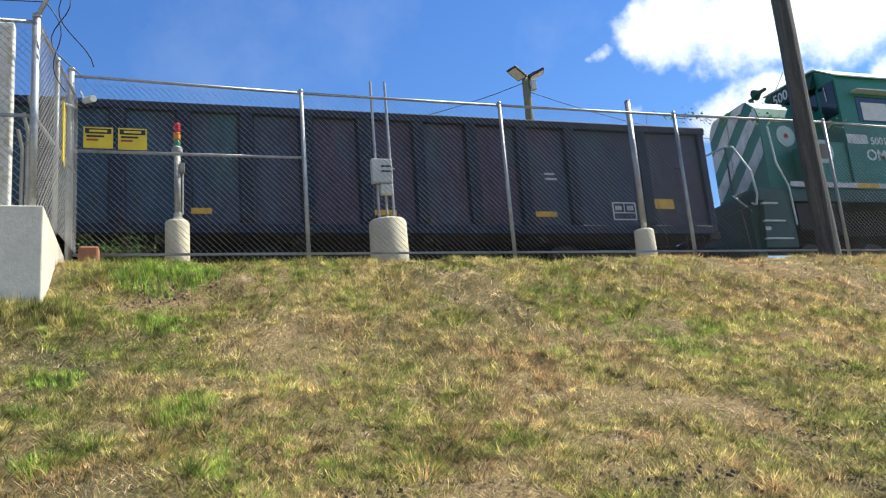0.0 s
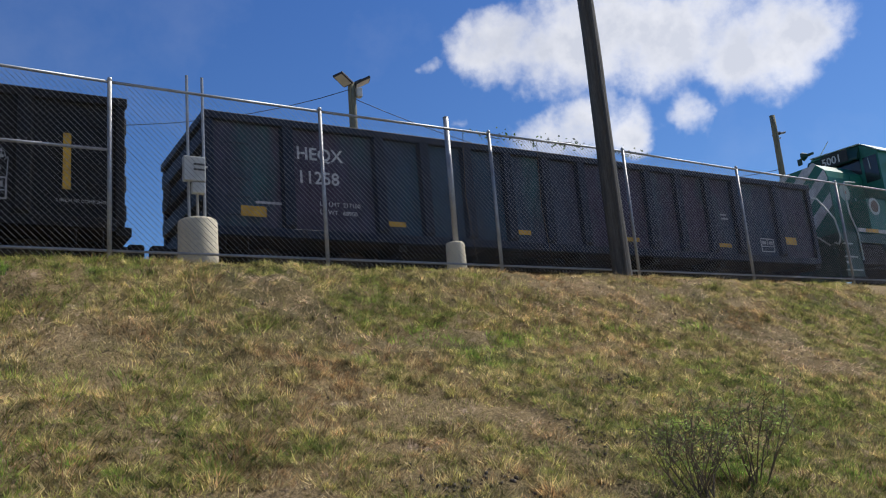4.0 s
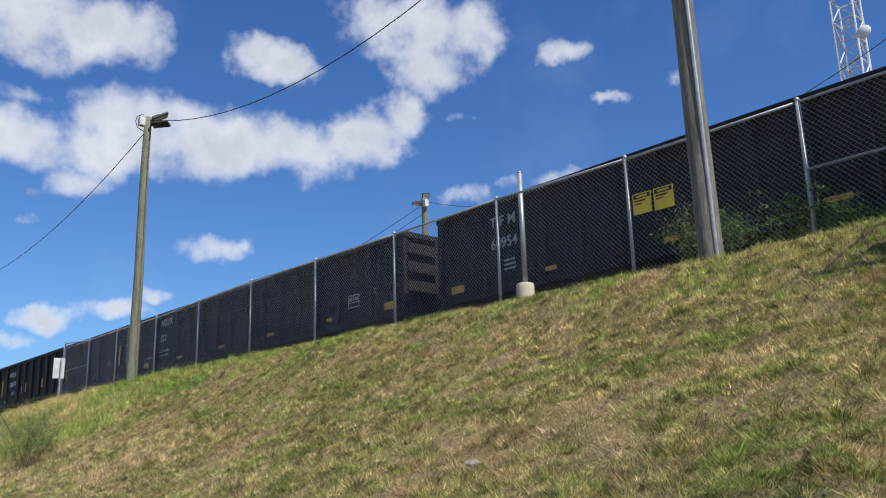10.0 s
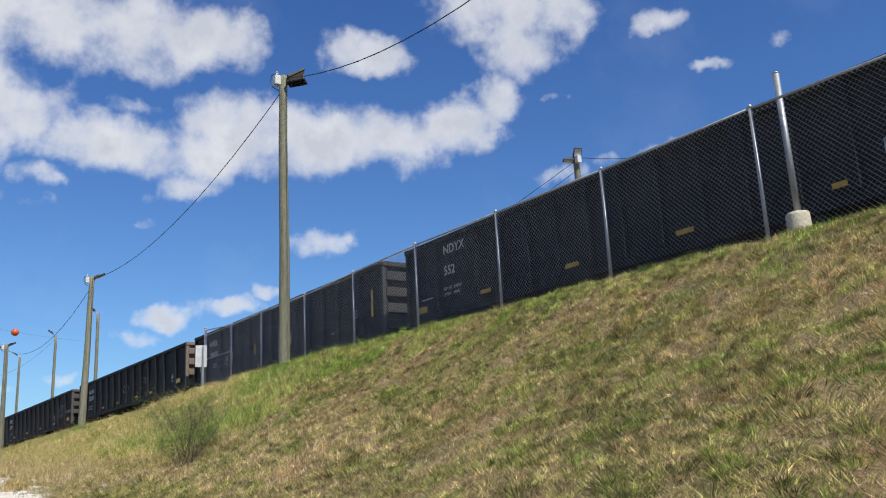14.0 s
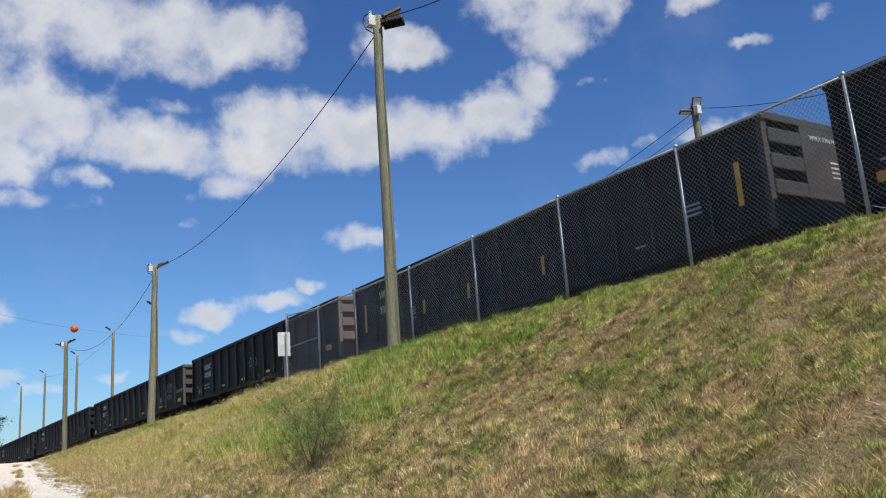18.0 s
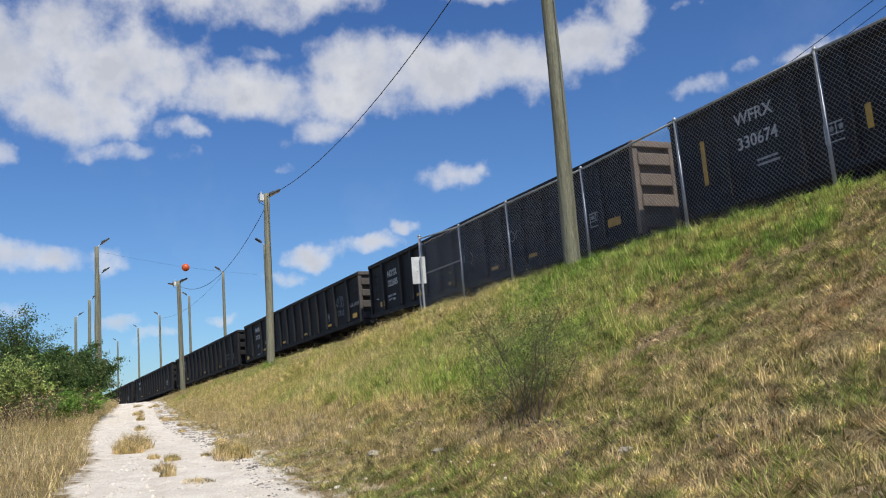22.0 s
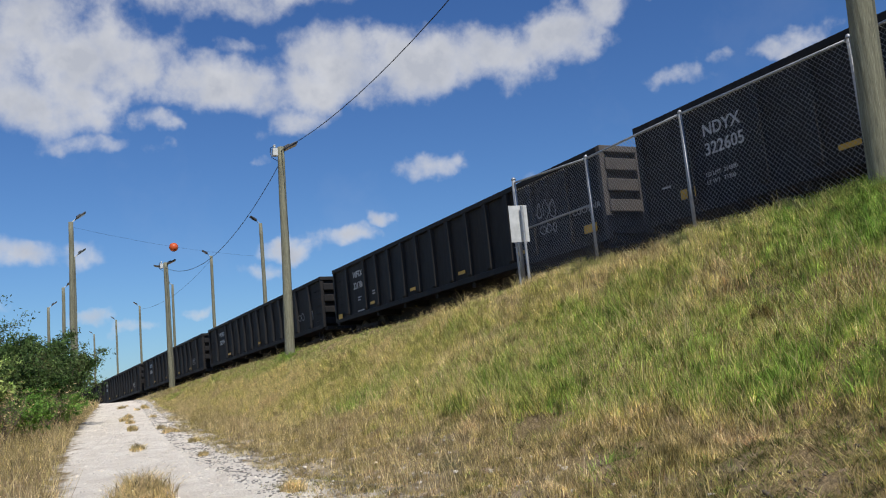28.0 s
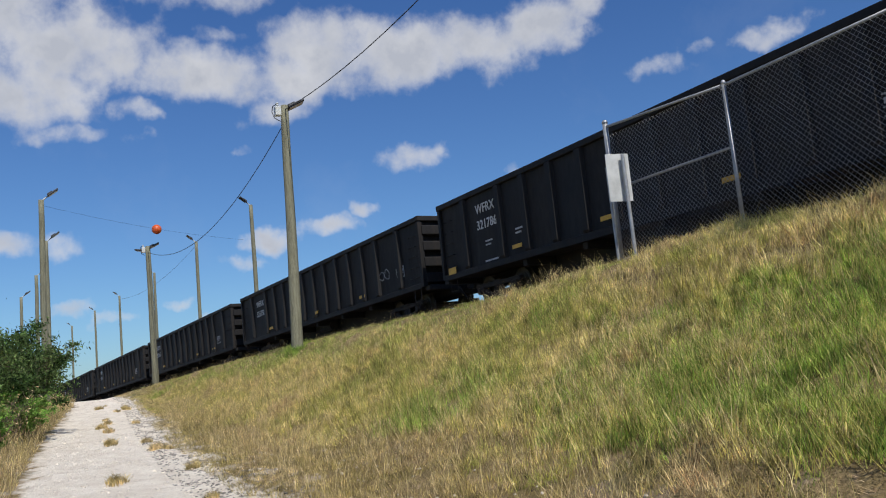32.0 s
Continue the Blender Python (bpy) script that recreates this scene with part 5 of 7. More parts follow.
def wagon(L, paint, sheet, end_mat, mark, number, size, mark_z, number_z, patches, uprights, label, seed, data=(), bars=(), weights="", plated=True, mark_u=2.0, mat=None):
    """One wagon with its markings; u runs from its west end."""
    car, hx, fy, at = gondola(L, paint, end_mat, sheet, [(u - L / 2, w, h, z) for u, w, h, z in patches], seed, label, [(u - L / 2, a, b) for u, a, b in uprights], plated)
    w0 = -L / 2
    mat = mat or M_WHITE
    text("lettering", mark, size, mat, car, at(w0 + mark_u, mark_z), bold=0.005)
    text("lettering", number, size, mat, car, at(w0 + mark_u, number_z), bold=0.005)
    if weights:
        text("lettering", "LD LMT  " + weights.split()[0], 0.12, mat, car, at(w0 + mark_u + (0.42 if mark == "HEQX" else -0.05), number_z - 0.42))
        text("lettering", "LT WT   " + weights.split()[1], 0.12, mat, car, at(w0 + mark_u + (0.42 if mark == "HEQX" else -0.05), number_z - 0.58))
    if plated:
        # small marks on the plate of the east end
        text("end_lettering", mark + " " + number, 0.13, mat, car, pose(L / 2 + 0.052, -0.30, 2.72, 90, 0, 90))
        for k in range(4):
            part("stencil_bar", box(B(), L / 2 + 0.047, L / 2 + 0.051, 0.25, 0.55 + 0.22 * ((k * 7) % 3), 2.30 - k * 0.1, 2.34 - k * 0.1), M_CHALK, car)
    for u, z in data:
        data_box(car, w0 + u, z, fy)
    for u, z, n, w in bars:
        stencil_bars(car, w0 + u, z, fy, n, w, 0.045, 0.1, seed + n)
    return car, w0, fy, at


def wagon_one():
    L = 16.7
    car, w0, fy, at = wagon(L, M_NAVY, M_NAVYPANEL, M_NAVY, "HEQX", "11258", 0.34, 2.42, 1.96, patch_row((3.64, 6.66, 9.79, 12.91)) + [(0.83, 0.46, 0.19, 1.23), (15.5, 0.44, 0.20, 1.38)], (),
                            "dark navy high-sided gondola wagon with white lettering", 11, ((14.38, 1.17),), ((0.9, 1.50, 1, 0.7), (13.0, 2.05, 2, 0.3)), "217100 68900", False, 1.70)
    return car, L


def wagon_two():
    L = 16.3
    car, w0, fy, at = wagon(L, M_BLACK, M_PANELS, M_BLACK, "KCSM", "61420", 0.33, 2.38, 1.92, (), ((1.17, 1.44, 2.32), (4.6, 1.44, 1.86), (7.2, 1.44, 1.86), (9.77, 1.44, 1.86), (12.06, 1.46, 1.90), (15.4, 1.48, 2.42)),
                            "black high-sided gondola wagon scrawled with white spray paint", 12, ((14.05, 1.28),), ((14.1, 2.15, 5, 0.42),), "211600 64400", False, 1.85)
    text("lettering", "2 INCH HF COMP SHOES", 0.075, M_WHITE, car, at(w0 + 0.40, 1.32))
    text("lettering", "2 INCH HF COMP SHOES", 0.075, M_WHITE, car, at(w0 + 15.25, 1.30))
    text("graffiti", "DON", 0.26, M_CHALK, car, at(w0 + 1.0, 2.55))
    for word, size, u, z in (("Ne", 0.46, 8.45, 1.74), ("TIOS", 0.42, 9.15, 1.74), ("Ne", 0.46, 12.62, 2.02), ("TIOS", 0.46, 13.25, 2.05), ("SeveN", 0.48, 12.5, 1.54), ("14", 0.56, 11.66, 1.68), ("1", 0.5, 9.0, 1.26),
                             ("Ne", 0.46, 6.6, 1.85), ("TIOS", 0.42, 7.2, 1.85)):
        text("graffiti", word, size, M_CHALK, car, at(w0 + u, z), bold=-0.012)
    for k, (u, w, z, h, lw) in enumerate(((10.38, 0.68, 1.80, 0.42, 0.040), (6.9, 0.8, 1.42, 0.3, 0.022), (0.7, 0.5, 2.15, 0.3, 0.022), (1.5, 0.5, 2.0, 0.5, 0.022), (14.1, 0.5, 1.75, 0.6, 0.015))):
        scrawl(30 + k, w0 + u, z, w, h, 3, car, fy, lw=lw)
    return car, L


def wagon_three():
    L = 16.45
    car, w0, fy, at = wagon(L, M_BLACK, M_PANELS, M_BROWNEND, "T F M", "60954", 0.34, 2.49, 1.97, patch_row((3.59, 6.6, 9.8, 12.8), 1.14) + [(0.72, 0.44, 0.18, 1.12), (15.75, 0.55, 0.20, 1.16)], (),
                            "black gondola wagon with dusty beige end and red spray paint", 13, ((12.4, 1.62),), ((2.2, 1.62, 3, 0.45), (15.0, 1.95, 4, 0.5)), "", False, 1.79, M_CHALK)
    # a red and green pennant with three pale bars
    for m, pts, d in ((M_GRAFR, ((13.88, 2.70), (14.76, 2.72), (14.74, 2.10), (14.45, 2.30), (14.2, 2.42)), 0.103), (M_GRAFG, ((13.95, 2.60), (14.2, 2.42), (14.45, 2.30), (14.74, 2.10), (13.97, 2.12)), 0.104),
                      (M_WHITE, ((14.00, 2.46), (14.20, 2.52), (14.18, 2.44), (14.12, 2.22), (14.06, 2.20), (14.09, 2.42)), 0.108), (M_WHITE, ((14.24, 2.53), (14.42, 2.58), (14.41, 2.50), (14.32, 2.46), (14.30, 2.26), (14.24, 2.26)), 0.108),
                      (M_WHITE, ((14.45, 2.58), (14.66, 2.62), (14.66, 2.34), (14.60, 2.32), (14.55, 2.46), (14.50, 2.30), (14.45, 2.30)), 0.108)):
        bm = B()
        bm.faces.new([bm.verts.new((w0 + u, 0, z)) for u, z in pts])
        part("paint_patch", bm, m, car, at=pose(0, fy - d, 0))
    stencil_bars(car, w0 + 13.8, 2.05, fy, 4, 0.75, 0.045, 0.1, 71)
    return car, L


def plain(L, mark, number, end_mat, seed, label, patches, data_u, weights="", uprights=(), mz=2.42, nz=1.97, mu=2.05, bars=()):
    car, w0, fy, at = wagon(L, M_BLACK, M_PANELS, end_mat, mark, number, 0.35, mz, nz, patches, uprights, label, seed, ((data_u, 1.45),), bars, weights, True, mu)
    return car, w0, fy, at


def make_train():
    made = [wagon_one(), wagon_two(), wagon_three()]
    c = plain(16.77, "NDYX", "552", M_BLACK, 21, "black gondola wagon with worn grey end beams", patch_row((3.79, 7.0, 10.2, 13.5)) + [(0.87, 0.46, 0.18, 1.14), (16.2, 0.5, 0.2, 1.14)], 14.2, "218200 68400", mz=2.63, nz=2.04, mu=1.86, bars=((0.7, 1.5, 1, 0.6), (15.1, 1.8, 2, 0.4)))
    made.append((c[0], 16.77))
    c = plain(17.4, "WFRX", "330674", M_GREYEND, 22, "black gondola wagon with upright yellow reflectors", (), 3.9, "", [(0.97, 1.46, 2.40), (4.9, 1.45, 1.88), (7.36, 1.47, 1.9), (10.72, 1.43, 1.9), (13.2, 1.43, 1.87), (16.72, 1.5, 2.36)], mz=2.44, nz=1.94, mu=1.85, bars=((15.3, 1.85, 3, 0.5), (13.8, 1.35, 1, 0.4), (2.3, 1.6, 2, 0.6)))
    made.append((c[0], 17.4))
    car, w0, fy, at = c = plain(18.18, "NDYX", "322605", M_BEIGE, 23, "black gondola wagon with a pale beige end and chalk scrawl", patch_row((5.21, 7.97, 11.08, 13.35)) + [(1.43, 0.42, 0.2, 1.24), (17.2, 0.5, 0.2, 1.28)], 16.1, "214800 71200", mz=2.36, nz=1.97, mu=1.95, bars=((0.6, 1.6, 1, 0.3),))
    scrawl(61, w0 + 12.0, 2.0, 0.9, 0.35, 3, car, fy, lw=0.030)
    scrawl(62, w0 + 8.6, 1.9, 0.9, 0.45, 3, car, fy, lw=0.030)
    made.append((car, 18.18))
    car, w0, fy, at = plain(18.35, "WFRX", "321786", M_DUST, 24, "black ribbed gondola wagon with white lettering", patch_row((4.14, 7.72, 11.23, 14.6)) + [(0.66, 0.44, 0.19, 1.02), (17.7, 0.5, 0.2, 1.18)], 13.9, "", mz=2.46, nz=2.02, mu=2.12, bars=((2.5, 1.63, 2, 0.4), (4.0, 1.68, 2, 0.4), (2.4, 1.1, 1, 0.9)))
    text("graffiti", "COCHINA", 0.24, M_CHALK, car, at(w0 + 16.95, 1.72))
    scrawl(65, w0 + 15.4, 2.15, 0.9, 0.5, 3, car, fy)
    scrawl(66, w0 + 15.5, 1.65, 0.8, 0.3, 3, car, fy)
    made.append((car, 18.35))
    car, w0, fy, at = plain(17.6, "WFRX", "321750", M_BLACK, 25, "black ribbed gondola wagon with faint chalk marks", patch_row((4.0, 9.12, 13.3)), 15.8)
    scrawl(68, w0 + 14.6, 1.7, 0.7, 0.4, 2, car, fy)
    made.append((car, 17.6))
    for k, (L, mk, nb) in enumerate(((17.1, "NDYX", "322611"), (17.3, "WFRX", "330610"), (17.3, "NDYX", "322640"), (17.3, "WFRX", "330655"))):
        made.append((plain(L, mk, nb, M_BLACK, 26 + k, "black ribbed gondola wagon far along the train", patch_row((3.9, 7.5, 11.0, 14.0)), 14.4)[0], L))
    e = E
    for car, L in made:
        CARS.append((car, L, e))
        e -= L + 1.3


make_train()


# ---------------------------------------------------------------- locomotive
def prism(bm, pts, y0, y1):
    a = [bm.verts.new((x, y0, z)) for x, z in pts]
    b = [bm.verts.new((x, y1, z)) for x, z in pts]
    n = len(pts)
    for k in range(n):
        bm.faces.new((a[k], a[(k + 1) % n], b[(k + 1) % n], b[k]))
    bm.faces.new(a[::-1])
    bm.faces.new(b)
    return bm


def locomotive():
    """Its west end is the origin; it stands on the rails at z = 0 and runs to +x, with a narrow nose before the cab."""
    lo = thing("locomotive", "green diesel locomotive with white diagonal nose stripes", "locomotive")
    part("deck", box(B(), 0.0, 17.0, -1.5, 1.5, 1.62, 1.90, 0.02), M_GREENDK, lo)
    part("deck_edge", box(B(), 0.85, 17.0, -1.52, -1.502, 1.94, 2.05), M_WHITE, lo, "white and yellow chequered deck edge")
    for k in range(11):
        part("edge_block", box(B(), 1.2 + k * 1.45, 1.8 + k * 1.45, -1.527, -1.521, 1.94, 2.05), M_YELLOW, lo)
    # narrow nose: eight-sided front, bands across it
    X0, Y0, Y1, Z0, Z1 = 0.90, -0.86, 0.90, 1.91, 4.28
    face = [(Y0, Z0), (Y1, Z0), (Y1, 3.95), (0.78, 4.20), (0.66, Z1), (-0.52, Z1), (-0.80, 4.02), (Y0, 3.80)]
    bm = B()
    a = [bm.verts.new((X0, y, z)) for y, z in face]
    b = [bm.verts.new((2.75, y, z)) for y, z in face]
    bm.faces.new(a)
    bm.faces.new(b[::-1])
    for i in range(len(a)):
        k = (i + 1) % len(a)
        bm.faces.new((a[i], b[i], b[k], a[k]))
    nose = part("short_hood", bm, M_GREEN, lo)

    def clip(poly, keep):
        """Cut a polygon by the half-plane keep(p) >= 0."""
        res = []
        for p, q in zip(poly, poly[1:] + poly[:1]):
            dp, dq = keep(p), keep(q)
            if dp >= 0:
                res.append(p)
            if dp * dq < 0:
                f = dp / (dp - dq)
                res.append((p[0] + (q[0] - p[0]) * f, p[1] + (q[1] - p[1]) * f))
        return res

    ins = [(y * 0.97, z) for y, z in face]
    for n in range(6):
        d0 = -2.35 + n * 0.60
        band = [(y, z) for y, z in ins if True]
        u = lambda p: (-p[0]) * 0.66 - (p[1] - 3.0) * 0.75 + 0.35
        band = clip(band, lambda p: u(p) - d0)
        band = clip(band, lambda p: d0 + 0.30 - u(p))
        band = clip(band, lambda p: p[1] - 2.30)
        if len(band) > 2:
            bm = B()
            v = [bm.verts.new((X0 - 0.014, y, z)) for y, z in band]
            w = [bm.verts.new((X0 - 0.004, y, z)) for y, z in band]
            bm.faces.new(v)
            bm.faces.new(w[::-1])
            for q in range(len(v)):
                bm.faces.new((v[q], w[q], w[(q + 1) % len(v)], v[(q + 1) % len(v)]))
            part("nose_stripe", bm, M_WHITE, nose)
    # grille, locker and marker on the nose's near side
    part("round_grille", lathe(B(), [(0.25, -0.012), (0.25, 0.0)], 22, (1.55, -0.865, 3.35), "y"), M_ROOF, nose)
    part("grille_boss", lathe(B(), [(0.06, -0.012), (0.06, 0.0)], 12, (1.55, -0.88, 3.35), "y"), M_GRAFR, nose)
    part("hood_door", box(B(), 1.95, 2.55, -0.878, -0.862, 2.2, 3.9, 0.006), M_GREEN, nose)
    part("hood_latch", box(B(), 2.0, 2.06, -0.89, -0.88, 3.0, 3.2), M_HANDRAIL, nose)
    # cab: cranked roof line, number board over the windscreen
    prof = [(-1.5, 1.91), (1.0, 1.91), (1.0, 4.62), (0.72, 5.00), (-0.98, 4.94), (-1.5, 4.60)]
    bm = B()
    a = [bm.verts.new((2.62, y, z)) for y, z in prof]
    b = [bm.verts.new((6.0, y, z)) for y, z in prof]
    bm.faces.new(a)
    bm.faces.new(b[::-1])
    for i in range(len(a)):
        k = (i + 1) % len(a)
        bm.faces.new((a[i], b[i], b[k], a[k]))
    cab = part("cab", bm, M_GREEN, lo)
    bm = B()
    a = [bm.verts.new((2.56, y, z)) for y, z in ((-1.58, 4.57), (-1.0, 4.955), (0.72, 5.02), (0.72, 5.05), (-1.0, 4.985), (-1.58, 4.60))]
    b = [bm.verts.new((6.1, v.co.y, v.co.z)) for v in a]
    bm.faces.new(a)
    bm.faces.new(b[::-1])
    for i in range(len(a)):
        k = (i + 1) % len(a)
        bm.faces.new((a[i], b[i], b[k], a[k]))
    part("roof", bm, M_ROOF, lo)
    part("windscreen", box(B(), 2.605, 2.617, -0.90, 0.78, 4.02, 4.52), M_GLASSDK, cab)
    part("brow", prism(B(), [(2.62, 4.54), (2.42, 4.50), (2.42, 4.56), (2.62, 4.94)], -0.95, 0.85), M_GREENDK, cab)
    part("corner_window", box(B(), 2.605, 2.617, -1.44, -1.00, 3.70, 4.50), M_GLASSDK, cab)
    part("wiper", tube(B(), (2.59, -1.18, 4.45), (2.59, -1.2, 4.1), 0.012), M_HANDRAIL, cab)
    part("number_board", box(B(), 2.395, 2.412, -0.66, 0.26, 4.52, 4.90, 0.004), M_INK, cab)
    text("lettering", "5001", 0.34, M_WHITE, lo, pose(2.388, 0.22, 4.58, 90, 0, -90), bold=0.006)
    part("headlight", lathe(B(), [(0.10, -0.06), (0.10, 0.0), (0.07, 0.01)], 14, (2.40, 0.55, 4.72), "x"), M_LENS, cab)
    part("headlight", lathe(B(), [(0.10, -0.06), (0.10, 0.0), (0.07, 0.01)], 14, (2.40, 0.55, 4.48), "x"), M_LENS, cab)
    part("side_window", box(B(), 3.10, 4.55, -1.512, -1.502, 3.52, 4.12), M_GLASSDK, cab)
    part("window_shade", box(B(), 3.22, 3.95, -1.520, -1.514, 3.55, 3.98), M_GREYBOX, cab)
    part("window_visor", prism(B(), [(3.0, 4.20), (3.0, 4.23), (4.7, 4.23), (4.7, 4.20)], -1.72, -1.50), M_ROOF, cab)
    text("lettering", "5001", 0.24, M_WHITE, lo, pose(3.29, -1.509, 2.98, 90, 0, 0), bold=0.004)
    text("lettering", "OMLX", 0.36, M_WHITE, lo, pose(3.10, -1.509, 2.60, 90, 0, 0), bold=0.006)
    part("white_band", box(B(), 2.64, 3.22, -1.507, -1.503, 2.98, 3.20), M_WHITE, cab)
    part("round_badge", lathe(B(), [(0.27, -0.006), (0.27, 0.0)], 24, (1.95, -1.46, 2.78), "y"), M_HANDRAIL, cab)
    part("badge_centre", lathe(B(), [(0.18, -0.006), (0.18, 0.0)], 20, (1.95, -1.467, 2.78), "y"), M_BEIGE, cab)
    part("cab_locker", box(B(), 1.62, 2.62, -1.45, -0.9, 1.91, 3.02, 0.02), M_GREEN, cab)
    part("horn", lathe(B(), [(0.04, -0.2), (0.05, 0.0), (0.14, 0.16), (0.15, 0.18), (0.05, 0.1)], 14, (2.5, 0.72, 5.18), "y"), M_GREENDK, lo)
    part("mirror", box(B(), 2.40, 2.46, 0.92, 1.08, 4.9, 5.12, 0.02), M_GREENDK, lo)
    part("antenna", tube(B(), (2.7, 0.5, 5.0), (2.75, 0.1, 5.45), 0.012), M_HANDRAIL, lo)
    # long hood behind the cab
    hood = part("long_hood", box(B(), 6.0, 16.4, -1.05, 1.05, 1.90, 4.20, 0.06), M_GREEN, lo)
    for k in range(8):
        part("hood_door", box(B(), 6.3 + k * 1.22, 7.4 + k * 1.22, -1.07, -1.052, 2.1, 3.7, 0.006), M_GREEN, hood)
    part("exhaust", box(B(), 10.2, 11.0, -0.3, 0.3, 4.2, 4.4), M_UNDER, hood)
    for k in range(3):
        part("roof_fan", lathe(B(), [(0.55, 4.2), (0.55, 4.32), (0.5, 4.34)], 20, (13 + k * 1.2, 0, 0)), M_UNDER, hood)
    # pilot, steps and rails at the nose
    part("pilot", prism(B(), [(-0.05, 0.35), (-0.12, 0.6), (-0.12, 1.55), (0.02, 1.62), (0.12, 1.62), (0.12, 0.35)], -1.30, 1.30), M_GREENDK, lo)
    part("step_well", prism(B(), [(-0.02, 0.62), (0.12, 1.90), (0.80, 1.90), (0.80, 0.62)], -1.49, -1.10), M_GREENDK, lo)
    for k in range(3):
        part("step", box(B(), -0.02 + 0.02 * k, 0.66 - 0.13 * k, -1.54, -1.47, 0.78 + k * 0.38, 0.815 + k * 0.38), M_HANDRAIL, lo)
    part("step_light", box(B(), 0.02, 0.16, -1.50, -1.485, 0.98, 1.06, 0.01), M_LENS, lo)
    part("handrail", pipe(B(), [(-0.05, 0.85, 2.9), (-0.05, 0.2, 3.12), (-0.05, -0.75, 3.08), (-0.05, -1.0, 2.98), (-0.05, -1.42, 2.3), (-0.05, -1.50, 1.75), (-0.05, -1.42, 1.55), (-0.05, -1.3, 1.62)], 0.026), M_HANDRAIL, lo)
    part("handrail", pipe(B(), [(-0.05, -0.75, 1.95), (-0.05, -1.1, 1.62), (-0.1, -1.3, 1.45)], 0.022), M_HANDRAIL, lo)
    part("rail_post", tube(B(), (-0.05, 0.82, 1.9), (-0.05, 0.82, 2.9), 0.024), M_HANDRAIL, lo)
    part("rail_post", tube(B(), (-0.05, -0.75, 1.9), (-0.05, -0.75, 3.08), 0.020), M_GREENDK, lo)
    part("handrail", pipe(B(), [(0.82, -1.52, 1.10), (0.78, -1.52, 1.95), (0.56, -1.52, 2.45), (0.50, -1.52, 3.28), (0.60, -1.52, 3.40), (1.1, -1.52, 3.43)], 0.022), M_HANDRAIL, lo)
    for k in range(6):
        x = 6.2 + k * 2.0
        part("handrail_post", tube(B(), (x, -1.48, 1.9), (x, -1.48, 2.9), 0.018), M_HANDRAIL, lo)
    part("handrail", tube(B(), (6.0, -1.48, 2.9), (16.8, -1.48, 2.9), 0.018), M_HANDRAIL, lo)
    part("fuel_tank", box(B(), 6.6, 10.6, -1.35, 1.35, 0.45, 1.58, 0.12), M_UNDER, lo)
    part("coupler", shared(("coupler",), coupler, M_RUST), None, lo, at=pose(-0.05, 0, -0.02, 0, 0, 180))
    part("air_hose", pipe(B(), [(-0.1, -0.4, 0.9), (-0.4, -0.42, 0.6), (-0.5, -0.36, 0.45)], 0.03), M_CABLE, lo)
    part("underframe", box(B(), 0.3, 16.6, -0.9, 0.9, 1.0, 1.6, 0.03), M_UNDER, lo)
    part("plough", box(B(), -0.02, 0.05, -1.28, 1.28, 0.12, 0.5, 0.01), M_GREENDK, lo)
    for k in range(4):
        part("air_reservoir", lathe(B(), [(0.0, -0.45), (0.16, -0.42), (0.18, -0.35), (0.18, 0.35), (0.16, 0.42), (0.0, 0.45)], 14, (5.2 + (k % 2) * 1.0, -1.0, 0.55 + (k // 2) * 0.42), "x"), M_UNDER, lo)
    part("battery_box", box(B(), 0.95, 2.0, -1.45, -1.0, 1.0, 1.6, 0.02), M_UNDER, lo)
    for x in (2.6, 13.6):
        t = part("truck", shared(("truck_frame",), truck_frame, M_RUST), None, lo, at=pose(x, 0, 0))
        for e in (-0.86, 0.86):
            WHEELS.append((part("wheelset", shared(("wheelset",), wheelset, M_WHEEL), None, t, at=pose(e, 0, 0.425)), e))
    return lo


LOCO = locomotive()
set_texts()

# ---------------------------------------------------------------- grass and plants
def blades(name, xs, ys, hs, ws, lean, mat, label, category="grass", two=False, seed=3, zs=None):
    """Many grass blades in one mesh: slim triangles (or bent ones of three) rooted in the ground."""
    r = np.random.default_rng(seed)
    n = len(xs)
    z = ground_at(xs, ys) - 0.01 if zs is None else zs
    a = r.uniform(0, 2 * np.pi, n)
    b = r.uniform(0, 2 * np.pi, n)
    l = lean * r.uniform(0.2, 1.0, n) * hs
    wx, wy = np.cos(a) * ws / 2, np.sin(a) * ws / 2
    ox, oy = np.cos(b) * l, np.sin(b) * l
    h = hs * np.sqrt(np.clip(1 - (lean * 0.6) ** 2, 0.2, 1))
    base = np.stack([xs, ys, z], -1)
    if not two:
        v = np.stack([base + np.stack([-wx, -wy, 0 * z], -1), base + np.stack([wx, wy, 0 * z], -1), base + np.stack([ox, oy, h], -1)], 1)
        f = np.arange(n * 3).reshape(n, 3)
    else:
        m = base + np.stack([ox * 0.35, oy * 0.35, h * 0.6], -1)
        v = np.stack([base + np.stack([-wx, -wy, 0 * z], -1), base + np.stack([wx, wy, 0 * z], -1),
                      m + np.stack([wx * 0.7, wy * 0.7, 0 * z], -1), m - np.stack([wx * 0.7, wy * 0.7, 0 * z], -1), base + np.stack([ox * 1.25, oy * 1.25, h], -1)], 1)
        k = np.arange(n)[:, None] * 5
        f = np.concatenate([k + [0, 1, 2], k + [0, 2, 3], k + [3, 2, 4]], 0)
    me = raw_mesh(name, v.reshape(-1, 3), f, mat)
    return tagged(whole(name, me, None, label, category), kind="stuff")


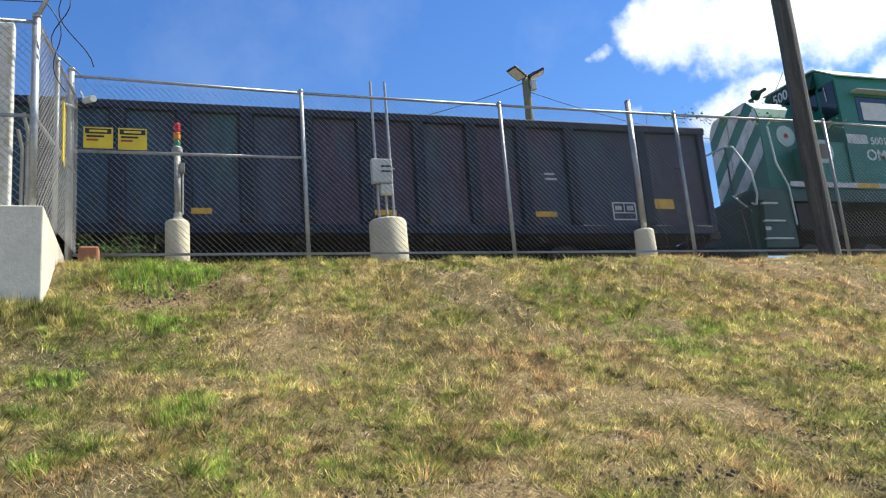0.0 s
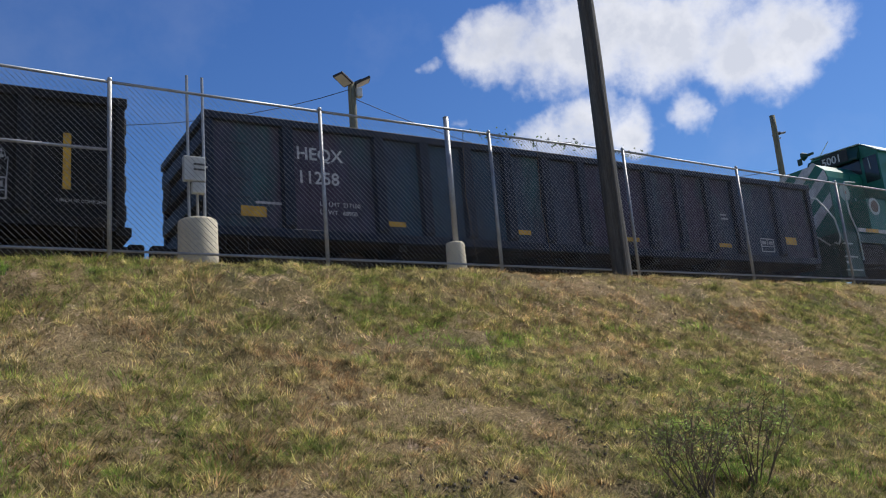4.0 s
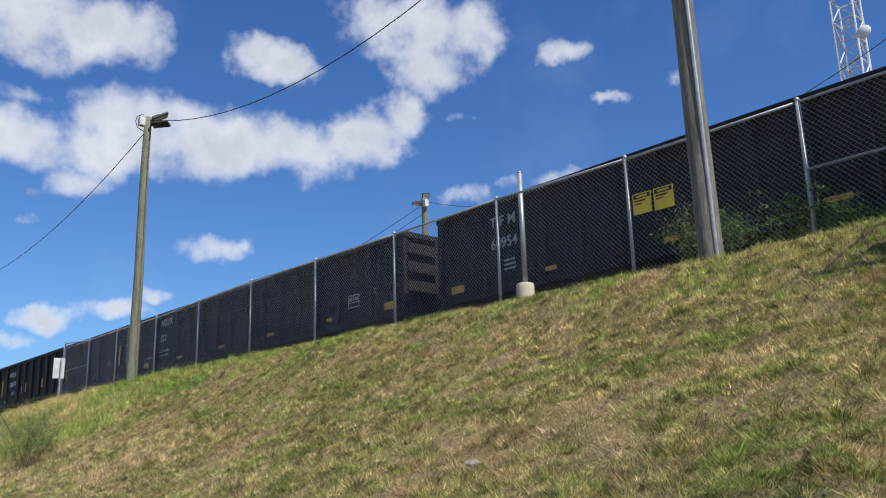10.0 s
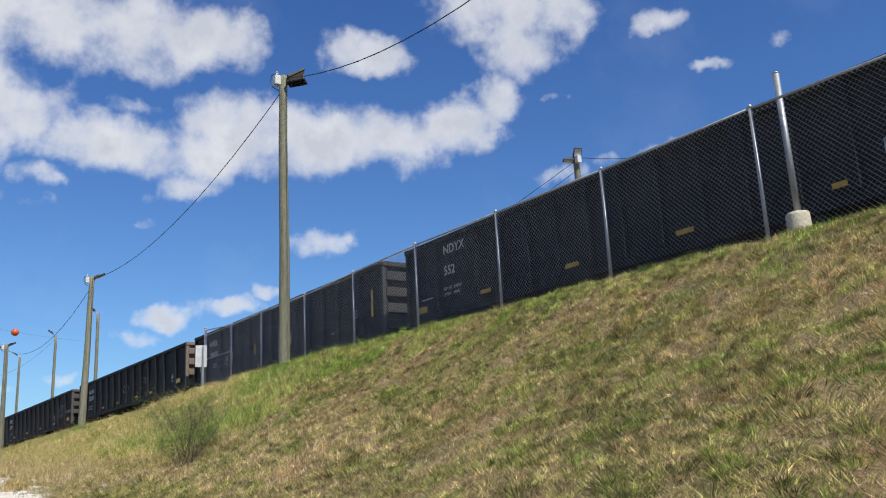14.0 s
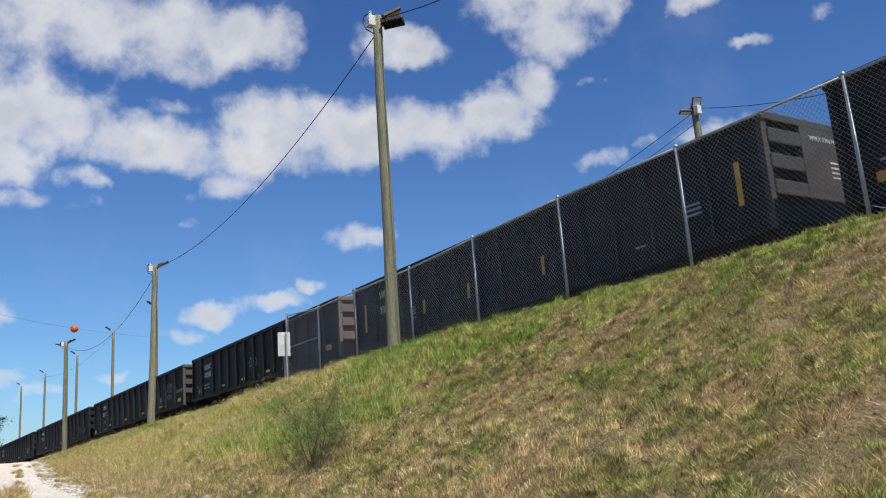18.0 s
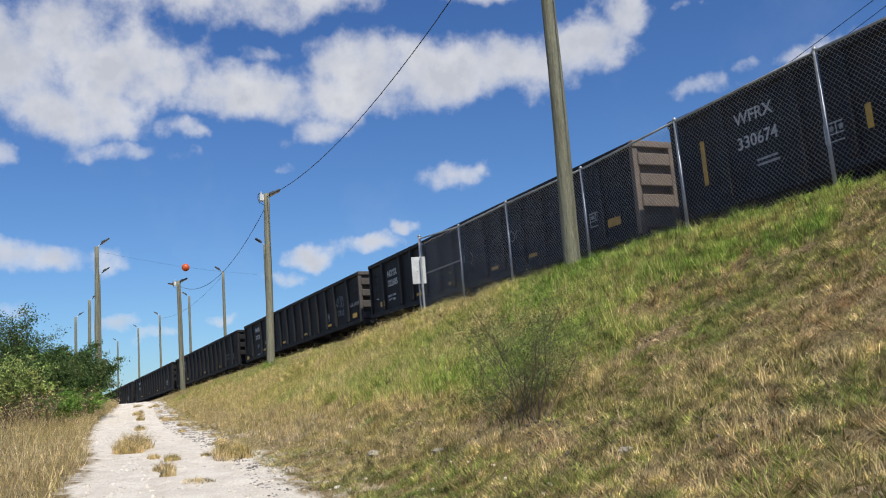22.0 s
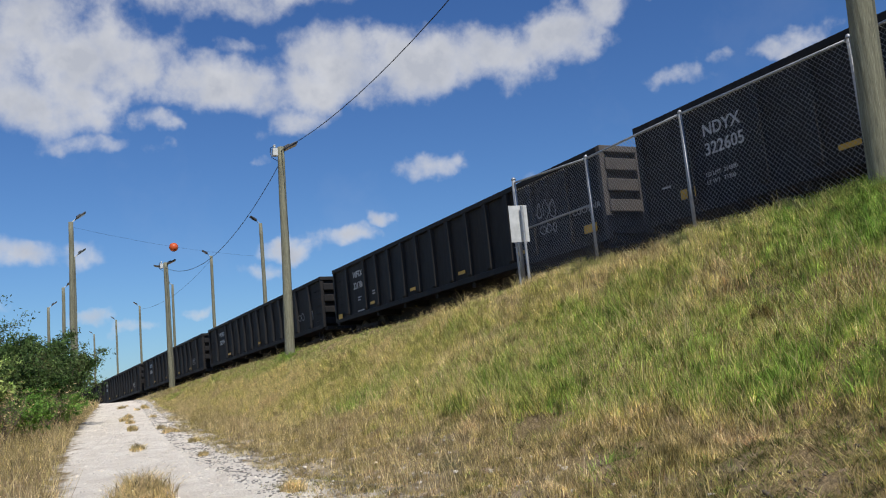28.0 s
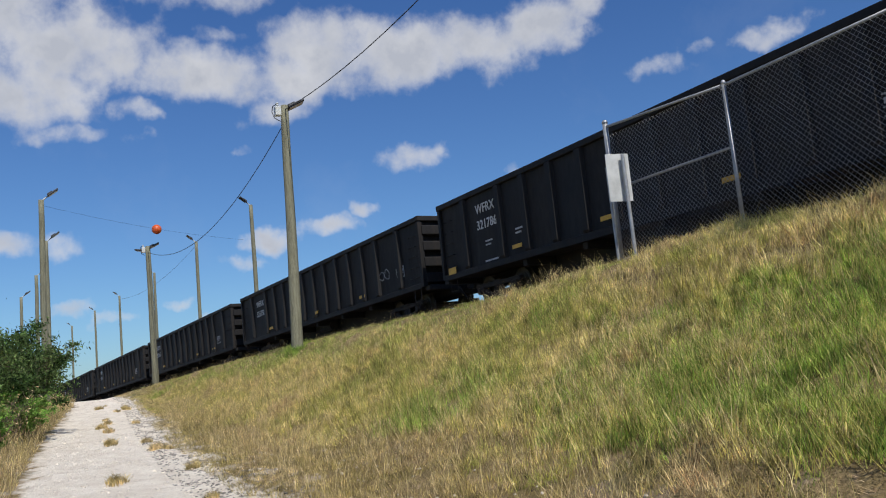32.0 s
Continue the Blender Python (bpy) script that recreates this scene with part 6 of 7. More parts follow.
def field(x, y, s, seed):
    """Smooth random values from 0 to 1 over the plan, for clumping."""
    r = np.random.default_rng(seed)
    g = r.random((220, 120))
    u, v = (x + 70) / s, (y + 20) / s
    i, j = np.floor(u).astype(int) % 219, np.floor(v).astype(int) % 119
    fu, fv = u - np.floor(u), v - np.floor(v)
    fu, fv = fu * fu * (3 - 2 * fu), fv * fv * (3 - 2 * fv)
    return g[i, j] * (1 - fu) * (1 - fv) + g[i + 1, j] * fu * (1 - fv) + g[i, j + 1] * (1 - fu) * fv + g[i + 1, j + 1] * fu * fv


def scatter(n, x0, x1, y0, y1, seed):
    r = np.random.default_rng(seed)
    return r.uniform(x0, x1, n), r.uniform(y0, y1, n), r


def off_road(x, y, lo=1.25):
    return np.abs(y - road_mid(x)) > lo


def free(x, y):
    """Not inside the concrete plinth."""
    return ~((x > 33.3) & (x < 36.5) & (y > -2.3))


def bare(x, y):
    """True in worn patches, where litter lies in place of turf."""
    return field(x, y, 1.5, 700) * 0.55 + field(x, y, 0.45, 701) * 0.45 < np.interp(x, [30, 36], [0.25, 0.345])


# short turf over the whole bank: many small tussocks and a thin sward between them
def tussocks(n, x0, x1, y0, y1, per, rad, h, mat, name, label, seed, clump=0.35, spread=1.0, worn=0.12, wide=(0.007, 0.0135)):
    r = np.random.default_rng(seed)
    cx, cy = r.uniform(x0, x1, n), r.uniform(y0, y1, n)
    keep = (field(cx, cy, 0.9, seed + 1) > clump) & free(cx, cy) & (off_road(cx, cy, 0.8) | (r.random(n) < 0.3))
    keep &= r.random(n) > np.clip((14.5 - cx) / 4, 0, 1) * 0.85
    keep &= r.random(n) < np.where(bare(cx, cy), worn, 1.0 if worn < 0.5 else 0.12)
    cx, cy = cx[keep], cy[keep]
    k = r.uniform(0.45, 1.0, len(cx)) ** 2 * 1.25 + 0.35
    i = np.repeat(np.arange(len(cx)), per)
    a, d = r.uniform(0, 2 * np.pi, len(i)), np.sqrt(r.random(len(i)))
    rr = rad * k[i] * d
    x, y = cx[i] + np.cos(a) * rr, cy[i] + np.sin(a) * rr
    z = ground_at(x, y) - 0.01
    hh = h * k[i] * r.uniform(0.5, 1.15, len(i)) * (1.15 - 0.55 * d)
    w = r.uniform(*wide, len(i)) / 2
    b = r.uniform(0, 2 * np.pi, len(i))
    # blades fan outwards from the tussock's middle
    out_ = hh * (0.25 + 0.9 * d) * spread
    jx, jy = r.normal(0, 0.25, len(i)) * hh, r.normal(0, 0.25, len(i)) * hh
    base = np.stack([x, y, z], -1)
    wv = np.stack([np.cos(b) * w, np.sin(b) * w, 0 * z], -1)
    tip = base + np.stack([np.cos(a) * out_ + jx, np.sin(a) * out_ + jy, hh], -1)
    v = np.stack([base - wv, base + wv, tip], 1).reshape(-1, 3)
    me = raw_mesh(name, v, np.arange(len(i) * 3).reshape(-1, 3), mat)
    return tagged(whole(name, me, None, label, "grass"), kind="stuff")


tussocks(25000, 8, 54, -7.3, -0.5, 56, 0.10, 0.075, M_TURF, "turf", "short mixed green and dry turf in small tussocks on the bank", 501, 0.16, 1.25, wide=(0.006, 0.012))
tussocks(22000, 8, 54, -7.3, -0.5, 44, 0.18, 0.045, M_LITTER, "litter", "grey-brown grass litter lying in worn patches on the bank", 511, 0.1, 2.6, worn=0.95, wide=(0.005, 0.011))
tussocks(2600, 8, 54, -7.3, -0.5, 40, 0.15, 0.06, M_STRAW, "dry_turf", "dead straw-coloured turf lying on the bank", 512, 0.45, 1.7, worn=0.4)
tussocks(520, 10, 54, -7.3, -0.6, 150, 0.2, 0.085, M_DEAD, "dead_clumps", "reddish brown dead grass clumps on the bank", 531, 0.3, 1.3, worn=0.45)
tussocks(1300, 10, 54, -7.3, -0.6, 70, 0.13, 0.10, M_LUSH, "green_turf", "fresh green turf in patches on the bank", 521, 0.54)
x, y, r = scatter(400000, 6, 54, -7.3, 0.8, 1)
keep = free(x, y) & (off_road(x, y, 0.9) | (r.random(len(x)) < 0.3)) & (field(x, y, 0.4, 5) > 0.25) & (~bare(x, y) | (r.random(len(x)) < 0.15))
x, y = x[keep], y[keep]
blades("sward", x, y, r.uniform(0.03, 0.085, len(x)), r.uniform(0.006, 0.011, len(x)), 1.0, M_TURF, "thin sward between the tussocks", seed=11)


def tufts(name, centres, per, radius, h, mat, label, seed, two=True, lean=0.7, w=(0.006, 0.012)):
    r = np.random.default_rng(seed)
    xs, ys, hh = [], [], []
    for cx, cy, k in centres:
        n = int(per * k)
        a, d = r.uniform(0, 2 * np.pi, n), radius * k * np.sqrt(r.random(n))
        xs.append(cx + np.cos(a) * d)
        ys.append(cy + np.sin(a) * d * 0.8)
        hh.append(h * k * r.uniform(0.45, 1.0, n) * (1.1 - 0.5 * d / (radius * k)))
    xs, ys, hh = np.concatenate(xs), np.concatenate(ys), np.concatenate(hh)
    blades(name, xs, ys, hh, r.uniform(*w, len(xs)), lean, mat, label, two=two, seed=seed + 1)


r0 = np.random.default_rng(77)
green = [(r0.uniform(12, 53), r0.uniform(-11, -1.2), r0.uniform(0.5, 1.2)) for _ in range(30)]
tufts("green_tufts", green, 260, 0.34, 0.13, M_LUSH, "scattered fresh green grass tufts on the bank", 21)
dry = [(r0.uniform(12, 53), r0.uniform(-11, -1.0), r0.uniform(0.5, 1.2)) for _ in range(80)]
tufts("dry_tufts", dry, 220, 0.30, 0.14, M_STRAW, "scattered dry brown grass tufts on the bank", 23, lean=1.0)
tufts("big_tuft", [(37.5, -1.5, 1.35), (37.95, -1.45, 1.0), (37.7, -4.25, 1.0), (36.75, -3.5, 0.7), (37.6, -2.55, 0.8), (43.7, -2.98, 0.8), (46.0, -3.2, 0.7)], 620, 0.34, 0.19, M_LUSH, "large green grass tuft below the fence", 25)
red = [(r0.uniform(43.5, 50), r0.uniform(-2.7, -1.7), r0.uniform(0.5, 1.1)) for _ in range(34)] + [(36.8, -5.1, 1.3), (36.5, -5.4, 1.1), (37.2, -5.2, 0.9), (37.6, -4.9, 0.8), (36.95, -5.0, 1.0)]
tufts("red_grass", red, 260, 0.30, 0.11, M_DEAD, "reddish brown withered grass on the bank", 27, lean=1.1)

# grass along the foot of the fence, and weeds
x, y, r = scatter(60000, -40, 58, -0.9, 0.75, 31)
keep = (field(x, y, 0.5, 33) > 0.35) & free(x, y)
x, y = x[keep], y[keep] + track_y(x[keep])
for sel, mat, lb in ((x >= 1.0, M_TALL, "uneven grass along the foot of the fence"), (x < 1.0, M_CREST, "short green grass beside the open track")):
    blades("fence_grass", x[sel], y[sel], r.uniform(0.04, 0.15, sel.sum()), r.uniform(0.005, 0.010, sel.sum()), 0.8, mat, lb, seed=34)

# blades along the foot of the concrete plinth
x, y, r = scatter(9000, 33.0, 36.9, -2.62, -2.30, 39)
blades("plinth_grass", x, y, r.uniform(0.05, 0.17, len(x)), r.uniform(0.006, 0.011, len(x)), 0.7, M_TURF, "grass growing against the concrete plinth", seed=40)

# greener fringe along the crest west of the enclosure
x, y, r = scatter(75000, 6, 33, -2.3, -0.25, 36)
keep = (field(x, y, 0.7, 37) > 0.30 + 0.25 * np.abs(y + 1.1)) & free(x, y)
x, y = x[keep], y[keep]
blades("crest_grass", x, y, r.uniform(0.05, 0.16, len(x)) * np.interp(x, [10, 22], [1.25, 0.8]), r.uniform(0.007, 0.012, len(x)), 0.6, M_CREST, "green grass fringe along the top of the bank", seed=38)

# tall golden grass on the western bank, lush green near the poles
x, y, r = scatter(600000, -42, 15.5, -7.6, -0.2, 41)
yy = y
y = y + track_y(x)
edge = road_mid(x) + 1.35
west_w = np.clip((15.5 - x) / 5, 0, 1)
hollow = ((x - 14.4) / 0.8) ** 2 + ((y + 5.3) / 0.3) ** 2 < 1
for hx, hy, ha, hb in ((12.1, -5.05, 0.55, 0.22), (11.9, -5.5, 0.6, 0.25), (9.9, -5.65, 0.7, 0.25), (8.1, -5.0, 0.5, 0.22), (14.1, -5.3, 0.5, 0.25), (6.8, -5.5, 0.6, 0.25), (13.2, -5.9, 0.7, 0.25)):
    hollow |= ((x - hx) / ha) ** 2 + ((y - hy) / hb) ** 2 < 0.5 + field(x, y, 0.25, 58)
keep = (y > edge) & ~hollow & (field(x, y, 0.4, 43) > 0.30) & (r.random(len(x)) < (0.25 + 0.75 * west_w) * np.interp(y - edge, [0, 1.2, 2.2], [0.3, 0.8, 1.0]))
x, y, yy = x[keep], y[keep], yy[keep]
ripe = field(x, y, 1.6, 44)
mott = field(x, y, 0.55, 45)
sway = (ripe - 0.5) * 2.4 + (mott - 0.5) * 0.9
# green: the eastern half of the bank's middle, and a strip beside the open track; gold along the crest; brown low down
lush = ((x + sway * 1.6 > 6.6) & (yy > -4.5 + sway * 0.5) & (yy < -1.9 + np.clip(x - 8, 0, 2))) | ((x < 2.0) & (yy > -2.15 + sway * 0.35)) | ((x > 0) & (yy < -2.5) & (yy > -4.6) & (sway > 0.05))
low = (yy < -4.7 + sway * 0.5) & ~lush
lush &= r.random(len(x)) < np.where(x > 2.5, 0.78, 0.95)
for sel, nm, mat, hh, lb in ((lush, "green_grass", M_CREST, 0.30, "thick green grass in the middle of the bank"), (~lush & ~low, "golden_grass", M_TALL, 0.42, "tall golden seeding grass on the bank"),
                             (low, "brown_grass", M_THATCH, 0.24, "short brown grass low on the bank")):
    xs, ys = x[sel], y[sel]
    h = hh * r.uniform(0.3, 1.0, sel.sum()) * (0.5 + 0.9 * field(xs, ys, 0.5, 45)) * np.interp(yy[sel], [-1.9, -1.0], [1.0, 0.5]) * np.where((xs < 2.5) & (yy[sel] > -1.9), 0.55, 1.0) * np.interp(ys - road_mid(xs) - 1.35, [0, 1.0, 2.2], [0.4, 0.6, 1.0])
    blades(nm, xs, ys, h, r.uniform(0.005, 0.0105, sel.sum()) * np.interp(xs, [-25, 0], [1.8, 1.0]), 0.75, mat, lb, two=False, seed=46)
x, y, r = scatter(260000, -42, 15.5, -7.6, -0.4, 47)
y = y + track_y(x)
keep = (y > road_mid(x) + 1.1) & (field(x, y, 0.7, 48) > 0.3) & ~((y < road_mid(x) + 3.4) & (x > 5) & (field(x, y, 0.45, 59) > 0.5)) & (r.random(len(x)) < np.clip((17 - x) / 5, 0, 1)) & ~((field(x, y, 0.5, 57) > 0.58) & (x > 8) & (y < -4.6))
x, y = x[keep], y[keep]
blades("thatch", x, y, r.uniform(0.05, 0.17, len(x)), r.uniform(0.005, 0.009, len(x)), 1.1, M_THATCH, "flattened brown thatch under the tall grass", seed=49)
x, y, r = scatter(60000, -40, 14.5, -6.6, -1.0, 51)
y = y + track_y(x)
keep = (y > road_mid(x) + 1.5) & (field(x, y, 0.9, 52) > 0.4) & (y - track_y(x) < -1.6) & (r.random(len(x)) < np.where(x > 8.5, 0.35, 1.0))
x, y = x[keep], y[keep]
blades("straw_stalks", x, y, r.uniform(0.25, 0.62, len(x)), r.uniform(0.003, 0.0055, len(x)), 0.7, M_STRAW, "thin pale seed stalks above the grass", two=True, seed=53)

# uneven clumps: green under the lamp pole and on the crest, gold west of it, withered brown low down
crest = [(r0.uniform(8.8, 16.5), r0.uniform(-2.3, -1.0), r0.uniform(0.5, 1.2)) for _ in range(120)] + [(r0.uniform(9.4, 10.9), r0.uniform(-1.5, -0.9), r0.uniform(0.8, 1.2)) for _ in range(12)]
crest += [(-12.4 + r0.uniform(-0.9, 0.9), -1.5 + r0.uniform(-0.6, 0.3), r0.uniform(0.7, 1.1)) for _ in range(14)]
tufts("crest_clumps", crest, 260, 0.34, 0.31, M_LUSH, "bushy bright green grass clumps on the crest", 201, w=(0.006, 0.012))
gold = [(r0.uniform(-8, 9), r0.uniform(-3.7, -1.5), r0.uniform(0.5, 1.2)) for _ in range(190)]
tufts("gold_clumps", gold, 150, 0.30, 0.46, M_TALL, "leaning clumps of pale seeding grass", 203, w=(0.005, 0.010))
mid_green = [(r0.uniform(3.5, 14), r0.uniform(-4.7, -2.3), r0.uniform(0.5, 1.2)) for _ in range(190)]
tufts("green_clumps", mid_green, 190, 0.32, 0.32, M_CREST, "fresh green grass clumps in the middle of the bank", 205, w=(0.006, 0.012))
brown = [(r0.uniform(9, 22), r0.uniform(-6.3, -4.2), r0.uniform(0.5, 1.2)) for _ in range(150)]
brown = [b for b in brown if b[1] > road_mid(b[0]) + 2.2]
tufts("brown_clumps", brown, 150, 0.26, 0.24, M_STRAW, "withered upright brown grass clumps low on the bank", 207, w=(0.004, 0.008))

# verge south of the road
x, y, r = scatter(150000, -75, 34, -14.5, -5.0, 61)
keep = (y < road_mid(x) - 1.35) & (field(x, y, 0.6, 62) > 0.3)
x, y = x[keep], y[keep]
blades("verge_grass", x, y, r.uniform(0.2, 0.65, len(x)) * (0.4 + 1.1 * field(x, y, 1.2, 63)), r.uniform(0.006, 0.012, len(x)), 0.7, M_STRAW, "dry straw grass on the road's verge", seed=64)
clumps = [(float(r0.uniform(-30, 14)), 0, float(r0.uniform(0.4, 1.0))) for _ in range(24)]
clumps = [(a, float(road_mid(a)) + r0.uniform(-0.5, 1.3), k) for a, _, k in clumps]
clumps += [(6.0, -8.6, 1.9), (6.6, -8.75, 1.4), (9.8, -7.5, 1.5), (9.2, -7.4, 1.2), (5.2, -8.5, 1.2), (8.3, -7.3, 1.0), (10.6, -8.6, 0.8)]
tufts("road_tufts", clumps, 340, 0.24, 0.30, M_STRAW, "dry grass tufts in the middle of the white road", 66, lean=0.8)

# loose dark stones along the road's edge, pale ones on the bank
def stones(name, n, x0, x1, dy0, dy1, s0, s1, mat, label, seed, road=True):
    r = np.random.default_rng(seed)
    xs = r.uniform(x0, x1, n)
    ys = (road_mid(xs) if road else 0) + r.uniform(dy0, dy1, n)
    zs = ground_at(xs, ys)
    cube = np.array([(a, b, c) for a in (-1, 1) for b in (-1, 1) for c in (-1, 1)], float)
    s = r.uniform(s0, s1, (n, 1, 1)) * r.uniform(0.5, 1.0, (n, 1, 3))
    v = cube[None] * s * r.uniform(0.6, 1.0, (n, 8, 3))
    a = r.uniform(0, 6.28, n)
    c, sn = np.cos(a)[:, None], np.sin(a)[:, None]
    v = np.stack([v[..., 0] * c - v[..., 1] * sn, v[..., 0] * sn + v[..., 1] * c, v[..., 2] * 0.7], -1)
    v += np.stack([xs, ys, zs], -1)[:, None]
    q = np.array([(0, 1, 3, 2), (4, 6, 7, 5), (0, 4, 5, 1), (2, 3, 7, 6), (0, 2, 6, 4), (1, 5, 7, 3)])
    f = (np.arange(n)[:, None, None] * 8 + q[None]).reshape(-1, 4)
    return tagged(whole(name, raw_mesh(name, v.reshape(-1, 3), f, mat), None, label, "stones"), kind="stuff")


stones("gravel", 9500, -40, 7, 0.6, 1.95, 0.006, 0.026, M_GRAVEL, "dark loose gravel along the edge of the white road", 71)
def clods(name, n, spots, mat, label, seed):
    """Small broken lumps of soil in the worn patches and round the given spots."""
    r = np.random.default_rng(seed)
    xs, ys = r.uniform(14, 54, n), r.uniform(-7.2, -1.0, n)
    ok = bare(xs, ys) & (field(xs, ys, 0.35, seed) > 0.45) & free(xs, ys)
    xs, ys = xs[ok], ys[ok]
    for px, py, rad, m in spots:
        xs = np.concatenate([xs, r.normal(px, rad, m)])
        ys = np.concatenate([ys, r.normal(py, rad * 0.6, m)])
    n = len(xs)
    cube = np.array([(a, b, c) for a in (-1, 1) for b in (-1, 1) for c in (-1, 1)], float)
    v = cube[None] * r.uniform(0.004, 0.017, (n, 1, 1)) * r.uniform(0.4, 1.0, (n, 8, 3))
    v = v + np.stack([xs, ys, ground_at(xs, ys) + 0.012], -1)[:, None]
    q = np.array([(0, 1, 3, 2), (4, 6, 7, 5), (0, 4, 5, 1), (2, 3, 7, 6), (0, 2, 6, 4), (1, 5, 7, 3)])
    fa = (np.arange(n)[:, None, None] * 8 + q[None]).reshape(-1, 4)
    tagged(whole(name, raw_mesh(name, v.reshape(-1, 3), fa, mat), None, label, "soil"), kind="stuff")


clods("soil_clods", 7000, [(44.2, -4.25, 0.20, 260), (37.6, -1.75, 0.3, 160), (13.2, -4.9, 0.35, 260), (15.9, -5.4, 0.3, 120), (42.9, -5.4, 0.2, 90), (41.0, -6.0, 0.3, 90), (38.6, -5.9, 0.35, 120), (18.4, -5.5, 0.3, 120), (14.9, -5.5, 0.35, 220), (14.0, -5.8, 0.4, 220), (12.4, -5.9, 0.5, 220), (16.8, -5.8, 0.4, 180), (10.6, -6.0, 0.4, 150)], M_CLOD, "dark crumbled soil showing between the grass", 75)
stones("gravel", 900, 7, 14, 0.8, 1.9, 0.006, 0.024, M_GRAVEL, "dark loose gravel along the edge of the white road", 74)
stones("chalk_stones", 4500, -40, 20, -1.3, 2.9, 0.006, 0.034, M_CHALKST, "pale loose stones on the white road", 72)
stones("ballast", 7500, -60, 56, 1.6, 2.9, 0.02, 0.045, M_BALLAST, "grey ballast stones beside the track", 73, road=False)
for i, (x, y, s) in enumerate(((29.5, -5.64, 0.075), (26.6, -5.0, 0.05), (17.5, -5.8, 0.07), (14.2, -6.0, 0.09), (12.6, -6.2, 0.10), (11.2, -6.1, 0.07), (20.5, -6.4, 0.06))):
    bm = B()
    bmesh.ops.create_icosphere(bm, subdivisions=2, radius=s)
    for v in bm.verts:
        v.co *= 1 + 0.55 * noise.noise(v.co * (1.6 / s) + Vector((i, 0, 0)))
        v.co.z *= 0.5
    whole("rock", bm, M_ROCK, "pale limestone rock lying in the grass", "rock", "pale rocks", at=pose(x, y, gz(x, y) + s * 0.15, 0, 0, i * 40))


# ---------------------------------------------------------------- shrubs
def shrub(name, label, cx, cy, w, h, leaves, mat, seed, stems=9, leaf=0.03, airy=0.5, twig=0.012):
    """A bush: forked stems and many small leaves in clumps round their tips."""
    r = random.Random(seed)
    rn = np.random.default_rng(seed)
    s = thing(name, label, "shrub", "shrubs beside the road")
    z0 = gz(cx, cy) - 0.05
    tips = []
    bm = B()
    for k in range(stems):
        a = r.uniform(0, math.tau)
        p = Vector((cx + r.uniform(-0.1, 0.1) * w, cy + r.uniform(-0.1, 0.1) * w, z0))
        d = Vector((math.cos(a) * w * r.uniform(0.15, 0.5), math.sin(a) * w * r.uniform(0.15, 0.5), h * r.uniform(0.55, 1.0)))
        m = p + d * 0.5 + Vector((r.uniform(-0.08, 0.08), r.uniform(-0.08, 0.08), 0)) * w
        e = p + d
        tube(bm, p, m, twig, twig * 0.7, 6, False)
        tube(bm, m, e, twig * 0.7, twig * 0.3, 6, False)
        tips += [m, e, (m + e) / 2]
        for j in range(6):
            f = m.lerp(e, r.random()) + Vector((r.uniform(-0.22, 0.22) * w, r.uniform(-0.22, 0.22) * w, r.uniform(-0.02, 0.25) * h))
            tube(bm, m.lerp(e, r.random()), f, twig * 0.45, twig * 0.2, 5, False)
            tips.append(f)
    part("woody_frame", bm, M_TWIG, s)
    t = np.array([tuple(v) for v in tips])
    # leaves sit in tufts of uneven size round the twigs' ends
    k = rn.random(len(t)) ** 1.5 + 0.25
    c = t[rn.choice(len(t), leaves, p=k / k.sum())] + rn.normal(0, 1, (leaves, 3)) * np.array([w, w, h * 0.8]) * 0.17 * airy * rn.uniform(0.35, 1.0, (leaves, 1))
    c[:, 2] = np.maximum(c[:, 2], z0 + 0.06)
    u, v = rn.normal(0, 1, (leaves, 3)), rn.normal(0, 1, (leaves, 3))
    u /= np.linalg.norm(u, axis=1, keepdims=True)
    v = np.cross(u, v)
    v /= np.linalg.norm(v, axis=1, keepdims=True)
    L = leaf * rn.uniform(0.6, 1.4, (leaves, 1))
    q = np.stack([c - u * L, c + v * L * 0.35, c + u * L, c - v * L * 0.35], 1)
    f = np.arange(leaves * 4).reshape(-1, 4)
    part("foliage", raw_mesh("foliage", q.reshape(-1, 3), f, mat), None, s)
    return s


shrub("mesquite_shrub", "airy grey-green mesquite shrub growing on the bank", 15.35, -5.35, 1.7, 1.3, 17000, M_MESQ, 81, stems=15, leaf=0.010, airy=0.62, twig=0.007)
shrub("mesquite_shrub", "airy grey-green mesquite shrub growing on the bank", 14.7, -5.2, 1.2, 0.8, 8000, M_MESQ, 82, stems=10, leaf=0.010, airy=0.6, twig=0.006)
shrub("dry_shrub", "bare brown twiggy shrub on the bank", 42.75, -6.65, 0.95, 0.72, 700, M_LEAFGR, 83, stems=20, leaf=0.016, airy=0.9, twig=0.007)
shrub("dry_shrub", "bare brown twiggy shrub on the bank", 43.5, -6.5, 0.9, 0.9, 900, M_LEAFGR, 84, stems=12, leaf=0.016, airy=0.9, twig=0.007)
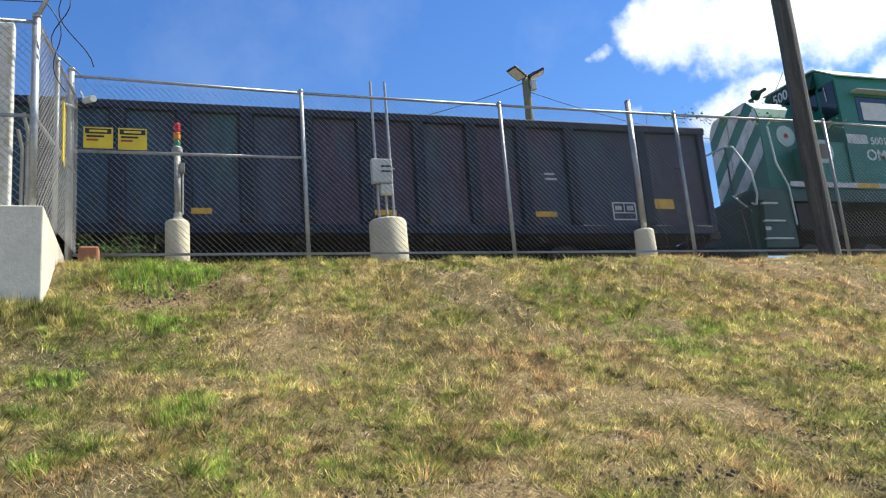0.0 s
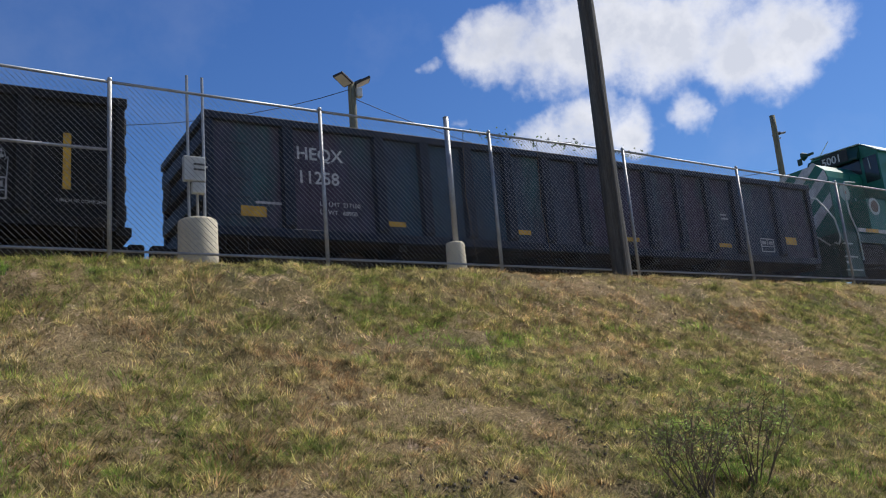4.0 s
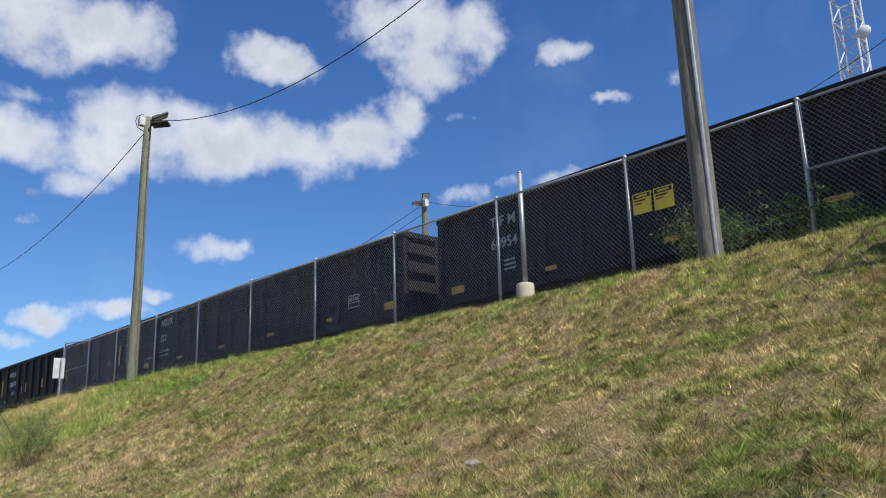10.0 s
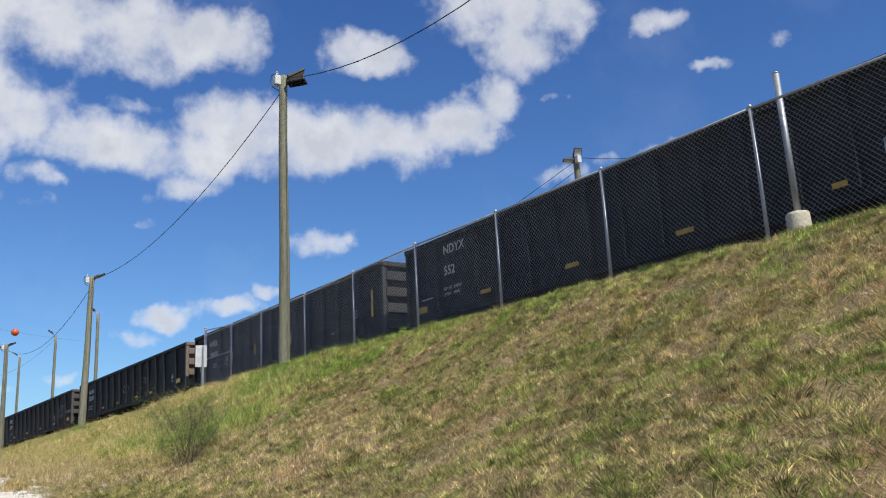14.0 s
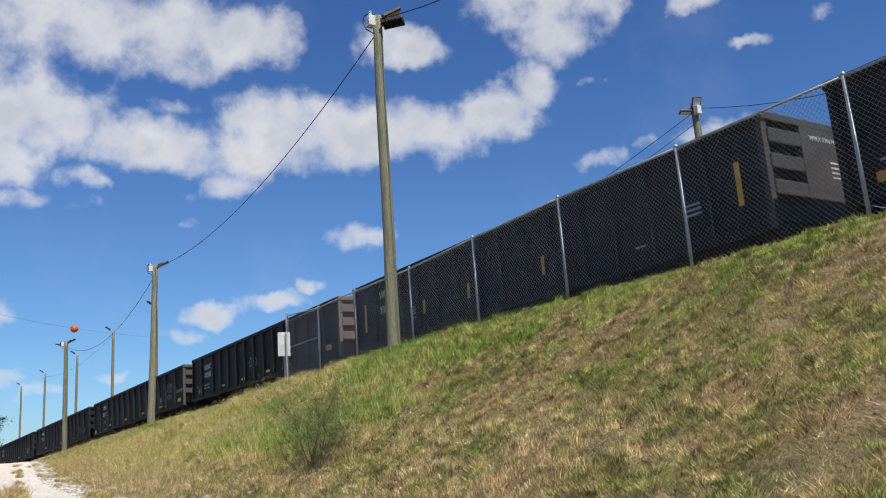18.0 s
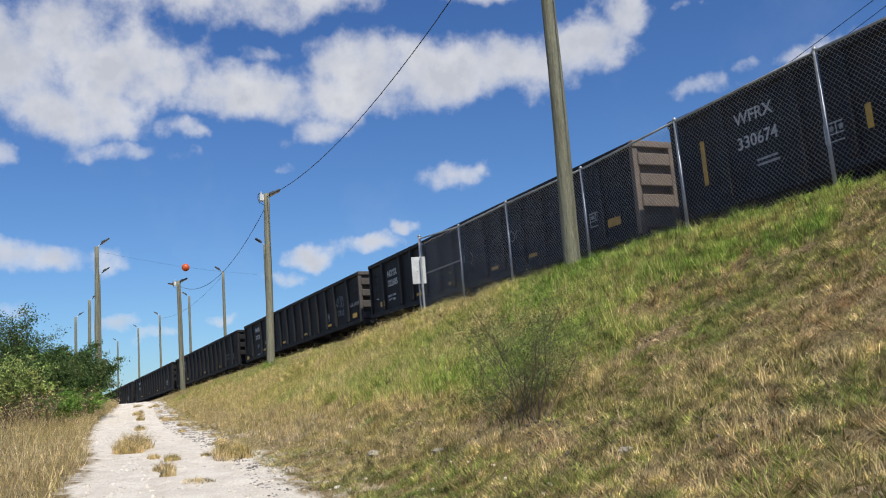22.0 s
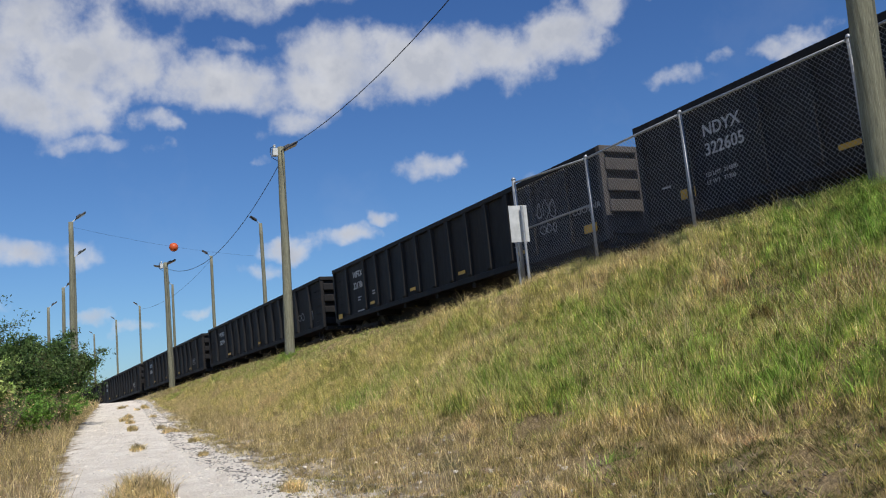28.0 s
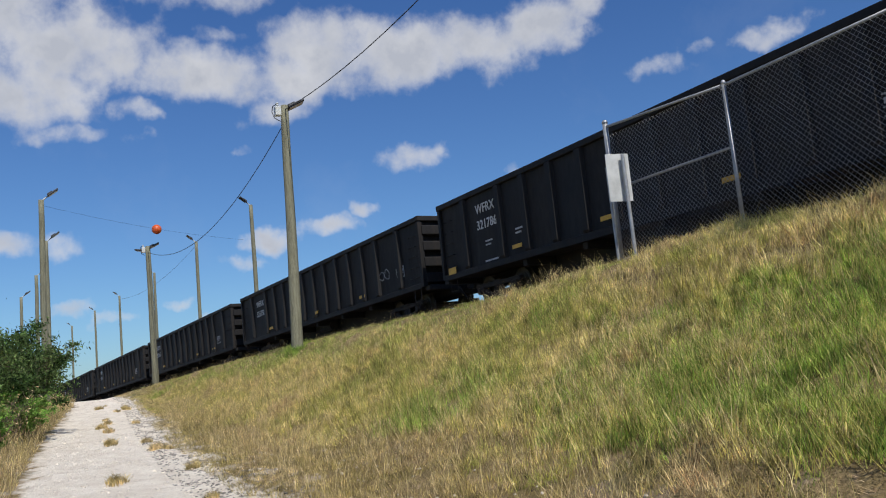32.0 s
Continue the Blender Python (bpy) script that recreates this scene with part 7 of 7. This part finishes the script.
for i, (x, y, w, h, n, m) in enumerate(((-12, -9.3, 3.2, 2.1, 22000, M_LEAF), (-16, -9.6, 3.6, 2.6, 24000, M_LEAF), (-9.5, -10.6, 3.0, 2.2, 20000, M_LEAF), (-21, -8.9, 3.6, 2.3, 15000, M_LEAF),
                                        (-27, -8.5, 3.6, 2.2, 14000, M_LEAF), (-33, -8.4, 3.6, 2.2, 12000, M_LEAF), (-6, -11.2, 2.6, 2.0, 9000, M_LEAFGR), (-14, -11.5, 4.2, 3.8, 13000, M_LEAF),
                                        (-20, -11.8, 4.2, 3.6, 15000, M_LEAF), (-1, -12.4, 2.6, 1.8, 8000, M_LEAFGR), (-40, -8.3, 4.0, 2.4, 10000, M_LEAF), (-48, -8.2, 4.0, 2.6, 9000, M_LEAF))):
    shrub("roadside_bush", "dense green mesquite bush beside the white road", x, y, w, h, n, m, 90 + i, stems=22, leaf=0.052, airy=0.34)
for i, (x, y, w, h) in enumerate(((-4.5, -10.2, 1.8, 1.2), (-8.0, -9.4, 1.8, 1.1), (-2.0, -11.0, 1.6, 1.0))):
    shrub("dry_brush", "tangle of bare brown branches before the bushes", x, y, w, h, 500, M_STRAW, 140 + i, stems=22, leaf=0.03, airy=0.6, twig=0.009)
for i, (x, y, w, h) in enumerate(((-6.0, -9.8, 1.7, 1.1), (-11.0, -8.9, 1.6, 1.1))):
    shrub("low_green_bush", "low bright green bush at the road's verge", x, y, w, h, 9000, M_LUSHLEAF, 150 + i, stems=16, leaf=0.04, airy=0.40)
shrub("fence_weed", "tangled green weeds growing through the fence", 28.7, 0.5, 1.4, 1.15, 3200, M_LEAF, 120, stems=22, leaf=0.032, airy=0.6, twig=0.006)
shrub("fence_weed", "tangled green weeds growing through the fence", 30.2, 0.5, 1.5, 0.95, 3600, M_LEAF, 121, stems=20, leaf=0.032, airy=0.6, twig=0.006)
shrub("fence_weed", "tangled green weeds growing through the fence", 31.2, 0.4, 1.2, 0.75, 2600, M_LEAF, 122, stems=14, leaf=0.032, airy=0.6, twig=0.006)
shrub("fence_weed", "tangled green weeds growing through the fence", 37.1, 0.7, 1.2, 0.7, 1500, M_LEAF, 123, stems=12, leaf=0.025, airy=0.6, twig=0.006)


def vine(x0, x1, z, n, seed):
    """Thin climbing stems with small leaves along the fence's top rail."""
    r = random.Random(seed)
    rn = np.random.default_rng(seed)
    s = thing("fence_vine", "thin leafy vine creeping along the fence's top rail", "vine", "vines on the fence")
    pts = [(x0 + (x1 - x0) * k / 14, -0.04 + r.uniform(-0.04, 0.04), z + r.uniform(-0.05, 0.07)) for k in range(15)]
    part("stem", pipe(B(), [(x0 + 0.1, -0.02, 0.0), (x0 - 0.05, -0.04, z * 0.5)] + pts, 0.005), M_TWIG, s)
    c = np.array(pts)[rn.integers(0, 15, n)] + rn.normal(0, 1, (n, 3)) * (0.16, 0.035, 0.06)
    u = rn.normal(0, 1, (n, 3))
    u /= np.linalg.norm(u, axis=1, keepdims=True)
    w = np.cross(u, rn.normal(0, 1, (n, 3)))
    w /= np.linalg.norm(w, axis=1, keepdims=True)
    L = 0.028 * rn.uniform(0.6, 1.4, (n, 1))
    q = np.stack([c - u * L, c + w * L * 0.5, c + u * L, c - w * L * 0.5], 1)
    part("foliage", raw_mesh("foliage", q.reshape(-1, 3), np.arange(n * 4).reshape(-1, 4), M_LEAF), None, s)


vine(45.3, 46.6, 2.42, 70, 131)
vine(46.9, 49.5, 2.42, 150, 132)


# ---------------------------------------------------------------- what moves
def run(t):
    """How far the train has come at t seconds."""
    return float(np.interp(t, RUN_T, RUN_S))


knots = [0.0, 1.0, 2.0, 4.0, 6.0, 8.0, 12.0, 16.0, 20.0, 24.0, 28.0, 32.0]
gone = [-0.52, 2.17, 4.66, 9.46, 14.15, 18.86, 27.94, 36.65, 45.11, 53.44, 61.46, 68.97]
RUN_T = np.linspace(0, 32, 321)
# a smooth curve through the knots
coef = np.polyfit(knots, gone, 6)
RUN_S = np.polyval(coef, RUN_T)


def on_track(x_mid, half):
    """The pose of a vehicle whose trucks stand half before and behind x_mid."""
    a, b = x_mid - half, x_mid + half
    pa = Vector((a, float(track_y(a)) + 3.95, float(track_z(a)) + RAIL))
    pb = Vector((b, float(track_y(b)) + 3.95, float(track_z(b)) + RAIL))
    d = pb - pa
    m = (pa + pb) / 2
    return pose(m.x, m.y, m.z, 0, -math.degrees(math.atan2(d.z, math.hypot(d.x, d.y))), math.degrees(math.atan2(d.y, d.x)))


def motions():
    seconds = [k for k in range(33)]
    for car, length, east_end in CARS:
        walk(car, [(t, on_track(east_end - length / 2 + run(t), length / 2 - 2.05)) for t in seconds])
    walk(LOCO, [(t, on_track(E + 1.2 + 8.6 + run(t), 5.0) @ pose(-8.6, 0, 0)) for t in seconds])
    quarter = [k * 0.25 for k in range(129)]
    for wheels, along in WHEELS:
        walk(wheels, [(t, pose(along, 0, 0.425, 0, math.degrees(run(t) / 0.425), 0)) for t in quarter])


motions()
